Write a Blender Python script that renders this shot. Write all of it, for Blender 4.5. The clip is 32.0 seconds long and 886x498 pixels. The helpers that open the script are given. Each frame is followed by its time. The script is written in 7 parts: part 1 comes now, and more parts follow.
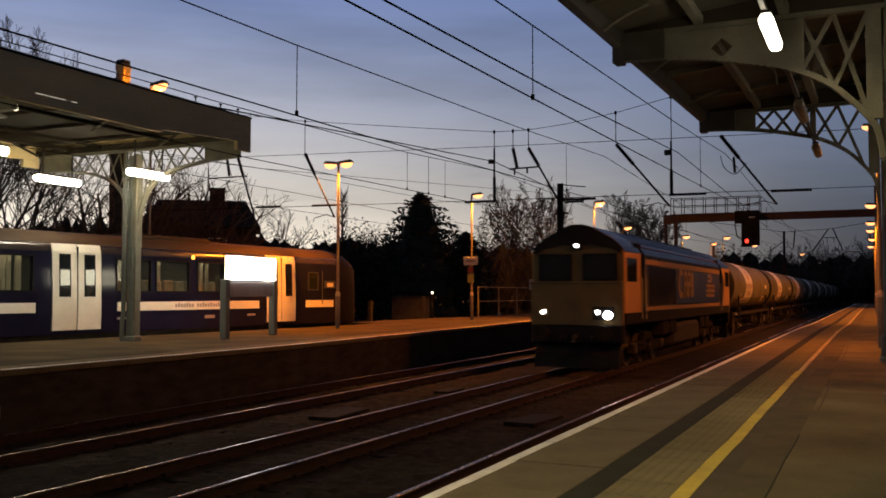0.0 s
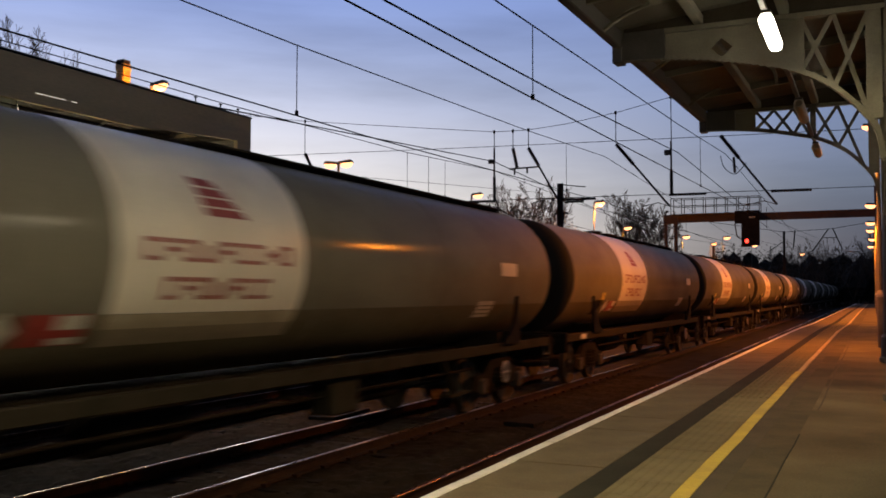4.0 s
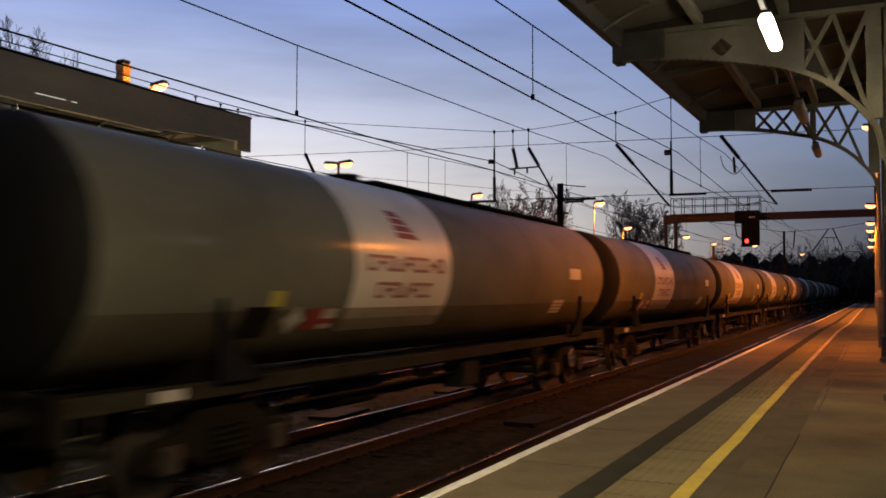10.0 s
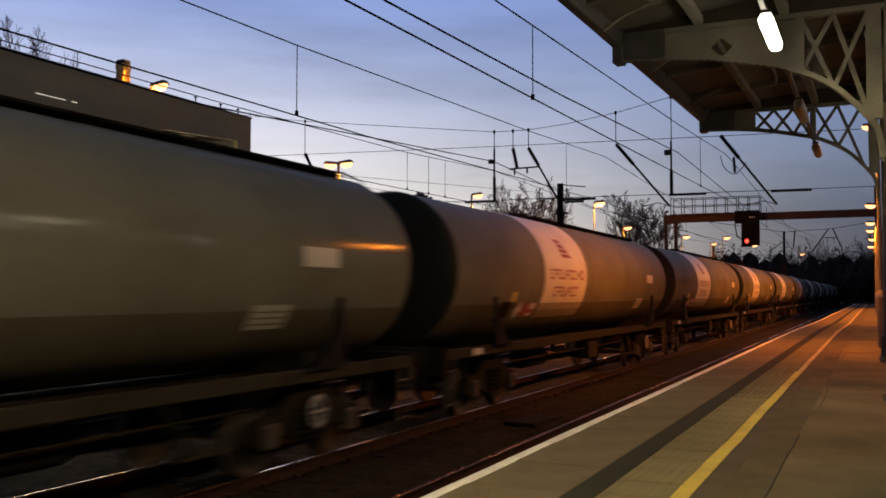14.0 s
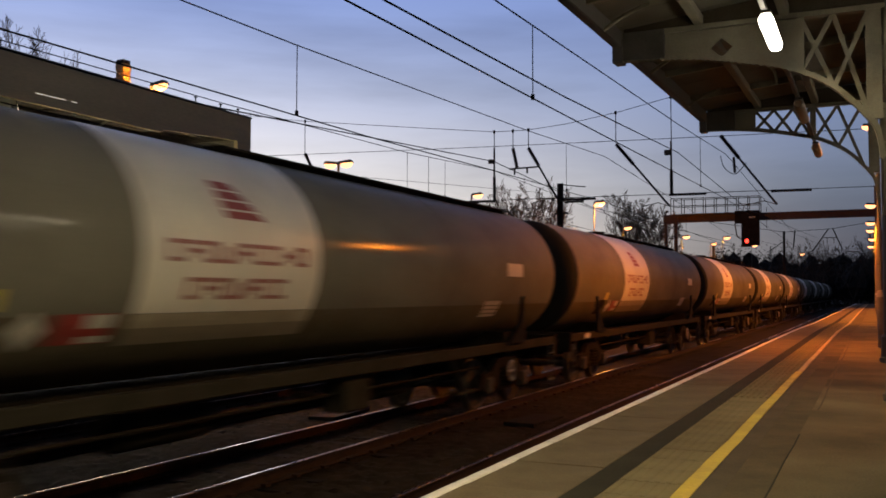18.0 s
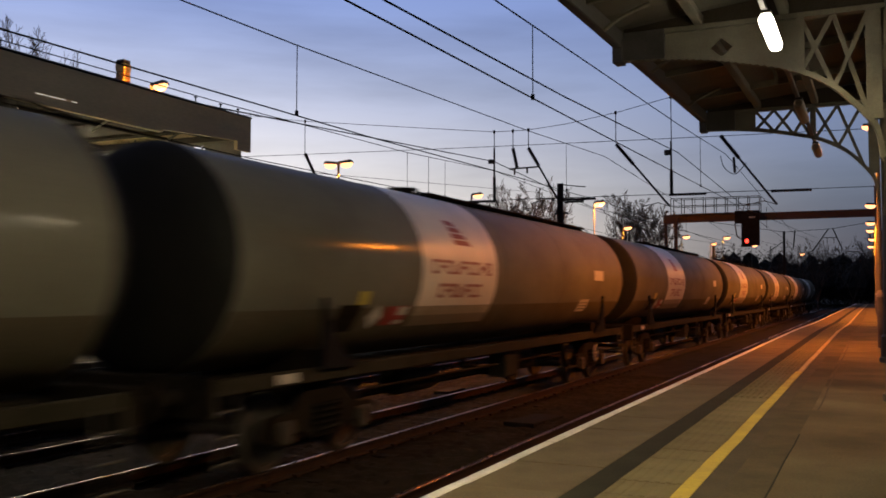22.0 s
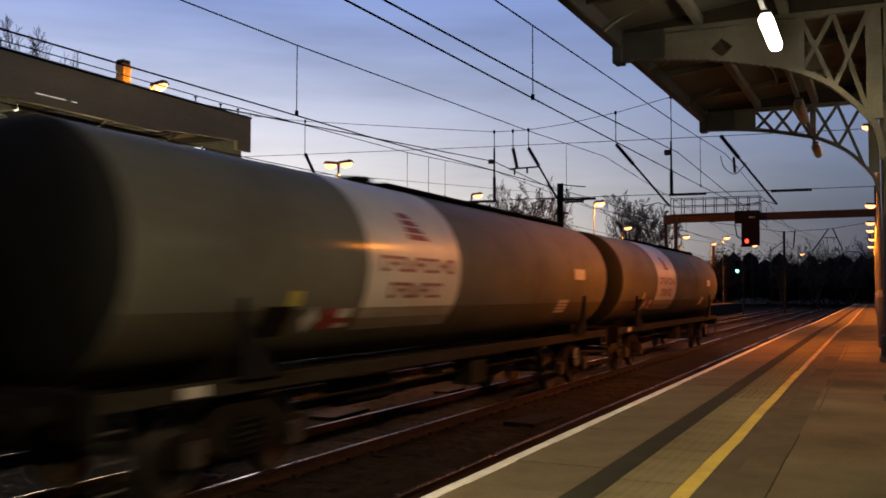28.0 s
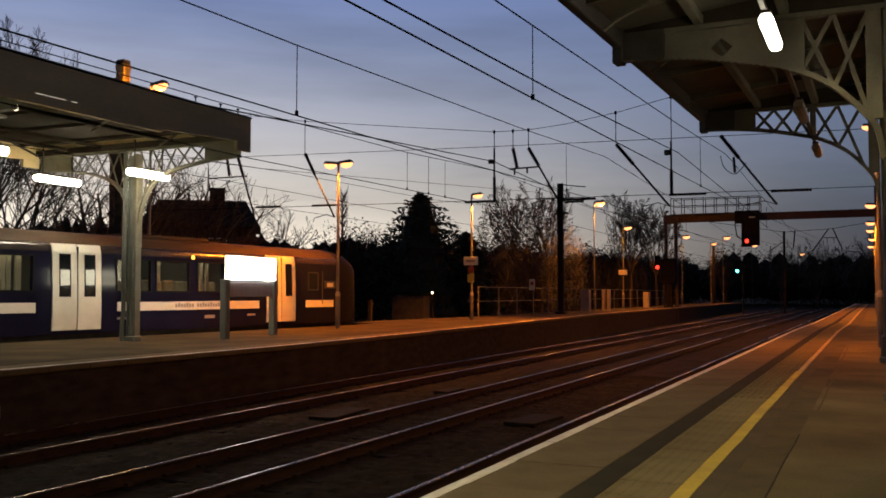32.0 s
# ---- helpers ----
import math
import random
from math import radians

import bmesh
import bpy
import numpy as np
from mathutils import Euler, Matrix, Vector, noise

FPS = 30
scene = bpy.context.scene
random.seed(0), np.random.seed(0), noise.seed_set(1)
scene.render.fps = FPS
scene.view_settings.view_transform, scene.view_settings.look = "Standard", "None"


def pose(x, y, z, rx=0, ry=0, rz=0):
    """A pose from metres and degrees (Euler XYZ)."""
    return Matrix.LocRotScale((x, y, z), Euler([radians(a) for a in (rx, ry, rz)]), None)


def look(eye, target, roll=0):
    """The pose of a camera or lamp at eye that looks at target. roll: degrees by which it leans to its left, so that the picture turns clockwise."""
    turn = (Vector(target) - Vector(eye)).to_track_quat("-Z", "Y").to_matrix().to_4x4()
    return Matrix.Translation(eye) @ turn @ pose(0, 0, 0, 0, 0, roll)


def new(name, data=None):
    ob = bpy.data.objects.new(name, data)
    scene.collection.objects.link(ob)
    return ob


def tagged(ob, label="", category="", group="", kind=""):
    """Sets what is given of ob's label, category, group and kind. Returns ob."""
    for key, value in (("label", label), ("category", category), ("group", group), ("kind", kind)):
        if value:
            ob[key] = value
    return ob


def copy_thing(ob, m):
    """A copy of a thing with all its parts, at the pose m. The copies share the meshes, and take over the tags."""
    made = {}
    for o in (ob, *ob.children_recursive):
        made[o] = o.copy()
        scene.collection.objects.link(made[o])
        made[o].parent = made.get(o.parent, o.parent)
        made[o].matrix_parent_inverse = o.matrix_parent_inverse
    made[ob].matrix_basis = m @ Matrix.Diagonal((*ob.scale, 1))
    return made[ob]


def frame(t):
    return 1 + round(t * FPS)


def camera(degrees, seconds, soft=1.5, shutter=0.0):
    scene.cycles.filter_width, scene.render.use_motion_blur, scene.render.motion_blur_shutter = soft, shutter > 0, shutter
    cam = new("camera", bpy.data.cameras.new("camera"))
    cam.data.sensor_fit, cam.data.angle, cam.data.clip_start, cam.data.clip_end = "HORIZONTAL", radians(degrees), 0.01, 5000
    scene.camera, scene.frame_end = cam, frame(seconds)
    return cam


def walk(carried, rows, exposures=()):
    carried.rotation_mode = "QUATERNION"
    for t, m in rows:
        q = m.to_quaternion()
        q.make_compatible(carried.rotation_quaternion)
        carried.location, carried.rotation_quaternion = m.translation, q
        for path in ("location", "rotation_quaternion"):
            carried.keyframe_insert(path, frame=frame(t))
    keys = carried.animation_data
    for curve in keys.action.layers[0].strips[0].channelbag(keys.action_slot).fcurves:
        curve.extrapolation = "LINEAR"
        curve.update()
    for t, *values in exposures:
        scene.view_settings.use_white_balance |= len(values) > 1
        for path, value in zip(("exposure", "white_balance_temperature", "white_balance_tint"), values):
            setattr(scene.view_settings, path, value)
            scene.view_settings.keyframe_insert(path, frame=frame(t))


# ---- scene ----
cam = camera(51.1, 32.0, soft=1.7, shutter=0.72)
EYE = (0.0, 0.0, 2.12)
VIEW = pose(*EYE, 92.793, 0, 24.866)
walk(cam, [(0.0, VIEW), (32.0, VIEW)],
     exposures=[(0.0, 0.0, 6500, 10), (1.0, 0.05, 6450, 10), (1.6, 0.3, 6350, 11), (2.2, 0.5, 6250, 12), (3.0, 0.60, 6250, 12), (5.0, 0.56, 6250, 12), (27.0, 0.54, 6250, 12), (29.4, 0.57, 6250, 12),
                (30.5, 0.57, 6250, 12), (31.0, 0.22, 6400, 10), (31.5, 0.06, 6450, 10), (32.0, 0.0, 6500, 10)])

# ------------------------------------------------------------------ plan
PLAT = 0.915                      # platform height over the rail heads
TRACKS = (-3.86, -7.43, -11.19)   # centre lines of the three running lines
GAUGE = 1.505
PITCH = 18.348                    # wagon to wagon


def run(t):
    """Metres that the goods train has covered since the start of the clip."""
    q = (t - 16) / 16
    return 142.687 + 193.175 * q + 7.591 * q * q - 0.882 * q ** 3 - 0.983 * q ** 4 + 42.997


# ------------------------------------------------------------------ world
def make_world():
    w = bpy.data.worlds.new("dusk_sky")
    scene.world = w
    w.use_nodes = True
    n, l = w.node_tree.nodes, w.node_tree.links
    n.clear()
    out = n.new("ShaderNodeOutputWorld")
    bg = n.new("ShaderNodeBackground")
    tc = n.new("ShaderNodeTexCoord")
    sep = n.new("ShaderNodeSeparateXYZ")
    l.new(tc.outputs["Generated"], sep.inputs[0])

    def math_node(op, a, b=None, clamp=False):
        k = n.new("ShaderNodeMath")
        k.operation, k.use_clamp = op, clamp
        for i, x in enumerate((a, b)):
            if x is None:
                continue
            if isinstance(x, (int, float)):
                k.inputs[i].default_value = x
            else:
                l.new(x, k.inputs[i])
        return k.outputs[0]

    ramp = n.new("ShaderNodeValToRGB")
    r = ramp.color_ramp
    stops = [(0.0, (0.050, 0.050, 0.062)), (0.055, (0.082, 0.084, 0.102)), (0.11, (0.126, 0.147, 0.192)), (0.22, (0.155, 0.202, 0.330)), (0.34, (0.142, 0.200, 0.405)), (0.5, (0.080, 0.105, 0.190)), (1.0, (0.036, 0.046, 0.078))]
    r.elements[0].position, r.elements[0].color = stops[0][0], (*stops[0][1], 1)
    r.elements[1].position, r.elements[1].color = stops[-1][0], (*stops[-1][1], 1)
    for p, c in stops[1:-1]:
        e = r.elements.new(p)
        e.color = (*c, 1)
    l.new(sep.outputs["Z"], ramp.inputs[0])
    # the west, where the sun has set, glows; the east behind is dark
    dot = n.new("ShaderNodeVectorMath")
    dot.operation = "DOT_PRODUCT"
    l.new(tc.outputs["Generated"], dot.inputs[0])
    dot.inputs[1].default_value = (-0.80, 0.60, 0.0)
    mr = n.new("ShaderNodeMapRange")
    mr.inputs["From Min"].default_value, mr.inputs["From Max"].default_value = 0.0, 1.0
    mr.inputs["To Min"].default_value, mr.inputs["To Max"].default_value = 0.36, 1.31
    l.new(dot.outputs["Value"], mr.inputs["Value"])
    base = n.new("ShaderNodeMixRGB")
    base.blend_type = "MULTIPLY"
    base.inputs[0].default_value = 1.0
    l.new(ramp.outputs[0], base.inputs[1])
    l.new(mr.outputs[0], base.inputs[2])
    az = math_node("SUBTRACT", dot.outputs["Value"], 0.58)
    az = math_node("MULTIPLY", az, 1 / 0.42, True)
    az = math_node("POWER", az, 1.9)
    el = math_node("MULTIPLY", math_node("ABSOLUTE", sep.outputs["Z"]), -1 / 0.36)
    el = math_node("ADD", el, 1.0, True)
    el = math_node("POWER", el, 2.0)
    gl = math_node("MULTIPLY", az, el)
    glowc = n.new("ShaderNodeMixRGB")
    glowc.inputs[1].default_value, glowc.inputs[2].default_value = (0, 0, 0, 1), (1.62, 1.39, 1.06, 1)
    l.new(gl, glowc.inputs[0])
    mul = n.new("ShaderNodeMixRGB")
    mul.blend_type = "ADD"
    mul.inputs[0].default_value = 1.0
    l.new(base.outputs[0], mul.inputs[1])
    l.new(glowc.outputs[0], mul.inputs[2])
    # thin streaks of cloud
    mp = n.new("ShaderNodeMapping")
    mp.inputs["Scale"].default_value = (1.0, 1.0, 7.0)
    mp.inputs["Rotation"].default_value = (0.10, 0.06, 0)
    l.new(tc.outputs["Generated"], mp.inputs[0])
    nz = n.new("ShaderNodeTexNoise")
    nz.inputs["Scale"].default_value, nz.inputs["Detail"].default_value, nz.inputs["Roughness"].default_value = 2.6, 7.0, 0.55
    l.new(mp.outputs[0], nz.inputs["Vector"])
    cr = n.new("ShaderNodeMapRange")
    cr.inputs["From Min"].default_value, cr.inputs["From Max"].default_value = 0.42, 0.72
    cr.inputs["To Min"].default_value, cr.inputs["To Max"].default_value = 1.0, 0.52
    l.new(nz.outputs[0], cr.inputs["Value"])
    m2 = n.new("ShaderNodeMixRGB")
    m2.blend_type = "MULTIPLY"
    m2.inputs[0].default_value = 0.5
    l.new(mul.outputs[0], m2.inputs[1])
    l.new(cr.outputs[0], m2.inputs[2])
    l.new(m2.outputs[0], bg.inputs["Color"])
    bg.inputs["Strength"].default_value = 1.0
    l.new(bg.outputs[0], out.inputs["Surface"])


make_world()
SODIUM = (1.0, 0.262, 0.012)
TUBE = (1.0, 0.83, 0.46)


def lamp(name, kind, where, power, colour, size=0.2, target=None, size_y=0.0, cone=176):
    d = bpy.data.lights.new(name, kind)
    d.energy, d.color = power, colour
    if kind == "AREA":
        d.shape, d.size, d.size_y = "RECTANGLE", size, size_y or size
    else:
        d.shadow_soft_size = size
    if kind == "SPOT":
        d.spot_size, d.spot_blend = radians(cone), 0.25 if cone > 150 else 0.5
    ob = new(name, d)
    ob.matrix_world = look(where, target) if target else Matrix.Translation(where)
    return ob


# ------------------------------------------------------------------ materials
def M(name, colour, rough=0.6, metal=0.0, var=0.3, scale=3.0, fine=40.0, bump=0.15, stretch=(1, 1, 1), dirt=None, amount=0.5, random_piece=0.0, spec=0.5):
    m = bpy.data.materials.new(name)
    m.use_nodes = True
    n, l = m.node_tree.nodes, m.node_tree.links
    b = n["Principled BSDF"]
    tc = n.new("ShaderNodeTexCoord")
    mp = n.new("ShaderNodeMapping")
    mp.inputs["Scale"].default_value = stretch
    l.new(tc.outputs["Object"], mp.inputs[0])
    a = n.new("ShaderNodeTexNoise")
    a.inputs["Scale"].default_value, a.inputs["Detail"].default_value = scale, 5
    f = n.new("ShaderNodeTexNoise")
    f.inputs["Scale"].default_value, f.inputs["Detail"].default_value = fine, 3
    for x in (a, f):
        l.new(mp.outputs[0], x.inputs["Vector"])
    lo = tuple(c * (1 - var) for c in colour)
    hi = tuple(min(1, c * (1 + var)) for c in colour)
    mx = n.new("ShaderNodeMixRGB")
    mx.inputs[1].default_value, mx.inputs[2].default_value = (*lo, 1), (*hi, 1)
    add = n.new("ShaderNodeMath")
    add.operation = "MULTIPLY_ADD"
    add.inputs[1].default_value = 0.35
    sub = n.new("ShaderNodeMath")
    sub.operation = "MULTIPLY"
    sub.inputs[1].default_value = 0.65
    l.new(a.outputs[0], sub.inputs[0])
    l.new(f.outputs[0], add.inputs[0])
    l.new(sub.outputs[0], add.inputs[2])
    st = n.new("ShaderNodeMapRange")
    st.inputs["From Min"].default_value, st.inputs["From Max"].default_value = 0.35, 0.65
    l.new(add.outputs[0], st.inputs["Value"])
    l.new(st.outputs[0], mx.inputs[0])
    col = mx.outputs[0]
    if dirt:
        dn = n.new("ShaderNodeTexNoise")
        dn.inputs["Scale"].default_value, dn.inputs["Detail"].default_value, dn.inputs["Roughness"].default_value = scale * 0.4, 8, 0.65
        l.new(mp.outputs[0], dn.inputs["Vector"])
        dr = n.new("ShaderNodeMapRange")
        dr.inputs["From Min"].default_value, dr.inputs["From Max"].default_value = 0.48, 0.68
        dr.inputs["To Max"].default_value = amount
        l.new(dn.outputs[0], dr.inputs["Value"])
        m2 = n.new("ShaderNodeMixRGB")
        l.new(dr.outputs[0], m2.inputs[0])
        l.new(col, m2.inputs[1])
        m2.inputs[2].default_value = (*dirt, 1)
        col = m2.outputs[0]
    if random_piece:
        oi = n.new("ShaderNodeObjectInfo")
        rr = n.new("ShaderNodeMapRange")
        rr.inputs["To Min"].default_value, rr.inputs["To Max"].default_value = 1 - random_piece, 1 + random_piece
        l.new(oi.outputs["Random"], rr.inputs["Value"])
        m3 = n.new("ShaderNodeMixRGB")
        m3.blend_type = "MULTIPLY"
        m3.inputs[0].default_value = 1
        l.new(col, m3.inputs[1])
        l.new(rr.outputs[0], m3.inputs[2])
        col = m3.outputs[0]
    l.new(col, b.inputs["Base Color"])
    rm = n.new("ShaderNodeMapRange")
    rm.inputs["To Min"].default_value, rm.inputs["To Max"].default_value = max(0.04, rough - 0.12), min(1, rough + 0.12)
    l.new(add.outputs[0], rm.inputs["Value"])
    l.new(rm.outputs[0], b.inputs["Roughness"])
    b.inputs["Metallic"].default_value = metal
    b.inputs["Specular IOR Level"].default_value = spec
    if bump:
        bp = n.new("ShaderNodeBump")
        bp.inputs["Strength"].default_value, bp.inputs["Distance"].default_value = bump, 0.01
        l.new(add.outputs[0], bp.inputs["Height"])
        l.new(bp.outputs[0], b.inputs["Normal"])
    return m


def glow(name, colour, strength):
    m = bpy.data.materials.new(name)
    m.use_nodes = True
    b = m.node_tree.nodes["Principled BSDF"]
    b.inputs["Base Color"].default_value = (*colour, 1)
    b.inputs["Emission Color"].default_value = (*colour, 1)
    b.inputs["Emission Strength"].default_value = strength
    return m


def glass(name, tint, clear):
    """A glossy pane that lets the share 'clear' of the light through."""
    m = bpy.data.materials.new(name)
    m.use_nodes = True
    n, l = m.node_tree.nodes, m.node_tree.links
    b = n["Principled BSDF"]
    b.inputs["Base Color"].default_value = (*tint, 1)
    b.inputs["Roughness"].default_value = 0.04
    tr = n.new("ShaderNodeBsdfTransparent")
    tr.inputs[0].default_value = (0.75, 0.78, 0.76, 1)
    mix = n.new("ShaderNodeMixShader")
    mix.inputs[0].default_value = clear
    l.new(b.outputs[0], mix.inputs[1])
    l.new(tr.outputs[0], mix.inputs[2])
    l.new(mix.outputs[0], n["Material Output"].inputs["Surface"])
    return m


EARTH = M("dark earth and scrub", (0.022, 0.018, 0.012), 0.95, spec=0.1, var=0.5, scale=0.6, fine=9, bump=0.6)
BALLAST = M("oily granite ballast", (0.028, 0.021, 0.014), 0.95, spec=0.04, var=0.4, scale=2.2, fine=34, bump=0.5, dirt=(0.014, 0.008, 0.005), amount=0.7)
CONCRETE = M("grey sleeper concrete", (0.013, 0.0105, 0.008), 0.9, spec=0.1, var=0.35, scale=3, fine=50, bump=0.3, dirt=(0.02, 0.012, 0.007), amount=0.7)
RAIL_RUST = M("rusty rail web", (0.028, 0.0135, 0.0072), 0.85, 0.0, spec=0.15, var=0.4, scale=5, fine=60)
RAIL_TOP = M("polished rail head", (0.19, 0.11, 0.058), 0.27, 0.9, var=0.15, scale=2, fine=80, bump=0.02, stretch=(1, 0.1, 1))
TARMAC = M("worn platform tarmac", (0.110, 0.089, 0.048), 0.85, spec=0.03, var=0.38, scale=0.9, fine=60, bump=0.45, dirt=(0.046, 0.040, 0.025), amount=0.85)
TARMAC_ISLAND = M("brown island tarmac", (0.070, 0.054, 0.030), 0.88, spec=0.03, var=0.4, scale=0.8, fine=50, bump=0.4, dirt=(0.036, 0.029, 0.018), amount=0.85)
TARMAC_DARK = M("dark tarmac strip", (0.031, 0.0295, 0.020), 0.9, spec=0.03, var=0.22, scale=2.0, fine=70, bump=0.4)
TARMAC_PATCH = M("dark tarmac patch", (0.088, 0.072, 0.040), 0.88, spec=0.03, var=0.25, scale=1.6, fine=65, bump=0.4, dirt=(0.04, 0.036, 0.026), amount=0.6)
SLAB = M("platform coping slab", (0.138, 0.108, 0.060), 0.8, spec=0.03, var=0.24, scale=2.2, fine=60, bump=0.25, dirt=(0.11, 0.09, 0.066), amount=0.6, random_piece=0.1)
TACTILE = M("ribbed tactile slab", (0.152, 0.124, 0.062), 0.8, spec=0.03, var=0.16, scale=3, fine=60, bump=0.2, dirt=(0.14, 0.12, 0.085), amount=0.6, random_piece=0.09)
WHITE_LINE = M("worn white line paint", (0.70, 0.66, 0.57), 0.65, var=0.15, scale=3, fine=40, bump=0.15, dirt=(0.33, 0.29, 0.23), amount=0.6)
YELLOW_LINE = M("worn yellow line paint", (0.50, 0.37, 0.045), 0.7, spec=0.1, var=0.16, scale=4, fine=40, bump=0.15, dirt=(0.30, 0.21, 0.06), amount=0.6)
YELLOW_WORN = M("faded yellow line paint", (0.38, 0.27, 0.08), 0.75, var=0.3, scale=3, fine=40, bump=0.2, dirt=(0.10, 0.08, 0.05), amount=0.7)
KERB = M("pale concrete strip", (0.082, 0.068, 0.042), 0.85, spec=0.03, var=0.18, scale=2, fine=50, bump=0.25)
BRICK_DARK = M("sooty platform brick", (0.038, 0.030, 0.023), 0.9, spec=0.1, var=0.45, scale=2.0, fine=22, bump=0.5, stretch=(1, 1, 3))
BRICK = M("buff chimney brick", (0.56, 0.37, 0.17), 0.85, var=0.3, scale=3, fine=30, bump=0.3, random_piece=0.12)
CREAM = M("cream painted iron", (0.148, 0.137, 0.100), 0.6, spec=0.25, var=0.2, scale=3, fine=45, bump=0.12, dirt=(0.11, 0.09, 0.06), amount=0.75)
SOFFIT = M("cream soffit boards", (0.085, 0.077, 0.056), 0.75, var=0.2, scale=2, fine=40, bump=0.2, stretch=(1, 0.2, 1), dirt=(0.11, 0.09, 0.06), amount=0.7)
# Much darker brown than the soffit boards of the near canopy.
SOFFIT_DARK = M("dark brown soffit", (0.040, 0.032, 0.022), 0.8, spec=0.1, var=0.25, scale=2, fine=40, bump=0.2, stretch=(1, 0.2, 1))
GUTTER = M("dark painted gutter", (0.055, 0.05, 0.042), 0.6, var=0.3, scale=3, fine=40)
FASCIA = M("brown grey fascia board", (0.60, 0.46, 0.24), 0.75, spec=0.2, var=0.16, scale=1.4, fine=40, bump=0.12, stretch=(1, 0.15, 1), dirt=(0.25, 0.205, 0.155), amount=0.6)
GREYPAINT = M("grey green painted steel", (0.10, 0.112, 0.095), 0.5, var=0.15, scale=4, fine=50, dirt=(0.12, 0.10, 0.08), amount=0.5)
POST = M("weathered lamp post steel", (0.14, 0.13, 0.112), 0.65, 0.1, var=0.25, scale=4, fine=50, spec=0.2)
STEEL = M("galvanised steel", (0.30, 0.29, 0.27), 0.5, 0.6, var=0.2, scale=5, fine=60)
MAST = M("weathered mast steel", (0.028, 0.026, 0.024), 0.8, 0.0, spec=0.15, var=0.3, scale=4, fine=40)
GANTRY = M("brown gantry paint", (0.058, 0.044, 0.043), 0.7, spec=0.2, var=0.2, scale=2, fine=30, dirt=(0.06, 0.036, 0.03), amount=0.6)
WIRE = M("dark copper wire", (0.006, 0.006, 0.006), 0.8, 0.0, var=0.2, spec=0.03)
PORCELAIN = M("brown insulator porcelain", (0.005, 0.004, 0.004), 0.5, var=0.2, spec=0.06)
BLACK = M("matt black paint", (0.012, 0.012, 0.013), 0.8, var=0.3, spec=0.05)
TANK = M("grey green tank paint", (0.200, 0.188, 0.142), 0.55, spec=0.0, var=0.10, scale=0.8, fine=30, bump=0.05, stretch=(1, 0.6, 1), dirt=(0.11, 0.098, 0.073), amount=0.6)
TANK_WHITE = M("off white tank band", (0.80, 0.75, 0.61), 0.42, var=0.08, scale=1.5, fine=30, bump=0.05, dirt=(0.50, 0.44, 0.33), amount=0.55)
BAND_MID = M("white band darkened once", (0.40, 0.345, 0.24), 0.5, spec=0.1, var=0.2, scale=1.5, fine=25, dirt=(0.24, 0.20, 0.13), amount=0.8)
BAND_DARK = M("white band darkened twice", (0.255, 0.215, 0.145), 0.5, spec=0.1, var=0.2, scale=1.5, fine=25, dirt=(0.17, 0.14, 0.09), amount=0.8)
TANK_LOW = M("darker brown of the lower tank", (0.128, 0.110, 0.073), 0.8, spec=0.0, var=0.2, scale=1.0, fine=30, bump=0.08, stretch=(1, 0.5, 1), dirt=(0.09, 0.072, 0.045), amount=0.7)
for paint, gloss in ((TANK, 0.17), (TANK_WHITE, 0.15)):
    varnish = paint.node_tree.nodes["Principled BSDF"].inputs
    varnish["Coat Weight"].default_value, varnish["Coat Roughness"].default_value = gloss, 0.15
TANK_RED = M("dull red lettering paint", (0.30, 0.055, 0.04), 0.5, var=0.15, scale=5, fine=40)
RED_LINE = M("dull red lining", (0.15, 0.03, 0.022), 0.5, var=0.2)
PLATE_DULL = M("dusty cream panel", (0.42, 0.39, 0.31), 0.6, var=0.2)
PLATE_WHITE = M("white label plate", (0.58, 0.55, 0.46), 0.5, var=0.08)
PLATE_YELLOW = M("yellow label plate", (0.55, 0.44, 0.05), 0.5, var=0.1)
PLATE_RED = M("red hazard plate", (0.30, 0.04, 0.03), 0.5, var=0.12)
LOCO_TANK = M("dusty fuel tank", (0.05, 0.038, 0.025), 0.85, spec=0.1, var=0.3, scale=2, fine=30, dirt=(0.05, 0.038, 0.026), amount=0.6)
UNDER = M("grimy underframe", (0.018, 0.0145, 0.0105), 0.85, spec=0.03, var=0.45, scale=3, fine=30, bump=0.3, dirt=(0.035, 0.024, 0.015), amount=0.6)
STEP = M("scuffed step irons", (0.085, 0.076, 0.062), 0.7, var=0.3, spec=0.15)
# Tank ends coloured near black for the shade in the gaps between wagons.
TANK_END = M("tank end darkened for shade", (0.022, 0.021, 0.018), 0.7, spec=0.1, var=0.2, scale=1.2, fine=30, dirt=(0.03, 0.026, 0.02), amount=0.6)
SOLEBAR = M("dusty sole bar", (0.034, 0.030, 0.020), 0.85, spec=0.04, var=0.3, scale=2, fine=30, dirt=(0.045, 0.035, 0.025), amount=0.7)
WHEEL = M("worn wheel steel", (0.06, 0.049, 0.037), 0.7, 0.0, spec=0.15, var=0.3, scale=4, fine=40)
LOCO_BLUE = M("deep blue loco paint", (0.009, 0.0105, 0.021), 0.3, spec=0.05, var=0.15, scale=1, fine=30, bump=0.04, dirt=(0.012, 0.011, 0.012), amount=0.5)
LOCO_ROOF = M("sooty loco roof", (0.015, 0.015, 0.018), 0.5, spec=0.2, var=0.3, scale=2, fine=30, dirt=(0.02, 0.017, 0.016), amount=0.5)
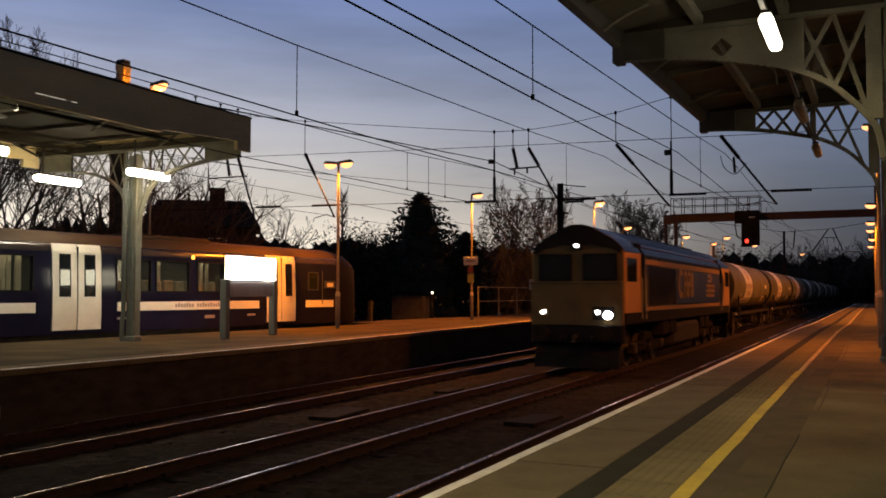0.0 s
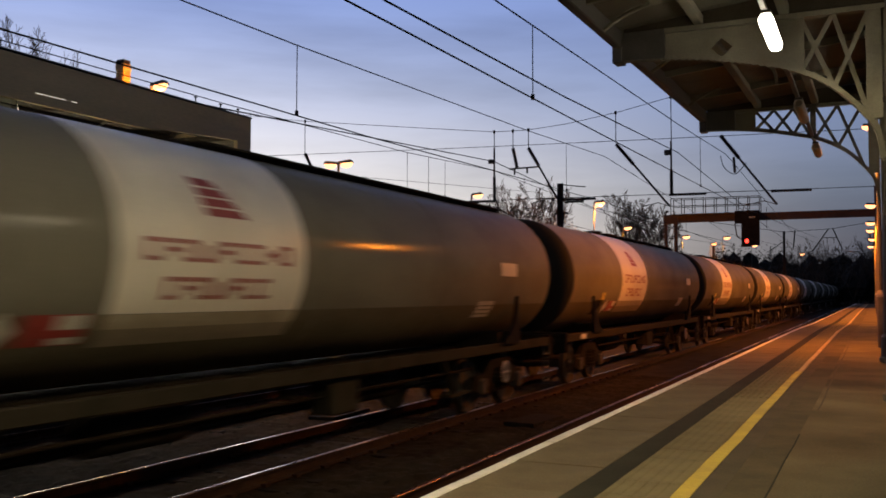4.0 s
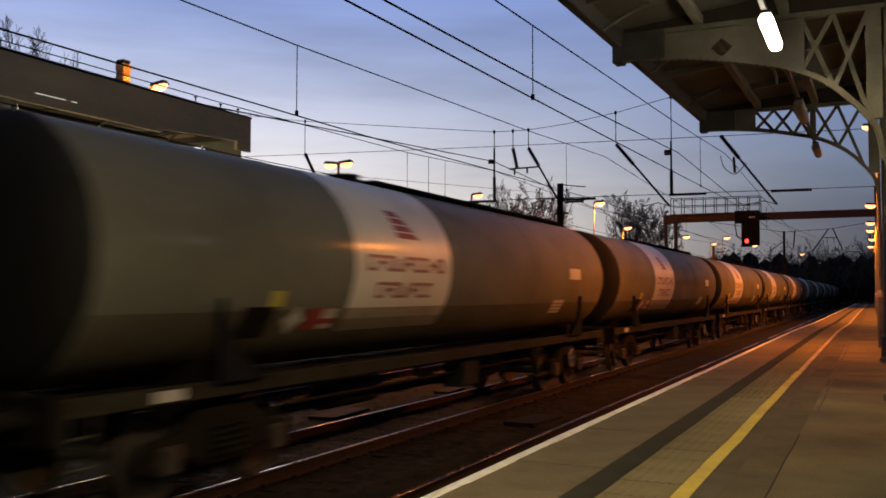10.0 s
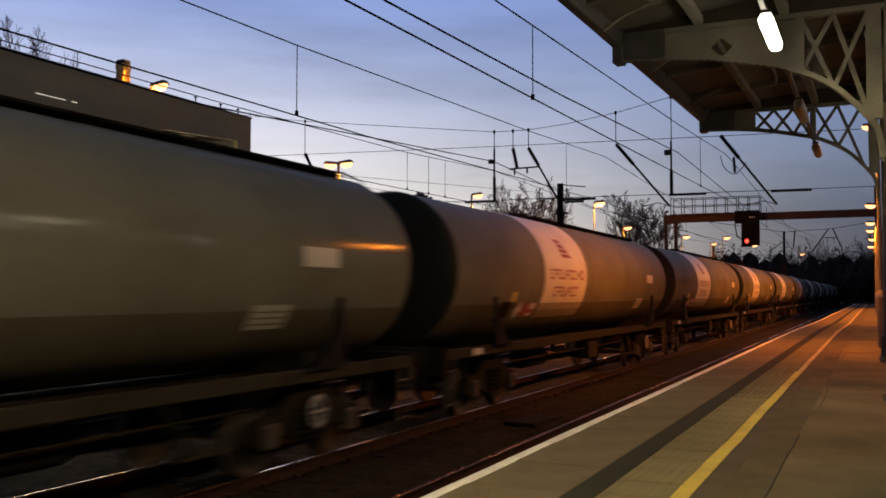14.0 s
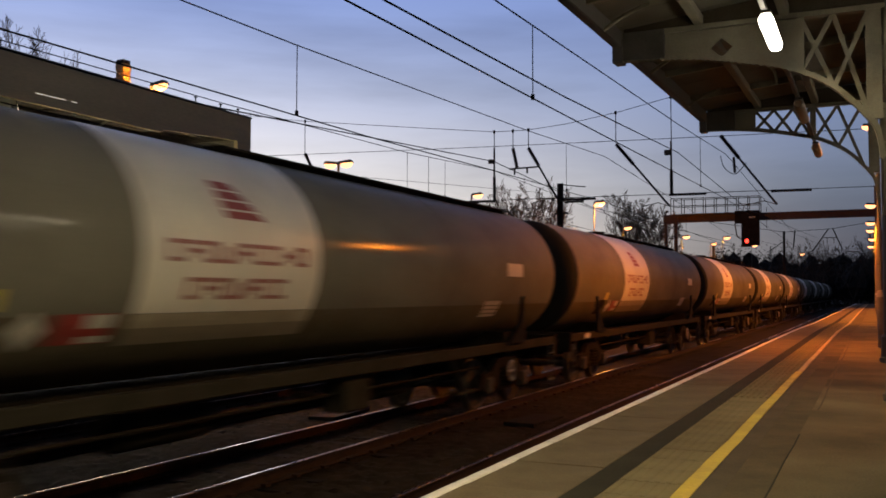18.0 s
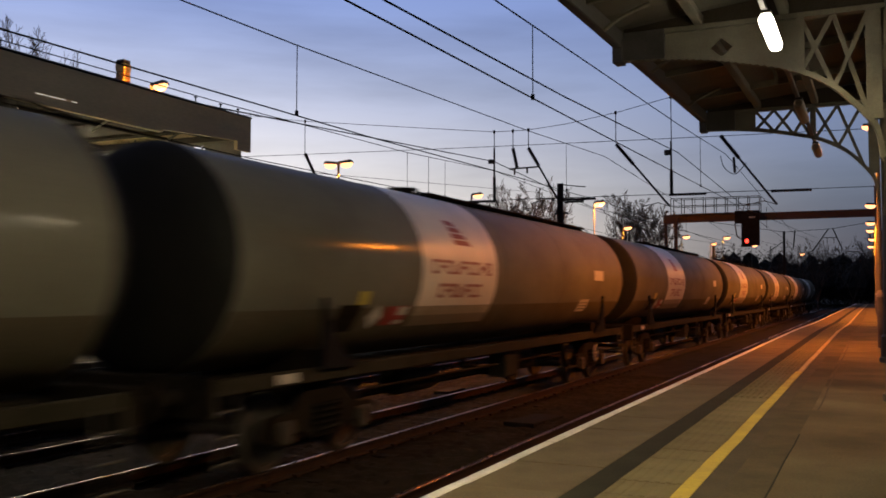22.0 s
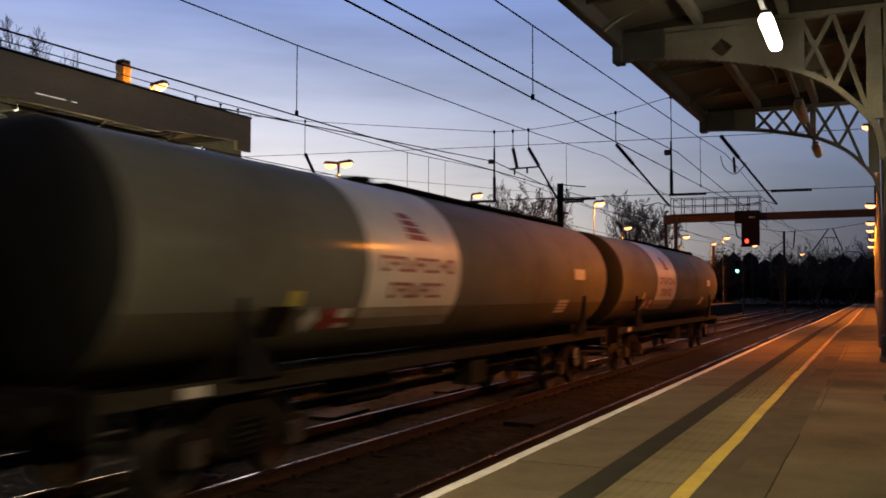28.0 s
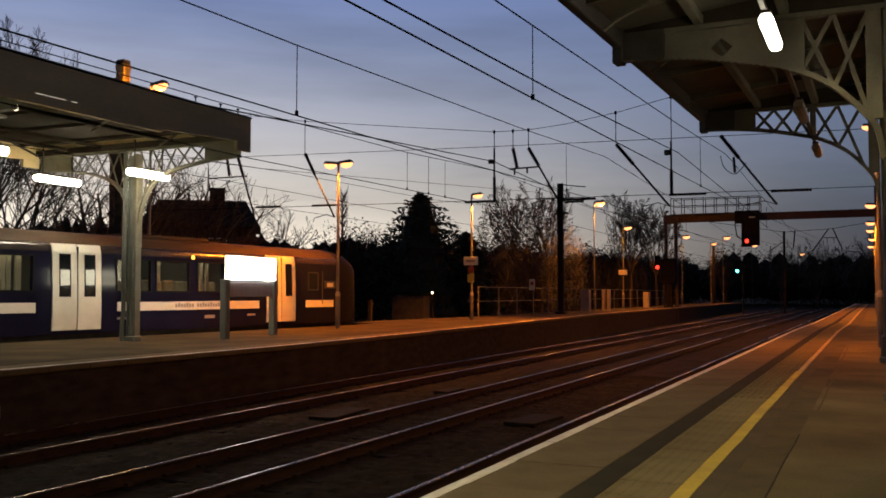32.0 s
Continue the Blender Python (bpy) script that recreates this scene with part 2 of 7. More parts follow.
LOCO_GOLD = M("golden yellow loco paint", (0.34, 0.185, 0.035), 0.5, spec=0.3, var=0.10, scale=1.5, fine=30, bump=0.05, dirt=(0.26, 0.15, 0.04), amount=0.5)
# Front gold coloured far darker than the sides, as it faces the dark.
LOCO_FRONT = M("shaded grimy gold of the front", (0.088, 0.062, 0.024), 0.6, spec=0.2, var=0.2, scale=2.5, fine=25, bump=0.08, dirt=(0.06, 0.05, 0.03), amount=0.8)
LOCO_SIDE = M("grimy black side panel", (0.011, 0.011, 0.0115), 0.22, spec=0.1, var=0.2, scale=1.5, fine=30, bump=0.05, dirt=(0.018, 0.0155, 0.013), amount=0.5)
BADGE = M("dull red round badge", (0.30, 0.13, 0.09), 0.5, var=0.15)
GLASS_DARK = glass("dark cab glass", (0.012, 0.014, 0.014), 0.08)
GLASS = glass("train window glass", (0.02, 0.022, 0.022), 0.78)
DMU_BLUE = M("dark blue railcar paint", (0.0095, 0.009, 0.024), 0.1, spec=0.16, var=0.12, scale=1, fine=30, bump=0.03, dirt=(0.016, 0.014, 0.03), amount=0.4)
DMU_NOSE = M("near black cab front", (0.006, 0.005, 0.006), 0.6, var=0.2, scale=2, fine=30, spec=0.06)
DMU_ROOF = M("dusty railcar roof", (0.046, 0.031, 0.019), 0.6, spec=0.06, var=0.2, scale=1.2, fine=30, stretch=(1, 0.2, 1), dirt=(0.03, 0.023, 0.018), amount=0.6)
DMU_RAIL = M("glossy dark cantrail", (0.03, 0.022, 0.02), 0.22, spec=0.3, var=0.2, scale=2, fine=30, bump=0.02)
DMU_TRIM = M("grey trim", (0.03, 0.03, 0.034), 0.6, var=0.2)
DMU_WHITE = M("white railcar paint", (0.72, 0.68, 0.58), 0.35, var=0.06, scale=2, fine=30, bump=0.03, dirt=(0.5, 0.45, 0.36), amount=0.4)
SEAT = M("worn tan seat moquette", (0.36, 0.29, 0.19), 0.9, var=0.3)
# Lining coloured far darker than the cream panels, so the depth looks dim.
SALOON_FAR = M("saloon lining coloured dim", (0.045, 0.042, 0.030), 0.6, var=0.4, scale=1.5)
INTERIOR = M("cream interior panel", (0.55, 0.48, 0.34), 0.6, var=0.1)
LETTER = M("faded grey lettering", (0.28, 0.25, 0.23), 0.6, var=0.1)
SIGNFACE = M("cream sign face", (0.60, 0.56, 0.44), 0.5, var=0.08)
RELAY = M("dull relay cabinet", (0.06, 0.056, 0.052), 0.8, spec=0.1, var=0.25, dirt=(0.03, 0.025, 0.02))
BARK = M("dark wet bark", (0.050, 0.036, 0.024), 0.9, var=0.4, scale=5, fine=30, bump=0.5)
TWIG = M("bare twigs", (0.055, 0.038, 0.025), 0.9, var=0.4, bump=0)
LEAF = M("dark evergreen needles", (0.020, 0.028, 0.014), 0.8, var=0.5, scale=1.5, fine=12, bump=0)
LEAF_DRY = M("dry beech leaves", (0.34, 0.27, 0.12), 0.85, var=0.5, scale=2, fine=20, bump=0)
SCRUB = M("winter scrub", (0.015, 0.0135, 0.009), 0.9, var=0.5, scale=0.6, fine=8, bump=0)
HOUSE_WALL = M("dark rendered house wall", (0.045, 0.036, 0.03), 0.9, spec=0.15, var=0.2, scale=1, fine=14)
HOUSE_ROOF = M("dark slate roof", (0.022, 0.020, 0.019), 0.9, spec=0.1, var=0.3, scale=1.2, fine=10, bump=0.3)
LIT_TUBE = glow("lit fluorescent diffuser", (1.0, 0.88, 0.60), 36)
LIT_TUBE_ROW = glow("lit diffuser of a strong tube", (1.0, 0.83, 0.58), 40)
LIT_TUBE_NEAR = glow("lit diffuser of a weaker tube", (1.0, 0.88, 0.66), 14)
TUBE_OFF = M("yellowed diffuser", (0.2, 0.16, 0.11), 0.5, var=0.1)
LIT_SODIUM = glow("burning sodium lamp", (1.0, 0.40, 0.14), 2.6)
LIT_SIGN = glow("lit display panel", (1.0, 0.98, 0.93), 8)
LIT_BACK = glow("lit cream display back", (1.0, 0.92, 0.66), 15)
LIT_HEAD = glow("white headlight", (1.0, 0.97, 0.92), 60)
LIT_TOP = glow("white top light", (1.0, 0.96, 0.9), 5)
LIT_MARK = glow("white marker light", (1.0, 0.95, 0.88), 12)
LIT_RED = glow("red signal lamp", (1.0, 0.035, 0.02), 4)
LIT_GREEN = glow("green signal lamp", (0.15, 1.0, 0.75), 5)
LIT_AMBER = glow("amber door lamp", (1.0, 0.45, 0.05), 5)
LIT_WARM = glow("small warm lamp", (1.0, 0.8, 0.55), 5)
LIT_STREAK = glow("glowing pale streak", (1.0, 0.9, 0.72), 0.5)
LIT_SALOON = glow("saloon strip light", (1.0, 0.86, 0.62), 8)


# ------------------------------------------------------------------ mesh kit
class Shape:
    """Vertices and faces of one part."""

    def __init__(self):
        self.v, self.f = [], []

    def add(self, verts, faces):
        o = len(self.v)
        self.v += [tuple(p) for p in verts]
        self.f += [tuple(i + o for i in q) for q in faces]
        return self

    def box(self, x0, x1, y0, y1, z0, z1, bev=0.0):
        if not bev:
            self.add([(x0, y0, z0), (x1, y0, z0), (x1, y1, z0), (x0, y1, z0), (x0, y0, z1), (x1, y0, z1), (x1, y1, z1), (x0, y1, z1)],
                     [(0, 3, 2, 1), (4, 5, 6, 7), (0, 1, 5, 4), (1, 2, 6, 5), (2, 3, 7, 6), (3, 0, 4, 7)])
            return self
        b = min(bev, (x1 - x0) / 2.01, (y1 - y0) / 2.01, (z1 - z0) / 2.01)
        bm = bmesh.new()
        bmesh.ops.create_cube(bm, size=1)
        for p in bm.verts:
            p.co = ((x0 + x1) / 2 + p.co.x * (x1 - x0), (y0 + y1) / 2 + p.co.y * (y1 - y0), (z0 + z1) / 2 + p.co.z * (z1 - z0))
        bmesh.ops.bevel(bm, geom=bm.edges[:], offset=b, segments=1, affect="EDGES")
        bm.verts.index_update()
        self.add([p.co[:] for p in bm.verts], [[p.index for p in q.verts] for q in bm.faces])
        bm.free()
        return self

    def tube(self, pts, radius, sides=6, caps=True):
        pts = [Vector(p) for p in pts]
        rad = radius if isinstance(radius, (list, tuple)) else [radius] * len(pts)
        rings = []
        up = None
        for i, p in enumerate(pts):
            d = (pts[min(i + 1, len(pts) - 1)] - pts[max(i - 1, 0)])
            if d.length < 1e-9:
                d = Vector((0, 0, 1))
            d.normalize()
            if up is None:
                up = Vector((0, 0, 1)) if abs(d.z) < 0.9 else Vector((1, 0, 0))
            a = d.cross(up)
            if a.length < 1e-6:
                a = d.cross(Vector((0.3, 1, 0.2)))
            a.normalize()
            b = a.cross(d)
            up = b
            rings.append([p + (a * math.cos(k * 2 * math.pi / sides) + b * math.sin(k * 2 * math.pi / sides)) * rad[i] for k in range(sides)])
        verts = [q for r in rings for q in r]
        faces = []
        for i in range(len(rings) - 1):
            for k in range(sides):
                faces.append((i * sides + k, i * sides + (k + 1) % sides, (i + 1) * sides + (k + 1) % sides, (i + 1) * sides + k))
        if caps:
            faces.append(tuple(reversed(range(sides))))
            faces.append(tuple(range((len(rings) - 1) * sides, len(rings) * sides)))
        return self.add(verts, faces)

    def lathe(self, profile, sides=24, axis="y", at=(0, 0, 0), arc=(0, 360)):
        """profile: (along, radius) pairs turned round the axis."""
        a0, a1 = radians(arc[0]), radians(arc[1])
        full = abs(arc[1] - arc[0]) > 359.9
        cols = sides if full else sides + 1
        verts = []
        for s, r in profile:
            for k in range(cols):
                a = a0 + (a1 - a0) * k / sides
                c, d = r * math.cos(a), r * math.sin(a)
                p = {"y": (c, s, d), "x": (s, c, d), "z": (c, d, s)}[axis]
                verts.append((p[0] + at[0], p[1] + at[1], p[2] + at[2]))
        faces = []
        for i in range(len(profile) - 1):
            for k in range(sides):
                j = (k + 1) % cols
                faces.append((i * cols + k, i * cols + j, (i + 1) * cols + j, (i + 1) * cols + k))
        return self.add(verts, faces)

    def prism(self, poly, a0, a1, axis="y"):
        """A closed polygon swept along an axis; poly in the other two coordinates."""
        def at(p, s):
            return {"y": (p[0], s, p[1]), "x": (s, p[0], p[1]), "z": (p[0], p[1], s)}[axis]
        k = len(poly)
        verts = [at(p, a0) for p in poly] + [at(p, a1) for p in poly]
        faces = [tuple(range(k)), tuple(reversed(range(k, 2 * k)))] + [(i, i + k, (i + 1) % k + k, (i + 1) % k) for i in range(k)]
        return self.add(verts, faces)

    def bar(self, a, b, w, h):
        """A flat bar from a to b, w wide and h deep."""
        a, b = Vector(a), Vector(b)
        d = (b - a).normalized()
        s = d.cross(Vector((0, 1, 0)))
        if s.length < 0.1:
            s = d.cross(Vector((0, 0, 1)))
        s.normalize()
        t = s.cross(d)
        q = []
        for e in (a, b):
            for i, j in ((-1, -1), (1, -1), (1, 1), (-1, 1)):
                q.append(e + s * (w / 2 * i) + t * (h / 2 * j))
        return self.add(q, [(0, 1, 2, 3), (7, 6, 5, 4), (0, 4, 5, 1), (1, 5, 6, 2), (2, 6, 7, 3), (3, 7, 4, 0)])

    def mesh(self, name, material, smooth=True):
        me = bpy.data.meshes.new(name)
        me.from_pydata(self.v, [], self.f)
        me.update()
        bm = bmesh.new()
        bm.from_mesh(me)
        if len(bm.faces) < 6000:
            bmesh.ops.recalc_face_normals(bm, faces=bm.faces[:])
        bm.to_mesh(me)
        bm.free()
        me.materials.append(material)
        if smooth:
            me.polygons.foreach_set("use_smooth", [True] * len(me.polygons))
            me.set_sharp_from_angle(angle=radians(32))
        return me


def empty(name, at=(0, 0, 0), rz=0):
    ob = new(name)
    ob.empty_display_size = 0.2
    ob.matrix_basis = pose(*at, 0, 0, rz)
    return ob


def part(name, shape, material, parent=None, label="", smooth=True, at=None):
    """One mesh object under a thing or a part, or on its own."""
    me = shape if isinstance(shape, bpy.types.Mesh) else shape.mesh(name, material, smooth)
    ob = new(name, me)
    if parent is not None:
        ob.parent = parent
    if at is not None:
        ob.location = at
    if label:
        ob["label"] = label
    return ob


def box(*a, bev=0.0):
    return Shape().box(*a, bev=bev)


# ------------------------------------------------------------------ ground and tracks
def make_ground():
    s = Shape()
    s.add([(-3000, -600, -0.42), (3000, -600, -0.42), (3000, 4000, -0.42), (-3000, 4000, -0.42)], [(0, 1, 2, 3)])
    tagged(part("ground", s, EARTH), "dark earth and rough grass beyond the railway", "ground", kind="structure")
    # ballast bed with a soft relief
    ys = np.concatenate([np.linspace(-14, 4.0, 40), np.arange(4.06, 26, 0.07), np.linspace(26.1, 150, 300)])
    xs = np.linspace(-13.2, -2.3, 150)
    nx, ny = len(xs), len(ys)
    rr = random.Random(12)
    v = []
    for y in ys:
        for x in xs:
            z = -0.172 + 0.035 * noise.noise((x * 1.3, y * 1.3, 0)) + 0.02 * noise.noise((x * 5, y * 5, 3)) + (rr.uniform(-0.03, 0.02) if 4 < y < 26 else 0)
            v.append((x, y, z))
    f = [(j * nx + i, j * nx + i + 1, (j + 1) * nx + i + 1, (j + 1) * nx + i) for j in range(ny - 1) for i in range(nx - 1)]
    s = Shape().add(v, f)
    tagged(part("ballast_bed", s, BALLAST), "dark oily granite ballast between the platforms", "ballast", kind="structure")


RAIL_PROFILE = [(-0.07, -0.158), (0.07, -0.158), (0.07, -0.147), (0.012, -0.125), (0.010, -0.045), (0.035, -0.034), (0.035, -0.006), (-0.035, -0.006), (-0.035, -0.034), (-0.010, -0.045), (-0.012, -0.125), (-0.07, -0.147)]


def make_tracks():
    sl = Shape().box(-1.25, 1.25, -0.12, 0.12, -0.32, -0.178, bev=0.02).mesh("sleeper", CONCRETE, False)
    for i, x in enumerate(TRACKS):
        t = tagged(empty("railway_track", (x, 0, 0)), "railway line of flat-bottom steel rails on concrete sleepers", "railway track", "running lines", "structure")
        for side in (-1, 1):
            c = side * GAUGE / 2
            r = part("rail", Shape().prism([(p[0] + c, p[1]) for p in RAIL_PROFILE], -14, 230), RAIL_RUST, t, "rusty rail", smooth=False)
            part("rail_head", Shape().prism([(c - 0.0352, -0.0125)] + [(c + d * (0.0222 + 0.0128 * math.sin(radians(a))), -0.0128 * (1 - math.cos(radians(a)))) for d, aa in ((-1, (75, 60, 45, 30, 15, 0)), (1, (0, 15, 30, 45, 60, 75))) for a in aa] + [(c + 0.0352, -0.0125)], -14, 230), RAIL_TOP, r, "polished running surface")
        y = -4.0
        while y < 62:
            part("sleeper", sl, None, t, at=(0, y + 0.21 * i, 0.0))
            y += 0.65
        far = Shape()
        while y < 150:
            far.box(-1.25, 1.25, y - 0.12, y + 0.12, -0.30, -0.17)
            y += 0.65
        tagged(part("sleepers_beyond", far, CONCRETE, t, smooth=False), kind="stuff")
        clip = Shape()
        y = -4.0
        while y < 30:
            for side in (-1, 1):
                for e in (-0.09, 0.09):
                    cx = side * GAUGE / 2 + e
                    clip.box(cx - 0.035, cx + 0.035, y + 0.21 * i - 0.05, y + 0.21 * i + 0.05, -0.165, -0.125)
            y += 0.65
        tagged(part("rail_clips", clip, RAIL_RUST, t, smooth=False), kind="stuff")
    # boards and covers lying between the lines
    for x, y, w, l, rz in ((-9.25, 15.3, 0.55, 1.5, 4), (-5.6, 16.0, 0.6, 1.3, -6), (-9.1, 20.0, 0.4, 1.0, 3)):
        b = tagged(empty("cable_cover", (x, y, -0.17), rz), "dusty concrete cable trough cover lying in the ballast", "cover", "covers between the lines")
        part("slab", box(-w / 2, w / 2, -l / 2, l / 2, -0.03, 0.05, bev=0.012), CONCRETE, b)


def bend(y):
    """How far the near platform's edge swings from its straight line."""
    return float(np.interp(y, [0, 33, 42, 67, 128], [0, 0, 0.15, 0.2, 0.5]))


def strip(x0, x1, y0, y1, z0, z1, material, name, parent, label="", step=4.0, shift=bend):
    s = Shape()
    ys = list(np.arange(y0, y1, step)) + [y1]
    v = []
    for y in ys:
        b = shift(y)
        v += [(x0 + b, y, z0), (x1 + b, y, z0), (x1 + b, y, z1), (x0 + b, y, z1)]
    f = [(0, 1, 2, 3), tuple(len(v) - 4 + i for i in (3, 2, 1, 0))]
    for i in range(len(ys) - 1):
        a, c = i * 4, i * 4 + 4
        f += [(a + k, a + (k + 1) % 4, c + (k + 1) % 4, c + k) for k in range(4)]
    return part(name, s.add(v, f), material, parent, label, smooth=False)


def make_near_platform():
    p = tagged(empty("platform_near", (0, 0, 0)), "station platform of worn tarmac with a white edge, ribbed paving and a yellow line", "platform", kind="structure")
    strip(-2.36, -1.72, -14, 128, -0.42, PLAT - 0.075, BRICK_DARK, "platform_wall", p, "sooty brick platform wall")
    strip(-1.72, 14, -14, 128, -0.42, PLAT - 0.02, TARMAC, "base", p)
    strip(-0.60, 14, -14, 128, PLAT - 0.02, PLAT, TARMAC, "tarmac", p, "worn brown tarmac")
    strip(-0.86, -0.60, -14, 128, PLAT - 0.02, PLAT - 0.001, TARMAC_PATCH, "tarmac_patch", p, "darker strip of relaid tarmac")
    strip(-1.72, -1.53, -14, 128, PLAT - 0.02, PLAT - 0.002, TARMAC_DARK, "dark_strip", p, "dark tarmac strip")
    strip(-1.012, -0.86, -14, 128, PLAT - 0.02, PLAT + 0.001, KERB, "pale_strip", p, "pale concrete strip")
    strip(-1.115, -1.012, -14, 15.5, PLAT - 0.02, PLAT + 0.003, YELLOW_LINE, "yellow_line", p, "worn yellow safety line", 0.5, lambda y: 0.005 * math.sin(y * 1.7) + 0.003 * math.sin(y * 4.1) - 0.002 * max(0, y - 9))
    strip(-1.115, -1.085, 15.5, 60, PLAT - 0.02, PLAT - 0.001, TACTILE, "line_bed", p, "pale edge where the line has worn away", 2.0)
    strip(-1.085, -1.012, 15.5, 60, PLAT - 0.02, PLAT + 0.003, YELLOW_WORN, "yellow_line", p, "faded yellow line worn thin", 1.0, lambda y: 0.006 * math.sin(y * 1.3) - 0.012 + bend(y))
    strip(-1.115, -1.012, 60, 128, PLAT - 0.02, PLAT + 0.003, YELLOW_WORN, "yellow_line", p, "faded yellow safety line")
    strip(-0.609, -0.597, 4, 8.6, PLAT - 0.01, PLAT + 0.0015, TARMAC_DARK, "tarmac_seam", p, "dark crooked seam in the tarmac", 0.5, lambda y: 0.004 * math.sin(y * 0.9) + 0.003 * math.sin(y * 3.3))
    strip(-0.555, -0.535, 10.5, 60, PLAT - 0.01, PLAT + 0.0015, KERB, "tarmac_seam", p, "pale seam in the tarmac", 0.7, lambda y: 0.006 * math.sin(y * 0.7) + 0.004 * math.sin(y * 2.3) + bend(y))
    # coping: white nosing and slab, piece by piece
    slab = Shape().box(-2.375, -1.725, 0.004, 0.906, PLAT - 0.075, PLAT, bev=0.006).mesh("coping_slab", SLAB, False)
    nose = Shape().box(-2.47, -2.377, 0.003, 0.907, PLAT - 0.09, PLAT + 0.002, bev=0.012).mesh("white_nosing", WHITE_LINE, False)
    rng = random.Random(8)
    y = -10.0
    far_s, far_n = Shape(), Shape()
    while y < 127.5:
        b = bend(y + 0.45)
        if y < 70:
            part("coping_slab", slab, None, p, at=(b, y, rng.uniform(-0.003, 0.003)))
            part("white_nosing", nose, None, p, at=(b, y, rng.uniform(-0.002, 0.002)))
        else:
            far_s.box(-2.375 + b, -1.725 + b, y, y + 0.905, PLAT - 0.075, PLAT)
            far_n.box(-2.47 + b, -2.377 + b, y, y + 0.905, PLAT - 0.09, PLAT + 0.002)
        y += 0.91
    tagged(part("coping_beyond", far_s, SLAB, p, smooth=False), kind="stuff")
    tagged(part("nosing_beyond", far_n, WHITE_LINE, p, smooth=False), kind="stuff")
    ribbed = []
    for hgt in (0.004, 0.013):
        t = Shape().box(-1.528, -1.117, 0.003, 0.442, PLAT - 0.03, PLAT, bev=0.004)
        for k in range(6):
            x = -1.528 + 0.0355 + k * 0.071
            t.add([(x - 0.020, 0.006, PLAT - 0.001), (x + 0.020, 0.006, PLAT - 0.001), (x + 0.014, 0.010, PLAT + hgt), (x - 0.014, 0.010, PLAT + hgt),
                   (x - 0.020, 0.438, PLAT - 0.001), (x + 0.020, 0.438, PLAT - 0.001), (x + 0.014, 0.434, PLAT + hgt), (x - 0.014, 0.434, PLAT + hgt)],
                  [(0, 1, 2, 3), (7, 6, 5, 4), (3, 2, 6, 7), (0, 3, 7, 4), (2, 1, 5, 6)])
        ribbed.append(t.mesh("tactile_slab", TACTILE, False))
    y = -6.0
    rest = Shape()
    while y < 46:
        b = bend(y)
        part("tactile_slab", ribbed[y > 11.2], None, p, at=(b, y, rng.uniform(-0.002, 0.002)))
        y += 0.445
    while y < 127:
        b = bend(y)
        rest.box(-1.528 + b, -1.117 + b, y, y + 0.44, PLAT - 0.03, PLAT)
        y += 0.445
    tagged(part("tactile_beyond", rest, TACTILE, p, smooth=False), kind="stuff")


FAR_EDGE = ([-14, 18.4, 24.4, 35.8, 53.7, 83.7, 138], [-12.55, -12.5, -12.85, -13.6, -15.1, -15.9, -16.9])
FAR_BACK = ([-14, 17.9, 33.4, 34.4, 43, 46, 138], [-21.3, -19.45, -18.55, -20.6, -20.3, -19.6, -20.9])


def far_edge(y):
    return float(np.interp(y, *FAR_EDGE))


def far_back(y):
    return float(np.interp(y, *FAR_BACK))


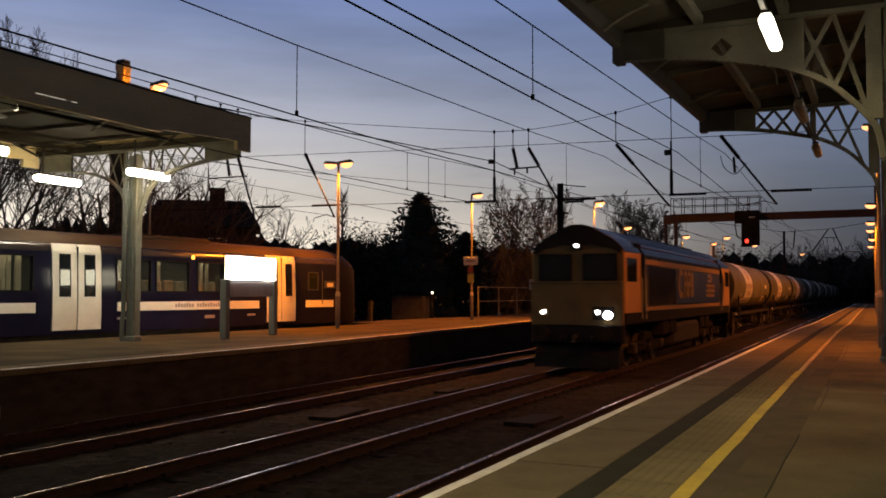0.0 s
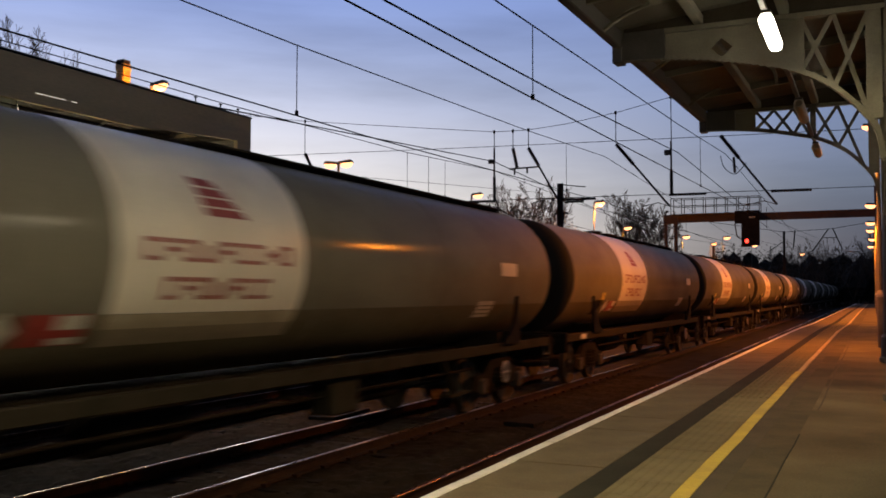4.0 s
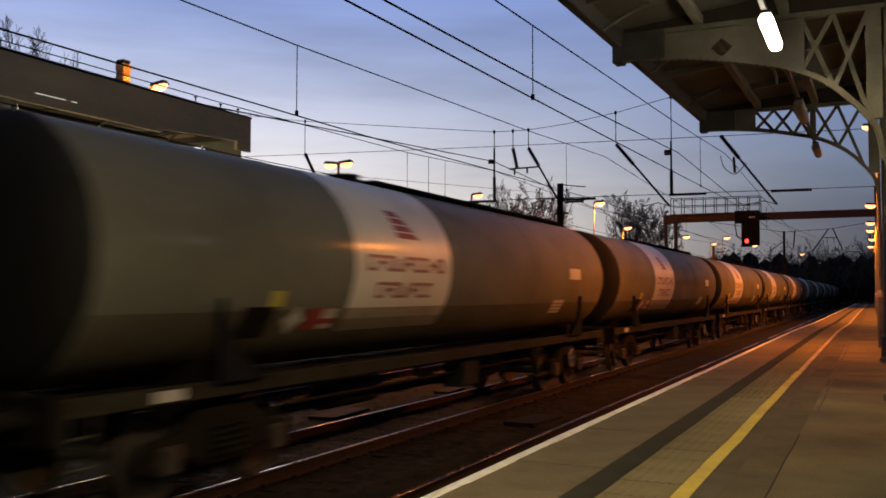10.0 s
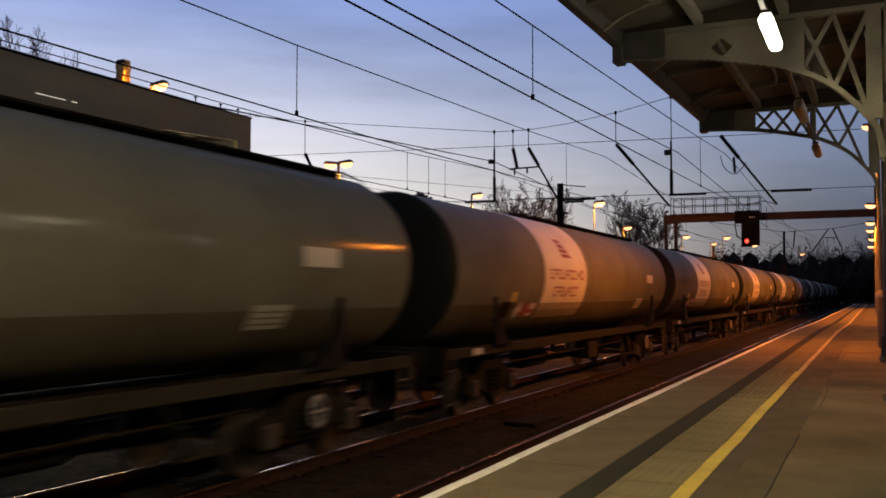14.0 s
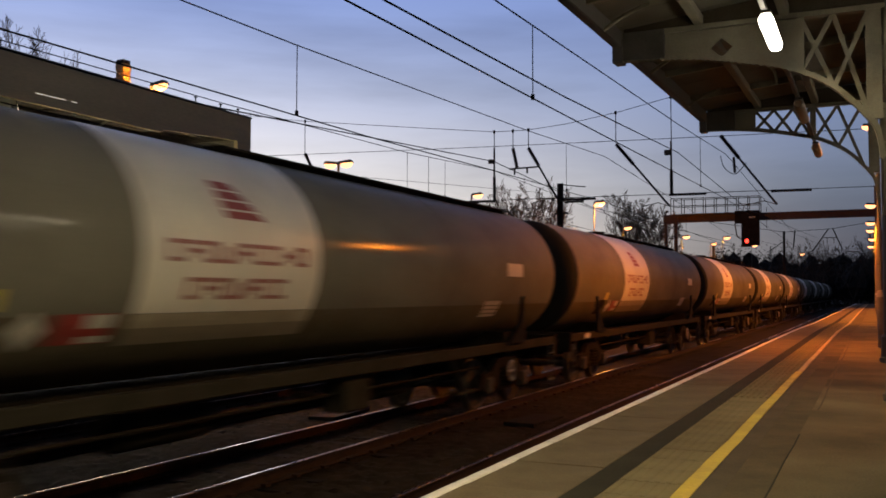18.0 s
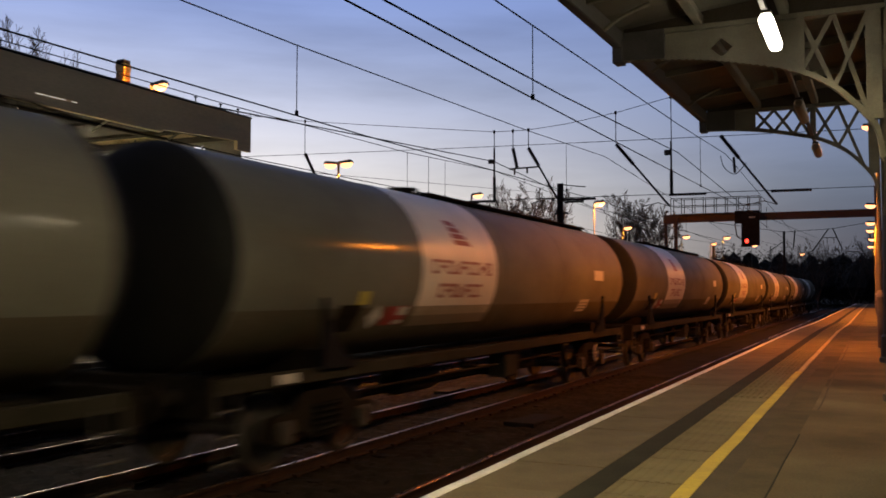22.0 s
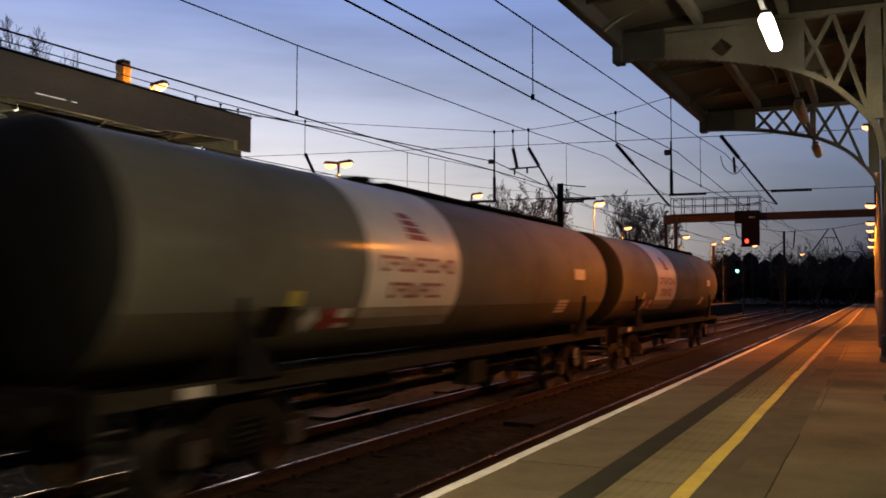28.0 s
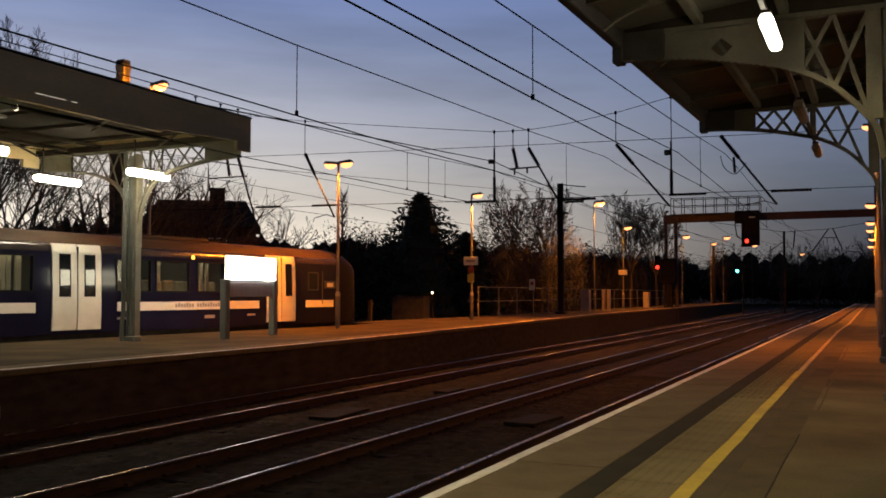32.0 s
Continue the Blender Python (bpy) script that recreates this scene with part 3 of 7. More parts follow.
def make_far_platform():
    p = tagged(empty("platform_far"), "island platform of tarmac with a pale stone edge", "platform", kind="structure")
    ys = sorted(set(list(np.arange(-14, 138, 2.0)) + FAR_EDGE[0] + FAR_BACK[0]))

    def sheet(xa, xb, z0, z1, material, name, label=""):
        v = []
        for y in ys:
            v += [(xa(y), y, z0), (xb(y), y, z0), (xb(y), y, z1), (xa(y), y, z1)]
        f = [(0, 1, 2, 3), tuple(len(v) - 4 + i for i in (3, 2, 1, 0))]
        for i in range(len(ys) - 1):
            f += [(i * 4 + k, i * 4 + (k + 1) % 4, i * 4 + 4 + (k + 1) % 4, i * 4 + 4 + k) for k in range(4)]
        part(name, Shape().add(v, f), material, p, label, smooth=False)
    sheet(far_back, lambda y: far_edge(y) - 0.08, -0.42, PLAT - 0.09, BRICK_DARK, "platform_wall", "sooty brick platform wall")
    sheet(far_back, lambda y: far_edge(y) - 0.75, PLAT - 0.09, PLAT, TARMAC_ISLAND, "tarmac", "worn brown tarmac")
    rng = random.Random(3)
    s = Shape().box(-0.75, 0.0, -0.448, 0.448, PLAT - 0.10, PLAT + 0.004, bev=0.012).mesh("coping_slab", SLAB, False)
    w = Shape().box(-0.13, -0.02, -0.45, 0.45, PLAT, PLAT + 0.0075).mesh("white_line", WHITE_LINE, False)
    y = -8.0
    rest = Shape()
    while y < 137:
        e = far_edge(y)
        rz = -math.degrees(math.atan2(far_edge(y + 0.4) - far_edge(y - 0.4), 0.8))
        if y < 90:
            o = part("coping_slab", s, None, p)
            o.matrix_basis = pose(e, y, rng.uniform(-0.004, 0.004), 0, 0, rz)
            o = part("white_line", w, None, p)
            o.matrix_basis = pose(e, y, 0.001, 0, 0, rz)
        else:
            rest.box(e - 0.75, e, y - 0.45, y + 0.45, PLAT - 0.10, PLAT + 0.004)
        y += 0.9
    tagged(part("coping_beyond", rest, SLAB, p, smooth=False), kind="stuff")
    # refuge sign low on the wall
    b = tagged(empty("track_sign", (-12.56, 10.35, 0.25), 0), "small weathered plate low on the platform wall", "sign")
    part("plate", box(0, 0.02, -0.08, 0.08, -0.10, 0.10, bev=0.004), SIGNFACE, b)
    for k in range(3):
        part("bar", box(0.02, 0.024, -0.055, 0.055, 0.045 - k * 0.05, 0.068 - k * 0.05), BLACK, b, smooth=False)


# ------------------------------------------------------------------ near canopy
def arc_pts(pts, n=18):
    """A smooth line through a few points in one plane."""
    out = []
    for i in range(len(pts) - 1):
        p0, p1, p2, p3 = pts[max(i - 1, 0)], pts[i], pts[i + 1], pts[min(i + 2, len(pts) - 1)]
        for k in range(n // (len(pts) - 1) + 1):
            t = k / (n // (len(pts) - 1) + 1)
            out.append(tuple(0.5 * (2 * b + (c - a) * t + (2 * a - 5 * b + 4 * c - d) * t * t + (3 * b - a - 3 * c + d) * t ** 3) for a, b, c, d in zip(p0, p1, p2, p3)))
    out.append(tuple(pts[-1]))
    return out


def ribbon(s, pts, w, d, y):
    """A band of width d (across y) and depth w that follows points (x, z)."""
    v, f = [], []
    for i, p in enumerate(pts):
        a, b = pts[max(i - 1, 0)], pts[min(i + 1, len(pts) - 1)]
        tx, tz = b[0] - a[0], b[1] - a[1]
        L = math.hypot(tx, tz) or 1
        nx, nz = -tz / L, tx / L
        for yy, e in ((y - d / 2, -w / 2), (y + d / 2, -w / 2), (y + d / 2, w / 2), (y - d / 2, w / 2)):
            v.append((p[0] + nx * e, yy, p[1] + nz * e))
    f = [(0, 1, 2, 3), tuple(len(v) - 4 + i for i in (3, 2, 1, 0))]
    for i in range(len(pts) - 1):
        f += [(i * 4 + k, i * 4 + (k + 1) % 4, i * 4 + 4 + (k + 1) % 4, i * 4 + 4 + k) for k in range(4)]
    return s.add(v, f)


def column_shape(h, r=0.10):
    return [(0, r * 1.9), (0.08, r * 1.9), (0.10, r * 1.6), (0.45, r * 1.5), (0.5, r * 1.15), (1.1, r), (h - 0.7, r * 0.92), (h - 0.6, r * 1.25), (h - 0.52, r * 1.25), (h - 0.45, r), (h - 0.02, r * 1.05), (h, r * 1.3)]


def make_near_canopy():
    c = tagged(empty("platform_canopy"), "cream iron platform canopy with lattice brackets and a boarded soffit", "canopy", kind="structure")
    for yf in (-1.5, 5.1, 11.7, 18.3):
        col = part("column", Shape().lathe(column_shape(4.65), 16, "z", (0.27, yf, PLAT)), CREAM, c, "cream cast iron column")
        # A darker sleeve covers the lower part of the column.
        part("column_foot", Shape().lathe([(0.1, 0.163), (0.45, 0.153), (0.5, 0.118), (1.1, 0.103), (2.6, 0.098), (2.62, 0.09)], 16, "z", (0.27, yf, PLAT)), GUTTER, col, "darker lower part of the column")
        riv = Shape()
        for k in range(24):
            riv.lathe([(0, 0.02), (0.012, 0.018), (0.02, 0.008), (0.021, 0)], 6, "x", (0.0, yf, 0))
            riv.v = riv.v[:-24] + [(0.17 - (p[0]), p[1], p[2] + PLAT + 0.8 + k * 0.15) for p in riv.v[-24:]]
        part("bolts", riv, CREAM, col, smooth=False)
        bot = arc_pts([(0.14, 3.75), (0.10, 4.1), (0.0, 4.32), (-0.37, 4.72), (-0.84, 4.98), (-1.33, 5.11), (-1.83, 5.21), (-2.35, 5.27), (-2.86, 5.295)], 40)
        fr = part("bracket", ribbon(ribbon(Shape(), bot, 0.06, 0.13, yf), [(0.25, 5.60), (-2.86, 5.60)], 0.06, 0.13, yf), CREAM, c, "cream curved iron bracket")
        rv = Shape()
        for q in bot:
            rv.box(q[0] - 0.015, q[0] + 0.015, yf - 0.075, yf - 0.05, q[1] - 0.045, q[1] - 0.015)
        part("rivets", rv, CREAM, fr, smooth=False)
        def zb(x):
            return float(np.interp(-x, [-q[0] for q in bot], [q[1] for q in bot]))

        def web(a, b):
            s = Shape()
            n = max(1, int((b - a) / 0.12))
            for k in range(n):
                u, v = a + (b - a) * k / n, a + (b - a) * (k + 1) / n
                s.prism([(u, zb(u)), (v, zb(v)), (v, 5.60), (u, 5.60)], yf - 0.012, yf + 0.012)
            return s
        lat = Shape()
        if yf > 18:
            part("web_plate", web(-2.32, -1.95), CREAM, fr, "solid web plate", smooth=False)
            bays = ((-1.95, -1.62), (-1.62, -1.28), (-1.28, -0.98), (-0.90, -0.52), (-0.52, -0.10))
            lat.box(-0.99, -0.89, yf - 0.05, yf + 0.05, zb(-0.94), 5.6)
        else:
            part("web_plate", web(-2.32, -1.81), CREAM, fr, "solid web plate", smooth=False)
            part("web_plate", web(-1.45, -0.72), CREAM, fr, "solid web plate", smooth=False)
            zc = 5.32
            ring = [(-1.81, zb(-1.81)), (-1.63, zb(-1.63)), (-1.45, zb(-1.45)), (-1.45, zc), (-1.45, 5.60), (-1.63, 5.60), (-1.81, 5.60), (-1.81, zc)]
            hole = [(-1.76, zc), (-1.63, zc - 0.12), (-1.50, zc), (-1.50, zc), (-1.50, zc), (-1.63, zc + 0.12), (-1.76, zc), (-1.76, zc)]
            dia = Shape()
            for k in range(8):
                j = (k + 1) % 8
                dia.prism([ring[k], ring[j], hole[j], hole[k]], yf - 0.012, yf + 0.012)
            part("pierced_plate", dia, CREAM, fr, "web plate with a diamond hole", smooth=False)
            bays = ((-0.72, -0.36), (-0.36, 0.02))
            lat.box(-0.76, -0.68, yf - 0.05, yf + 0.05, zb(-0.72), 5.6)
        for a, b in bays:
            lat.bar((a, yf, zb(a)), (b, yf, 5.58), 0.055, 0.02)
            lat.bar((a, yf + 0.022, 5.58), (b, yf + 0.022, zb(b)), 0.055, 0.02)
        lat.box(-0.02, 0.15, yf - 0.05, yf + 0.05, 4.3, 5.6)
        part("lattice", lat, CREAM, fr, "crossed lattice bars", smooth=False)
        part("end_casing", Shape().prism([(-2.842, zb(-2.85) - 0.02), (-2.32, zb(-2.32) - 0.02), (-2.32, 5.625), (-2.842, 5.625)], yf - 0.085, yf + 0.085), GUTTER, c, "dark boxed end of the bracket", smooth=False)
        part("gutter_end", box(-2.98, -2.845, yf - 0.11, yf + 0.11, 5.24, 5.56, bev=0.015), GUTTER, c, "dark gutter end block")
    # beams, boards and gutter
    for x, z0, z1, m, nm in ((-2.915, 5.44, 5.66, GUTTER, "gutter"), (-1.9, 5.63, 5.75, CREAM, "purlin"), (-0.9, 5.63, 5.75, CREAM, "purlin"), (0.25, 5.55, 5.85, GUTTER, "beam")):
        part(nm, box(x - 0.06, x + 0.06, -8, 18.42, z0, z1, bev=0.015), m, c)
    for yb in np.arange(-7.6, 18.4, 2.2):
        part("rafter", Shape().bar((0.2, yb, 5.95), (-2.88, yb, 5.63), 0.11, 0.06), CREAM, c, smooth=False)
    for yb in (7.6, 10.6, 13.2, 16.2):
        part("knee_brace", Shape().tube(arc_pts([(-2.82, yb, 5.42), (-2.6, yb + 0.06, 5.58), (-2.3, yb + 0.1, 5.7)], 8), 0.025, 6), CREAM, c)
    for yb in (8.4, 14.6):
        part("knee_brace", Shape().tube(arc_pts([(-1.25, yb, 5.35), (-1.3, yb + 0.02, 5.6), (-1.6, yb + 0.05, 5.8)], 8), 0.028, 6), CREAM, c)
    for yb in (11.7, 18.3):
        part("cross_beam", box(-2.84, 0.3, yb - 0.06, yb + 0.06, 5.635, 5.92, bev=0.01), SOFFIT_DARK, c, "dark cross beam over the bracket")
    bd = Shape()
    n = 46
    for k in range(n):
        y0 = -8 + k * (26.4 / n)
        bd.add([(0.25, y0 + 0.006, 6.02), (-2.955, y0 + 0.006, 5.66), (-2.955, y0 + 26.4 / n - 0.006, 5.66), (0.25, y0 + 26.4 / n - 0.006, 6.02),
                (0.25, y0 + 0.006, 6.05), (-2.955, y0 + 0.006, 5.69), (-2.955, y0 + 26.4 / n - 0.006, 5.69), (0.25, y0 + 26.4 / n - 0.006, 6.05)],
               [(0, 1, 2, 3), (7, 6, 5, 4), (0, 4, 5, 1), (1, 5, 6, 2), (2, 6, 7, 3), (3, 7, 4, 0)])
    part("soffit_boards", bd, SOFFIT, c, "dull cream soffit boards", smooth=False)
    part("roof_sheet", Shape().prism([(0.25, 6.07), (-2.985, 5.715), (-2.985, 5.75), (0.25, 6.12), (4.2, 5.7), (4.2, 5.66)], -8, 18.45), GUTTER, c, "dark felted roof", smooth=False)
    part("gable_board", Shape().prism([(0.3, 5.60), (-2.85, 5.60), (-2.85, 5.66), (0.3, 6.02)], 18.36, 18.40), SOFFIT, c, "boarded canopy end", smooth=False)
    part("soffit_inner", box(0.32, 4.1, -8, 18.4, 5.55, 5.6), SOFFIT, c, smooth=False)
    # the roof falls a little along the platform; the columns keep their feet
    for q in c.children_recursive:
        for p in q.data.vertices:
            p.co.z += 0.0245 * (p.co.y - 18.3) * max(0.0, min(1.0, p.co.z - 3.3))
    # station building behind the columns
    b = tagged(empty("station_building"), "brown brick station building under the canopy", "building", kind="structure")
    part("wall", box(4.0, 4.3, -14, 18.4, 0.3, 6.4), BRICK_DARK, b, smooth=False)
    part("wall", box(-2.3, 4.3, -14.3, -14.0, 0.3, 6.4), BRICK_DARK, b, smooth=False)
    # row of tubular lights
    cd = tagged(empty("conduit"), "dark lighting conduit hung under the canopy", "conduit")
    part("pipe", box(-0.985, -0.925, -4, 20.0, 5.025, 5.07, bev=0.008), GUTTER, cd)
    for y in (-3.5, 1, 5.1, 7.4, 11.7, 14.2, 18.3):
        part("hanger", box(-0.962, -0.948, y - 0.01, y + 0.01, 5.07, 5.60), GUTTER, cd, smooth=False)
    # an unseen second row nearer the building, added to light the brackets
    for y0, y1 in ((10.6, 12.5), (15.4, 17.3)):
        t = tagged(empty("tube_light", (1.55, (y0 + y1) / 2, 4.975)), "unseen lit batten added to light the canopy brackets", "light", "battens under the near canopy")
        h = (y1 - y0) / 2
        part("diffuser", Shape().lathe([(-h, 0.0), (-h, 0.05), (-h + 0.04, 0.075), (h - 0.04, 0.075), (h, 0.05), (h, 0.0)], 14, "y", (0, 0, -0.085)), LIT_TUBE_NEAR, t, "glowing diffuser")
        part("gear_tray", box(-0.055, 0.055, -h, h, -0.02, 0.01, bev=0.006), GUTTER, t)
        part("hanger", box(-0.01, 0.01, -0.01, 0.01, 0.01, 0.57), GUTTER, t, smooth=False)
    # The first two tubes lie out of view, set stronger to light the train.
    for y0, y1, on in ((-3.2, -1.3, True), (3.4, 5.3, True), (9.86, 11.0, True), (14.5, 15.9, False), (18.9, 20.0, False)):
        t = tagged(empty("tube_light", (-0.94, (y0 + y1) / 2, 5.015)), "lit white fluorescent batten under the canopy" if on else "unlit yellowed fluorescent batten under the canopy", "light", "battens under the near canopy")
        h = (y1 - y0) / 2
        part("diffuser", Shape().lathe([(-h, 0.0), (-h, 0.05), (-h + 0.04, 0.075), (h - 0.04, 0.075), (h, 0.05), (h, 0.0)], 14, "y", (0, 0, -0.085)), (LIT_TUBE_ROW if y1 < 6 else LIT_TUBE_NEAR) if on else TUBE_OFF, t, "glowing diffuser" if on else "yellowed diffuser")
        part("gear_tray", box(-0.055, 0.055, -h, h, -0.02, 0.01, bev=0.006), GUTTER, t)
        if on:
            lamp("tube_lamp", "AREA", (-0.955, (y0 + y1) / 2, 4.80), 72 if y1 < 6 else 36, TUBE, 0.14, (-0.955, (y0 + y1) / 2, 0), y1 - y0)


# ------------------------------------------------------------------ island canopy
def make_far_canopy():
    X, Y = -17.3, 18.35
    c = tagged(empty("island_canopy"), "cream iron island canopy with a deep grey fascia and lattice brackets", "canopy", kind="structure")
    for yf in (5.3, 11.8, Y):
        col = part("column", box(X - 0.075, X + 0.055, yf - 0.115, yf + 0.10, PLAT, 5.7, bev=0.02), GREYPAINT, c, "grey green iron column")
        part("web", box(X - 0.13, X + 0.13, yf - 0.05, yf + 0.05, PLAT, 5.7), GUTTER, col, "dark groove of the column", smooth=False)
        part("flange", box(X - 0.145, X - 0.105, yf - 0.10, yf + 0.10, PLAT, 5.7, bev=0.01), GREYPAINT, col)
        part("flange", box(X + 0.085, X + 0.145, yf - 0.10, yf + 0.10, PLAT, 5.7, bev=0.01), CREAM, col, "cream flange of the column")
        part("column_base", box(X - 0.18, X + 0.18, yf - 0.14, yf + 0.14, PLAT, PLAT + 0.14, bev=0.02), GREYPAINT, c)
        part("pale_band", box(X - 0.143, X + 0.143, yf - 0.103, yf + 0.103, 1.95, 2.3), CREAM, c, smooth=False)
        part("drain_pipe", Shape().tube([(X - 0.26, yf - 0.12, PLAT), (X - 0.26, yf - 0.12, 1.45), (X - 0.2, yf - 0.14, 1.62), (X - 0.2, yf - 0.14, 5.8)], 0.055, 10), GREYPAINT, c, "grey green downpipe")
        part("column_head", box(X + 0.02, X + 0.16, yf - 0.115, yf + 0.115, 3.3, 5.75, bev=0.02), CREAM, c, "cream column head")
        for d in (-1, 1):
            curve = arc_pts([(X + d * 0.14, 3.75), (X + d * 0.2, 4.25), (X + d * 0.5, 4.85), (X + d * 1.15, 5.22), (X + d * 2.2, 5.42), (X + d * 3.3, 5.50)], 30)
            br = part("bracket", ribbon(ribbon(Shape(), curve, 0.07, 0.14, yf), [(X, 5.86), (X + d * 3.4, 5.86)], 0.07, 0.14, yf), CREAM, c, "cream curved iron bracket")
            part("web_plate", box(min(X + d * 2.25, X + d * 3.35), max(X + d * 2.25, X + d * 3.35), yf - 0.012, yf + 0.012, 5.45, 5.86), CREAM, br, smooth=False)
            lat = Shape()

            def zb(x):
                o = sorted((abs(q[0] - X), q[1]) for q in curve)
                return float(np.interp(abs(x - X), [q[0] for q in o], [q[1] for q in o]))
            edges = [0.15, 0.55, 0.95, 1.35, 1.8, 2.25]
            for a, b in zip(edges, edges[1:]):
                lat.bar((X + d * a, yf, zb(X + d * a)), (X + d * b, yf, 5.84), 0.045, 0.02)
                lat.bar((X + d * a, yf + 0.022, 5.84), (X + d * b, yf + 0.022, zb(X + d * b)), 0.045, 0.02)
            part("lattice", lat, CREAM, br, "crossed lattice bars", smooth=False)
    for x in (-13.8, -20.95):
        part("fascia", Shape().prism([(-14, 5.59), (15.36, 5.59), (15.42, 5.655), (17.95, 5.80), (17.95, 5.59), (18.47, 5.59), (18.47, 6.41), (-14, 6.41)], x - 0.05, x + 0.05, "x"), FASCIA, c, "deep brown grey fascia board", smooth=False)
        part("capping", box(x - 0.075, x + 0.075, -14, 18.5, 6.413, 6.45, bev=0.01), GUTTER, c)
    part("end_fascia", box(-20.9, -13.85, 18.38, 18.46, 5.95, 6.40, bev=0.01), FASCIA, c)
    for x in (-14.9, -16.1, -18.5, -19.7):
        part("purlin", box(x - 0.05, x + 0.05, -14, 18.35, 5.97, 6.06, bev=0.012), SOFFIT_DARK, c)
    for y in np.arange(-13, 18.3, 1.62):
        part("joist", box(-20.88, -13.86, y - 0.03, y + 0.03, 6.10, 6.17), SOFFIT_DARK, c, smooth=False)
    part("soffit", box(-20.88, -13.86, -14, 18.36, 6.175, 6.21), SOFFIT_DARK, c, "boarded soffit in dark brown", smooth=False)
    part("roof", box(-20.9, -13.85, -14, 18.38, 6.215, 6.30), GUTTER, c, smooth=False)
    for yf in (5.3, 11.8, Y):
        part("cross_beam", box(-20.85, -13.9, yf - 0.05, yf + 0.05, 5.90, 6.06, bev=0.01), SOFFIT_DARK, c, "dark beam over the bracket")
    for y in (16.48, 17.36, 18.02):
        part("roof_pin", Shape().tube([(-13.8, y, 6.44), (-13.8, y, 6.56)], 0.016, 6), BLACK, c, smooth=False)
        part("pin_cap", box(-13.83, -13.77, y - 0.03, y + 0.03, 6.56, 6.585), BLACK, c, smooth=False)
    # Glowing strips stand in for pale streaks of sky light on the fascia.
    for a, b in ((12.04, 12.73), (12.87, 13.0)):
        part("light_slot", box(-13.752, -13.744, a, b, 5.772, 5.784), LIT_STREAK, c, "thin glowing streak for sky light on the fascia", smooth=False)
    for y in (14.9, 17.0):
        for d in (-1, 1):
            part("brace", Shape().bar((X + d * 2.0, y, 5.65), (X + d * 2.9, y, 6.05), 0.05, 0.03), CREAM, c, smooth=False)
    # hung lights
    for x, y, h in ((-16.4, 17.85, 0.72), (-19.45, 17.8, 0.75), (-16.45, 13.0, 0.72), (-16.4, 8.8, 0.72)):
        t = tagged(empty("tube_light", (x, y, 5.12)), "lit white fluorescent batten hung under the island canopy", "light", "battens under the island canopy")
        part("diffuser", Shape().lathe([(-h, 0.0), (-h, 0.05), (-h + 0.05, 0.10), (h - 0.05, 0.10), (h, 0.05), (h, 0.0)], 14, "y"), LIT_TUBE, t, "glowing diffuser")
        part("gear_tray", box(-0.06, 0.06, -h, h, 0.06, 0.12, bev=0.008), GUTTER, t)
        part("hanger", box(-0.012, 0.012, -0.5, -0.47, 0.12, 0.8), GUTTER, t, smooth=False)
        part("hanger", box(-0.012, 0.012, 0.47, 0.5, 0.12, 0.8), GUTTER, t, smooth=False)
        lamp("tube_lamp", "AREA", (x, y, 5.0), 46, (1.0, 0.9, 0.72), 0.16, (x, y, 0), 2 * h)
    # loudspeaker and lamps on a cable tray under the far end
    tr = tagged(empty("cable_tray", (-15.1, 0, 5.5)), "perforated cable tray under the island canopy", "tray")
    part("tray", box(-0.09, 0.09, -10, 12.5, 0.0, 0.05, bev=0.01), STEEL, tr)
    for k in range(8):
        part("hanger", box(-0.01, 0.01, -9 + k * 3, -8.98 + k * 3, 0.05, 0.45), STEEL, tr, smooth=False)


def make_bulkheads():
    for k in range(3):
        b = tagged(empty("bulkhead_light", (-15.1, 12.43 + 0.15 * k, 5.70 + 0.025 * k)), "small square lit lamp under the island canopy", "light", "small lamps under the canopy")
        part("lens", box(-0.04, 0.05, -0.045, 0.045, -0.05, 0.05, bev=0.012), LIT_WARM, b, "glowing square lens")
        part("back_plate", box(-0.06, -0.042, -0.06, 0.06, -0.06, 0.24, bev=0.005), GUTTER, b)


make_bulkheads()
make_ground()
make_tracks()
make_near_platform()
make_far_platform()
make_near_canopy()
make_far_canopy()


# ------------------------------------------------------------------ goods train
TC, TR = 2.53, 1.33    # tank axis height and radius


def skin(s, a0, a1, y0, y1, lift, n=None):
    """A patch on the tank's side: angles in degrees up from the horizontal on the camera's side."""
    n = n or max(1, int(abs(a1 - a0) / 6))
    r = TR + lift
    v = []
    for k in range(n + 1):
        a = radians(a0 + (a1 - a0) * k / n)
        for y in (y0, y1):
            v.append((r * math.cos(a), y, TC + r * math.sin(a)))
    return s.add(v, [(2 * k, 2 * k + 1, 2 * k + 3, 2 * k + 2) for k in range(n)])


def zang(z):
    return math.degrees(math.asin(max(-1, min(1, (z - TC) / TR))))


WHEELSETS = []


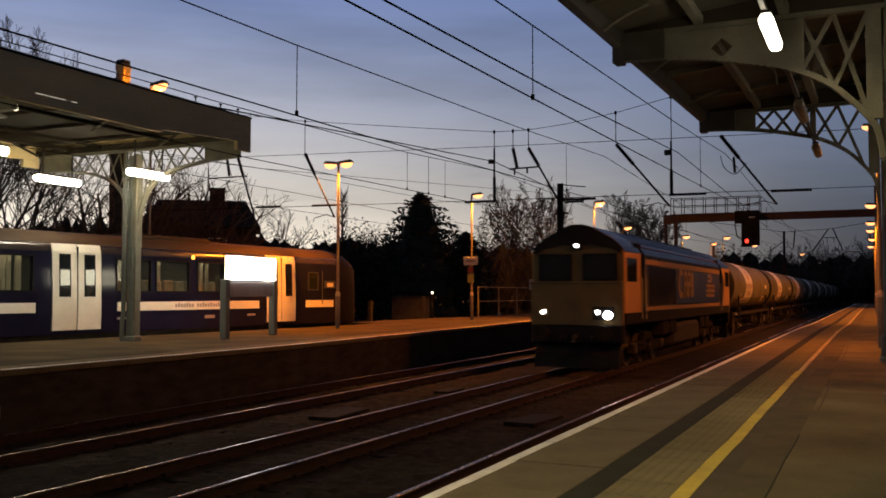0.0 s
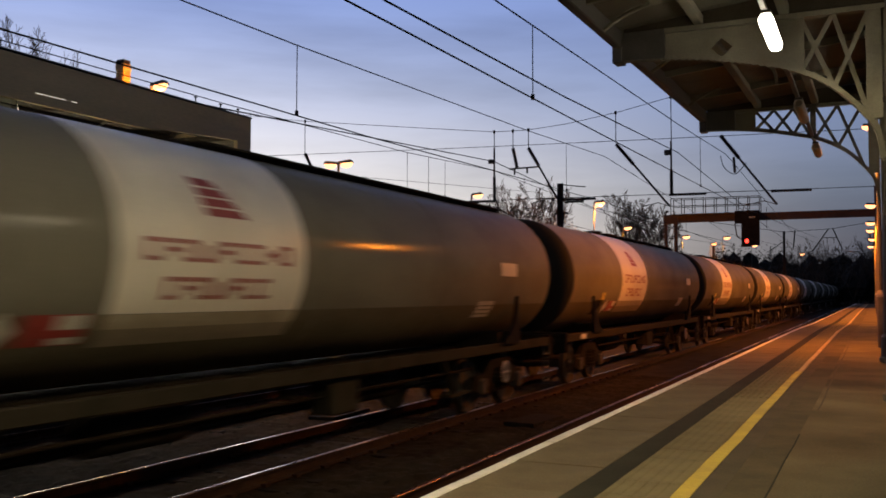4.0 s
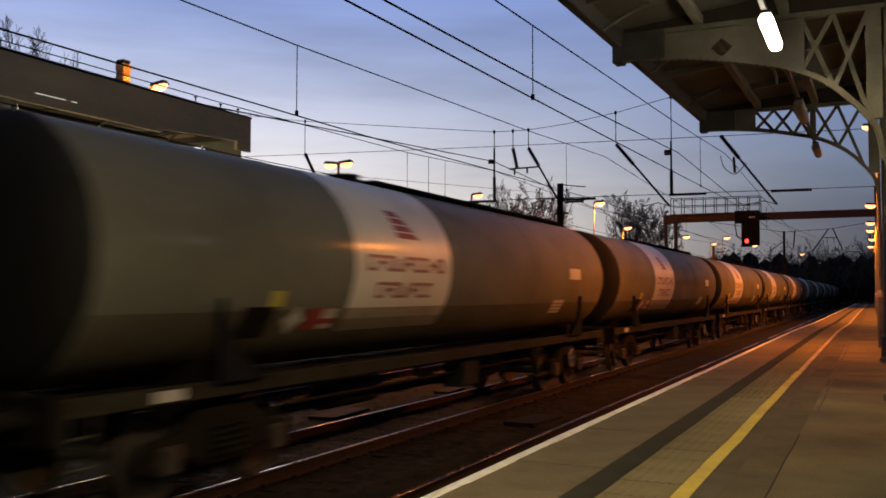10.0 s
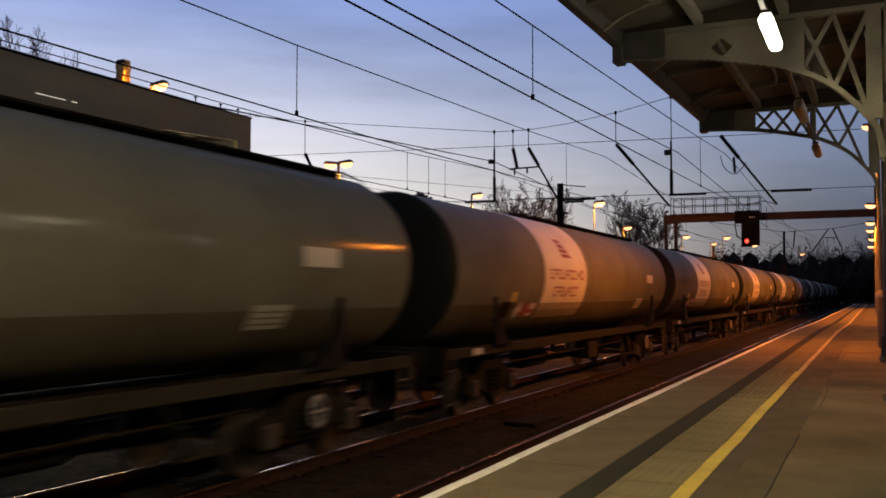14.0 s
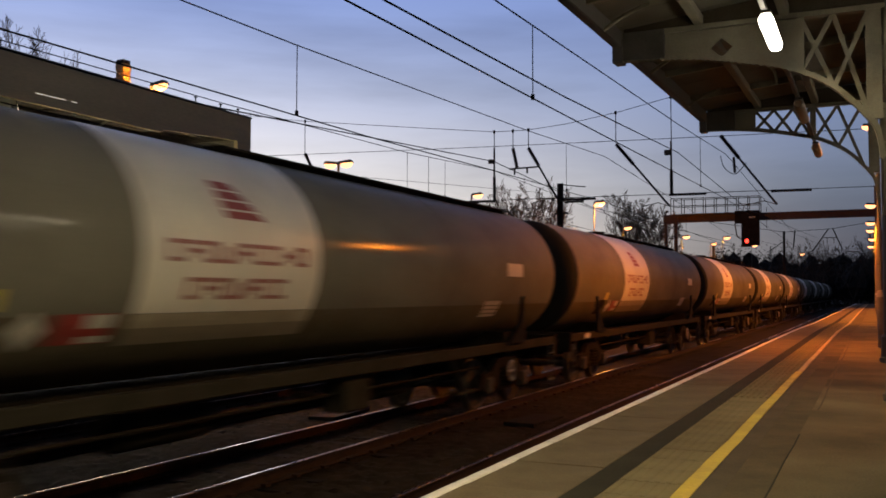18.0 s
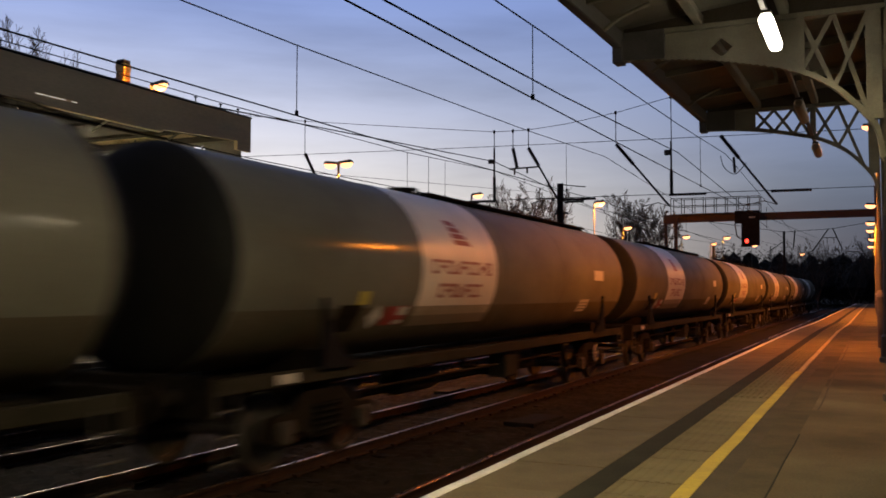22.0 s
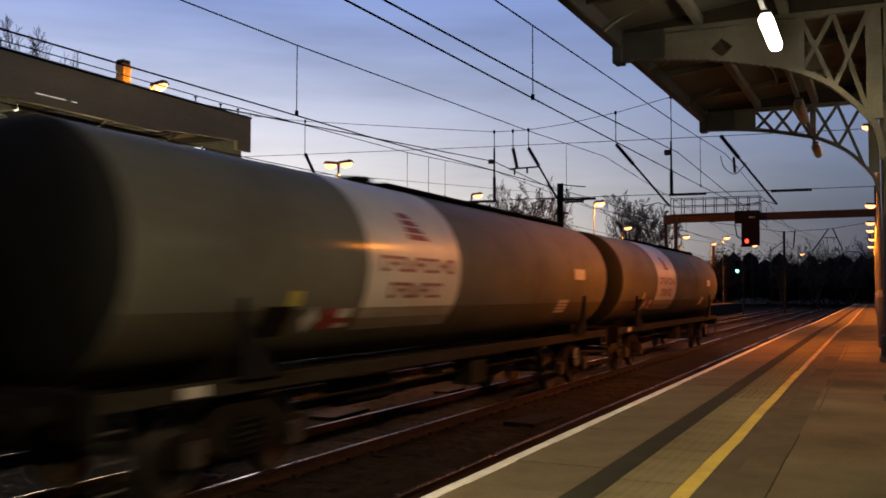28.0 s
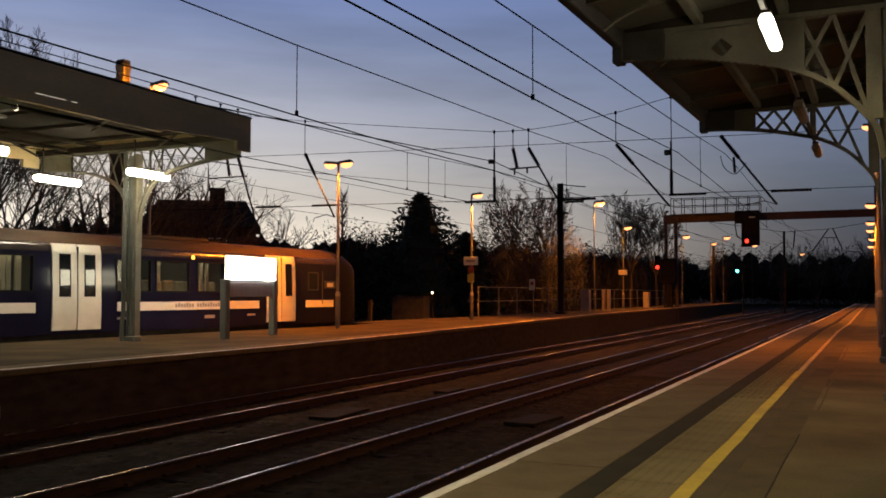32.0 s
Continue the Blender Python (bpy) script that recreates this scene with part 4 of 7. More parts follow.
def wheelset_mesh(r=0.46):
    s = Shape()
    for d in (-1, 1):
        x = d * 0.75
        prof = [(x - d * 0.075, 0.0), (x - d * 0.075, 0.12), (x - d * 0.06, 0.13), (x - d * 0.05, r - 0.09), (x - d * 0.067, r - 0.07), (x - d * 0.067, r + 0.028), (x - d * 0.04, r + 0.028), (x - d * 0.03, r), (x + d * 0.062, r - 0.004), (x + d * 0.062, r - 0.075), (x + d * 0.02, r - 0.09), (x - d * 0.005, 0.14), (x + d * 0.09, 0.12), (x + d * 0.09, 0.0)]
        s.lathe(prof, 22, "x")
    s.lathe([(-1.0, 0), (-1.0, 0.07), (1.0, 0.07), (1.0, 0)], 10, "x")
    return s


def make_bogie(parent, y, base, r=0.46, axles=2):
    b = new("bogie")
    b.parent, b.location = parent, (0, y, 0)
    b.empty_display_size = 0.2
    pos = [base * (i - (axles - 1) / 2) for i in range(axles)]
    for d in (-1, 1):
        x = d * 1.0
        L = pos[-1] + 0.36
        poly = [(-L, 0.42), (-L + 0.1, 0.66), (-0.75, 0.70), (-0.45, 0.92), (0.45, 0.92), (0.75, 0.70), (L - 0.1, 0.66), (L, 0.42), (L - 0.25, 0.34), (0.6, 0.46), (0.35, 0.34), (-0.35, 0.34), (-0.6, 0.46), (-L + 0.25, 0.34)]
        s = Shape().prism(poly, x - 0.06, x + 0.06, "x")
        part("side_frame", s, UNDER, b, smooth=False)
        for p in pos:
            part("axle_box", box(x + d * 0.03 - 0.1, x + d * 0.03 + 0.1, p - 0.13, p + 0.13, r - 0.14, r + 0.15, bev=0.03), WHEEL, b, "dusty axle box")
        for e in (-0.2, 0.0, 0.2):
            sp = Shape()
            for k in range(5):
                sp.lathe([(0.40 + k * 0.075, 0.065), (0.43 + k * 0.075, 0.085), (0.46 + k * 0.075, 0.065)], 8, "z", (x + d * 0.07, e, 0))
            part("spring", sp, UNDER, b)
    part("bolster", box(-1.05, 1.05, -0.2, 0.2, 0.62, 0.98, bev=0.03), UNDER, b)
    part("brake_beam", box(-0.7, 0.7, -0.05, 0.05, 0.3, 0.4, bev=0.01), UNDER, b)
    wm = wheelset_mesh(r).mesh("wheelset", WHEEL)
    for p in pos:
        w = part("wheelset", wm, None, b, "worn steel wheels on an axle")
        w.matrix_parent_inverse = Matrix.Translation((0, p, r))
        WHEELSETS.append((w, r))
    return b


def make_buffers(parent, y, d, z=1.06):
    for x in (-0.87, 0.87):
        part("buffer", Shape().lathe([(y, 0.0), (y, 0.12), (y + d * 0.06, 0.12), (y + d * 0.08, 0.085), (y + d * 0.3, 0.085), (y + d * 0.3, 0.06), (y + d * 0.44, 0.06), (y + d * 0.45, 0.225), (y + d * 0.49, 0.215), (y + d * 0.50, 0.0)], 16, "y", (x, 0, z)), UNDER, parent, "oily round buffer")


def make_wagon():
    """Bogie tank wagon; its axis lies along y, the front end towards -y."""
    w = tagged(empty("tank_wagon"), "grey green bogie tank wagon with a white lettered band", "tank wagon", "tank wagons of the goods train")
    h = 8.75
    prof = [(-h, 0.0), (-h + 0.015, 0.35), (-h + 0.07, 0.75), (-h + 0.15, 1.05), (-h + 0.24, 1.22), (-h + 0.35, 1.31), (-h + 0.46, TR)]
    prof += [(y, TR) for y in (-5, -2.5, 0, 2.5, 5)]
    prof += [(-p[0], p[1]) for p in reversed(prof[:7])]
    part("tank_barrel", Shape().lathe(prof[6:-6], 40, "y", (0, 0, TC)), TANK, w, "weathered grey green tank barrel")
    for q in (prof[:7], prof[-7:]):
        part("tank_end", Shape().lathe(q, 40, "y", (0, 0, TC)), TANK_END, w, "dished tank end coloured dark for the shaded gap")
    for y in (-8.27, -4.6, -0.35, 3.2, 8.27):
        seam = Shape().lathe([(y - 0.02, TR - 0.005), (y - 0.012, TR + 0.006), (y + 0.012, TR + 0.006), (y + 0.02, TR - 0.005)], 40, "y", (0, 0, TC))
        part("weld_seam", seam, TANK, w)
    # Below the foot of the band the barrel turns a darker brown.
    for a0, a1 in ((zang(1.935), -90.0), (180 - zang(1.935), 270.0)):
        part("lower_barrel", skin(Shape(), a0, a1, -8.27, 8.27, 0.003, 14), TANK_LOW, w, "darker brown lower tank side")
    band = part("white_band", skin(Shape(), zang(1.94), 180 - zang(1.94), -3.87, -0.85, 0.004, 36), TANK_WHITE, w, "off white painted band")
    # Two strips step the band darker downwards, its fade put into the colour.
    part("grime_band", skin(Shape(), zang(1.935), zang(1.80), -3.87, -0.85, 0.005, 2), BAND_MID, w, "white band darkened brown at its foot", smooth=False)
    part("grime_band", skin(Shape(), zang(1.80), zang(1.64), -3.87, -0.85, 0.005, 2), BAND_DARK, w, "lowest foot of the white band darkened further", smooth=False)
    # sail emblem in slanting strips, and two lines of lettering as plain bars
    em = Shape()
    for k in range(4):
        z1 = 3.32 - k * 0.105
        a0, a1 = zang(z1 - 0.085), zang(z1)
        r = TR + 0.007
        v = []
        for a, ya, yb in ((a0, -2.68 + 0.025 * (k + 1), -2.36 + 0.115 * (k + 1)), (a1, -2.68 + 0.025 * k, -2.36 + 0.115 * k)):
            for y in (ya, yb):
                v.append((r * math.cos(radians(a)), y, TC + r * math.sin(radians(a))))
        em.add(v, [(0, 1, 3, 2)])
    part("emblem", em, TANK_RED, band, "dull red sail emblem", smooth=False)
    for zz0, zz1, y0, y1, n in ((2.44, 2.66, -3.55, -1.12, 9), (2.07, 2.29, -3.24, -1.5, 7)):
        step = (y1 - y0) / n
        for i in range(n):
            lt = Shape()
            a, b = y0 + i * step + 0.02, y0 + (i + 1) * step - 0.03
            if i % 4 != 3:
                skin(lt, zang(zz1 - 0.045), zang(zz1), a, b, 0.007, 2)
            if i % 3 != 1:
                skin(lt, zang(zz0), zang(zz0 + 0.042), a, b, 0.007, 2)
            if i % 5 in (2, 3):
                skin(lt, zang(zz0 + 0.042), zang(zz1 - 0.045), b - 0.05, b, 0.007, 2)
            skin(lt, zang(zz0 + 0.042), zang(zz1 - 0.045), a, a + 0.05, 0.007, 2)
            if i % 3 == 1:
                skin(lt, zang((zz0 + zz1) / 2 - 0.02), zang((zz0 + zz1) / 2 + 0.025), a, b, 0.007, 1)
            part("letter_bar", lt, TANK_RED, band, "dull red block of lettering", smooth=False)
    part("data_plate", skin(Shape(), zang(2.45), zang(2.69), 5.56, 6.34, 0.006, 3), PLATE_WHITE, w, "white data plate", smooth=False)
    dp = part("data_panel", skin(Shape(), zang(1.72), zang(2.0), 4.75, 5.45, 0.006, 3), PLATE_DULL, w, "worn cream data panel", smooth=False)
    for k in range(3):
        part("bar", skin(Shape(), zang(1.77 + k * 0.07), zang(1.79 + k * 0.07), 4.8, 5.4, 0.009, 1), TANK, dp, smooth=False)
    part("hazard_plate", skin(Shape(), zang(1.68), zang(1.95), -4.75, -4.05, 0.006, 3), PLATE_RED, w, "red and white hazard plate", smooth=False)
    part("hazard_bar", skin(skin(Shape(), zang(1.82), zang(1.94), -4.38, -4.07, 0.009, 1), zang(1.69), zang(1.75), -4.38, -4.07, 0.009, 1), PLATE_WHITE, w, smooth=False)
    dm = Shape()
    r = TR + 0.008
    dm.add([(r * math.cos(radians(zang(z))), y, TC + r * math.sin(radians(zang(z)))) for y, z in ((-5.2, 1.81), (-4.99, 1.64), (-4.80, 1.81), (-4.99, 1.98))], [(0, 1, 2, 3)])
    part("hazard_diamond", dm, PLATE_WHITE, w, "white hazard diamond", smooth=False)
    part("yellow_plate", skin(Shape(), zang(1.98), zang(2.16), -5.62, -5.36, 0.006, 2), PLATE_YELLOW, w, "yellow label plate", smooth=False)
    pb = skin(Shape(), zang(1.62), zang(1.98), -6.05, -5.45, 0.006, 3)
    part("data_panel", pb, UNDER, w, "dark data panel", smooth=False)
    # underframe
    for d in (-1, 1):
        part("sole_bar", box(d * 1.18 - 0.05, d * 1.18 + 0.05, -8.55, 8.55, 1.05, 1.22, bev=0.012), SOLEBAR, w, "dusty steel sole bar")
        part("headstock", box(-1.25, 1.25, d * 8.6 - 0.07, d * 8.6 + 0.07, 0.82, 1.27, bev=0.02), UNDER, w)
        make_buffers(w, d * 8.67, d)
        part("coupling", Shape().tube([(0, d * 8.6, 1.0), (0, d * 8.9, 0.98), (0, d * 9.17, 0.86)], 0.05, 6), UNDER, w)
        make_bogie(w, d * 6.15, 1.8)
        for e in (-1, 1):
            fy = [(5.72, 1.2), (6.58, 1.2), (6.56, 1.6), (6.50, 2.08), (6.42, 1.85), (6.28, 1.58), (6.05, 1.36)]
            fin = Shape().prism([(d * u, z) for u, z in fy], e * 1.27 - 0.03, e * 1.27 + 0.03, "x")
            part("saddle_fin", fin, BLACK, w, "dark saddle bracket", smooth=False)
        saddle = Shape().box(-1.15, 1.15, d * 6.1 - 0.25, d * 6.1 + 0.25, 1.0, 1.42)
        part("saddle", saddle, UNDER, w, smooth=False)
        lad = Shape()
        for e in (-0.16, 0.16):
            lad.tube([(1.22, d * 8.35 + e, 0.30), (1.22, d * 8.35 + e, 1.1)], 0.018, 6)
        for k in range(3):
            lad.tube([(1.22, d * 8.35 - 0.16, 0.34 + k * 0.27), (1.22, d * 8.35 + 0.16, 0.34 + k * 0.27)], 0.016, 6)
        part("step_ladder", lad, STEP, w, "scuffed step irons")
    part("centre_sill", box(-0.28, 0.28, -8.5, 8.5, 0.88, 1.15, bev=0.02), UNDER, w)
    part("white_plate", box(1.232, 1.24, -7.45, -7.05, 1.08, 1.19), PLATE_WHITE, w, "white lettered plate on the sole bar", smooth=False)
    for y0, y1 in ((-3.6, -2.2), (1.4, 2.6)):
        part("brake_cylinder", Shape().lathe([(y0, 0), (y0, 0.2), (y0 + 0.05, 0.23), (y1 - 0.05, 0.23), (y1, 0.2), (y1, 0)], 14, "y", (0.62, 0, 0.78)), UNDER, w, "grimy air cylinder")
    part("valve_box", box(0.75, 1.12, 0.1, 0.8, 0.55, 0.98, bev=0.03), SOLEBAR, w)
    part("discharge_pipe", Shape().tube([(0, 0.6, 1.2), (0, 0.6, 0.72), (0.5, 0.6, 0.62), (1.05, 0.6, 0.62)], 0.075, 8), UNDER, w)
    part("hose_stay", Shape().bar((1.16, 3.35, 1.08), (1.16, 3.75, 0.5), 0.10, 0.03), SOLEBAR, w, "pale slanting stay", smooth=False)
    part("foot_step", box(1.0, 1.2, 3.6, 4.4, 0.45, 0.49), SOLEBAR, w, smooth=False)
    for x, z in ((0.95, 0.80), (-0.95, 0.80), (0.55, 0.62)):
        part("brake_rod", Shape().tube([(x, -5.0, z), (x, 5.0, z)], 0.022, 6), UNDER, w)
    hw = part("hand_wheel", Shape().lathe([(1.17, 0.17), (1.185, 0.205), (1.20, 0.205), (1.215, 0.17), (1.17, 0.17)], 18, "x", (0, 6.1, 0.68)), LETTER, w, "pale brake hand wheel")
    part("spokes", Shape().bar((1.19, 5.92, 0.68), (1.19, 6.28, 0.68), 0.03, 0.03).bar((1.19, 6.1, 0.50), (1.19, 6.1, 0.86), 0.03, 0.03), LETTER, hw, smooth=False)
    # walkway on the crown
    part("walkway", box(-0.34, 0.34, -1.6, 8.0, TC + TR + 0.025, TC + TR + 0.06, bev=0.008), UNDER, w, "dark crown walkway")
    for y in np.arange(-1.5, 8.0, 1.58):
        part("walkway_bearer", box(-0.32, 0.32, y - 0.03, y + 0.03, TC + TR - 0.06, TC + TR + 0.025), UNDER, w, smooth=False)
    part("manlid", Shape().lathe([(TR - 0.02, 0.25), (TR + 0.05, 0.25), (TR + 0.06, 0.28), (TR + 0.10, 0.28), (TR + 0.115, 0.0)], 16, "z", (0, -2.0, TC)), UNDER, w)
    ld = Shape()
    for e in (-0.2, 0.2):
        ld.tube([(e, 8.87, 1.2), (e, 8.85, TC + TR + 0.02), (e, 8.2, TC + TR + 0.1)], 0.02, 6)
    for k in range(9):
        ld.tube([(-0.2, 8.86, 1.4 + k * 0.28), (0.2, 8.86, 1.4 + k * 0.28)], 0.014, 5)
    part("end_ladder", ld, UNDER, w)
    return w


def make_loco():
    """Diesel locomotive; front towards -y, centre at the origin, body 20.4 m long."""
    o = tagged(empty("diesel_locomotive"), "dark blue diesel locomotive with golden yellow cabs and stripes", "locomotive")
    W = 1.32
    side = [(W, 1.60), (W, 3.28), (1.22, 3.44), (0.98, 3.66), (0.42, 3.97), (0.14, 4.05)]
    full = side + [(-x, z) for x, z in reversed(side)]

    def hood(a, b, name, material, label, parent=o):
        return part(name, Shape().prism(full, a, b), material, parent, label, smooth=False)
    roof = [(W + 0.003, 3.2), (W + 0.003, 3.285), (1.224, 3.447), (0.983, 3.667), (0.423, 3.977), (0.14, 4.058)]
    roof = roof + [(-x, z) for x, z in reversed(roof)]
    hood(-7.6, 7.15, "engine_hood", LOCO_BLUE, "deep blue engine hood")
    top = [(0.99, 3.664), (0.42, 3.981), (0.14, 4.062), (-0.14, 4.062), (-0.42, 3.981), (-0.99, 3.664), (-0.98, 3.60), (0.98, 3.60)]
    part("roof", Shape().prism(top, -8.1, 8.1), LOCO_ROOF, o, "sooty roof panels", smooth=False)
    for y, l, hgt in ((-4.6, 2.2, 0.012), (-1.0, 3.0, 0.018), (2.5, 1.8, 0.012), (5.0, 2.2, 0.018)):
        part("roof_hatch", box(-0.34, 0.34, y - l / 2, y + l / 2, 3.86, 4.05 + hgt, bev=0.03), LOCO_ROOF, o)
    part("exhaust", box(-0.25, 0.25, 0.9, 1.4, 4.0, 4.11, bev=0.03), BLACK, o)
    # cabs
    for d in (-1, 1):
        ci = 8.1 if d < 0 else 7.6
        cab = part("cab", Shape().prism(full, d * ci, d * 10.08), LOCO_GOLD, o, "golden yellow cab", smooth=False)
        rf = [(W + 0.004, 3.30), (1.226, 3.448), (0.985, 3.668), (0.425, 3.978), (0.14, 4.062), (-0.14, 4.062), (-0.425, 3.978), (-0.985, 3.668), (-1.226, 3.448), (-W - 0.004, 3.30)]
        part("cab_roof", Shape().prism(rf, d * (ci - 0.02), d * 10.06), LOCO_BLUE, cab, "dark blue cab roof", smooth=False)
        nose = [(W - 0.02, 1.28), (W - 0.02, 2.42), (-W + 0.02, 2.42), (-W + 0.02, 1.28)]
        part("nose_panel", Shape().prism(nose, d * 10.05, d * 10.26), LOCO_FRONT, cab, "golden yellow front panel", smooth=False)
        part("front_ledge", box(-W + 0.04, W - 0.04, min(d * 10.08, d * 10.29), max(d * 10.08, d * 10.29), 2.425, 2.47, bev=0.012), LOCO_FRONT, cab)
        part("front_wall", Shape().prism([(1.28, 2.42), (1.28, 3.38), (0.97, 3.64), (0.42, 3.94), (-0.42, 3.94), (-0.97, 3.64), (-1.28, 3.38), (-1.28, 2.42)], d * 10.05, d * 10.083), LOCO_FRONT, cab, "golden cab front, grimy and darkened as in shade", smooth=False)
        arch = [(1.27, 3.40), (0.98, 3.65), (0.42, 3.96), (0.14, 4.04), (-0.14, 4.04), (-0.42, 3.96), (-0.98, 3.65), (-1.27, 3.40)]
        brow = Shape().prism(arch + [(x * 0.97, z - 0.62 + 0.36 * abs(x)) for x, z in reversed(arch)], d * 10.06, d * 10.13)
        part("brow", brow, BLACK, cab, "black brow over the windscreens", smooth=False)
        for x in (-0.64, 0.64):
            part("windscreen", box(x - 0.45, x + 0.45, min(d * 10.085, d * 10.105), max(d * 10.085, d * 10.105), 2.52, 3.20, bev=0.008), GLASS_DARK, cab, "dark windscreen", smooth=False)
            fr = Shape()
            y0, y1 = min(d * 10.08, d * 10.12), max(d * 10.08, d * 10.12)
            fr.box(x - 0.49, x - 0.45, y0, y1, 2.48, 3.24).box(x + 0.45, x + 0.49, y0, y1, 2.48, 3.24).box(x - 0.45, x + 0.45, y0, y1, 2.48, 2.52).box(x - 0.45, x + 0.45, y0, y1, 3.20, 3.24)
            part("windscreen_frame", fr, BLACK, cab, smooth=False)
            part("side_window", box(*(sorted((math.copysign(W + 0.002, x), math.copysign(W + 0.008, x)))), min(d * 8.65, d * 9.86), max(d * 8.65, d * 9.86), 2.47, 3.12), GLASS_DARK, cab, "dark cab side window", smooth=False)
            fr = Shape()
            sx = math.copysign(W, x)
            xa, xb = min(sx, sx * 1.012), max(sx, sx * 1.012)
            ya, yb = min(d * 8.58, d * 9.93), max(d * 8.58, d * 9.93)
            fr.box(xa, xb, ya, ya + 0.06, 2.41, 3.18).box(xa, xb, yb - 0.06, yb, 2.41, 3.18).box(xa, xb, ya, yb, 2.41, 2.46).box(xa, xb, ya, yb, 3.13, 3.18)
            part("window_frame", fr, LOCO_GOLD, cab, smooth=False)
            part("pale_edge", box(min(sx, sx * 1.004), max(sx, sx * 1.004), min(d * (ci - 0.62), d * (ci - 0.5)), max(d * (ci - 0.62), d * (ci - 0.5)), 1.62, 3.22), GREYPAINT, o, "pale door edge", smooth=False)
            part("hand_rail", Shape().tube([(sx * 1.03, d * (ci - 0.5), 1.4), (sx * 1.03, d * (ci - 0.5), 2.6)], 0.016, 6), STEEL, o)
            part("hand_rail", Shape().tube([(sx * 1.03, d * (ci + 0.03), 1.4), (sx * 1.03, d * (ci + 0.03), 2.6)], 0.016, 6), STEEL, o)
            for z in (0.62, 0.98):
                part("cab_step", box(sx * 0.9 - 0.1, sx * 0.9 + 0.12, d * 7.45 - 0.22, d * 7.45 + 0.22, z, z + 0.04), BLACK, o, smooth=False)
        on = d < 0
        part("door_recess", box(-1.2, 1.2, min(d * (ci - 0.49), d * (ci - 0.01)), max(d * (ci - 0.49), d * (ci - 0.01)), 1.62, 3.6), BLACK, o, "dark door recess", smooth=False)
        for x in (-0.93, 0.62):
            part("marker_light", Shape().lathe([(d * 10.255, 0.06), (d * 10.29, 0.055), (d * 10.30, 0.0)], 14, "y", (x, 0, 1.63)), LIT_MARK if on else BLACK, cab, "bright marker light" if on else "dark tail light")
        part("headlight", Shape().lathe([(d * 10.255, 0.115), (d * 10.30, 0.105), (d * 10.31, 0.0)], 16, "y", (0.90, 0, 1.55)), LIT_HEAD if on else BLACK, cab, "glaring headlight" if on else "dark headlight")
        part("light_bezel", box(-0.17, 0.17, min(d * 10.08, d * 10.16), max(d * 10.08, d * 10.16), 3.35, 3.57, bev=0.03), BLACK, cab)
        part("top_light", Shape().lathe([(d * 10.155, 0.068), (d * 10.19, 0.062), (d * 10.20, 0.0)], 14, "y", (0, 0, 3.46)), LIT_TOP if on else BLACK, cab, "bright top light" if on else "dark top light")
        part("light_panel", box(0.48, 1.08, min(d * 10.25, d * 10.268), max(d * 10.25, d * 10.268), 1.42, 1.78), BLACK, cab, smooth=False)
        part("buffer_beam", box(-1.3, 1.3, min(d * 9.9, d * 10.24), max(d * 9.9, d * 10.24), 0.78, 1.27, bev=0.03), BLACK, o, "black buffer beam")
        make_buffers(o, d * 10.24, d)
        part("snow_plough", Shape().prism([(d * 9.95, 0.12), (d * 10.3, 0.10), (d * 10.22, 0.5), (d * 9.98, 0.78)], -1.2, 1.2, "x"), BLACK, o, smooth=False)
        for x in (-0.42, -0.28, 0.32, 0.46):
            hs = Shape().tube(arc_pts([(x, d * 10.24, 0.98), (x, d * 10.42, 0.9), (x + 0.03, d * 10.4, 0.55), (x + 0.08, d * 10.26, 0.45)], 9), 0.022, 6)
            part("hose", hs, BLACK, o)
        part("coupler", Shape().tube([(0, d * 10.2, 0.98), (0, d * 10.5, 0.97), (0, d * 10.6, 0.8)], 0.06, 8), UNDER, o)
        if d > 0:
            # Black plate over the gold end face makes the recess read dark.
            part("recess_wall", box(-W + 0.002, W - 0.002, 7.585, 7.598, 1.62, 3.28), BLACK, o, "dark recess wall", smooth=False)
        # pale curved flash beside the rear recess
        if d > 0:
            fl = Shape().prism([(7.60 + 0.76 * math.cos(radians(a)), 2.42 + 0.71 * math.sin(radians(a))) for a in range(-90, 91, 9)], -W - 0.004, W + 0.004, "x")
            part("round_flash", fl, LOCO_BLUE, o, "dark rounded flash", smooth=False)
        make_bogie(o, d * 6.05, 1.85, 0.53, 3)
    # stripes and plain lettering on both sides
    for sx in (-1, 1):
        x0, x1 = sorted((sx * (W + 0.001), sx * (W + 0.006)))
        part("upper_stripe", box(x0, x1, -7.48, 7.1, 3.0, 3.17), LOCO_GOLD, o, "golden stripe", smooth=False)
        part("lower_stripe", box(x0, x1, -7.48, 7.1, 1.63, 1.75), LOCO_GOLD, o, "golden stripe", smooth=False)
        part("red_line", Shape().bar((sx * 1.145, -7.3, 3.525), (sx * 1.145, 7.2, 3.525), 0.03, 0.02), RED_LINE, o, "thin red line", smooth=False)
        ring = Shape()
        for k in range(12):
            u0, u1 = radians(40 + k * 23.4), radians(40 + (k + 1) * 23.4)
            q = [(-1.97 + sy * math.cos(u), 2.5 + sz * math.sin(u)) for sy, sz, u in ((0.46, 0.54, u0), (0.46, 0.54, u1), (0.25, 0.31, u1), (0.25, 0.31, u0))]
            ring.prism(q, x0 + sx * 0.014, x1 + sx * 0.014, "x")
        part("logo_block", ring, LOCO_GOLD, o, "golden open ring of a logo", smooth=False)
        for a, b in ((-1.42, -0.78), (-0.68, -0.04), (0.06, 0.45)):
            lx0, lx1 = x0 + sx * 0.014, x1 + sx * 0.014
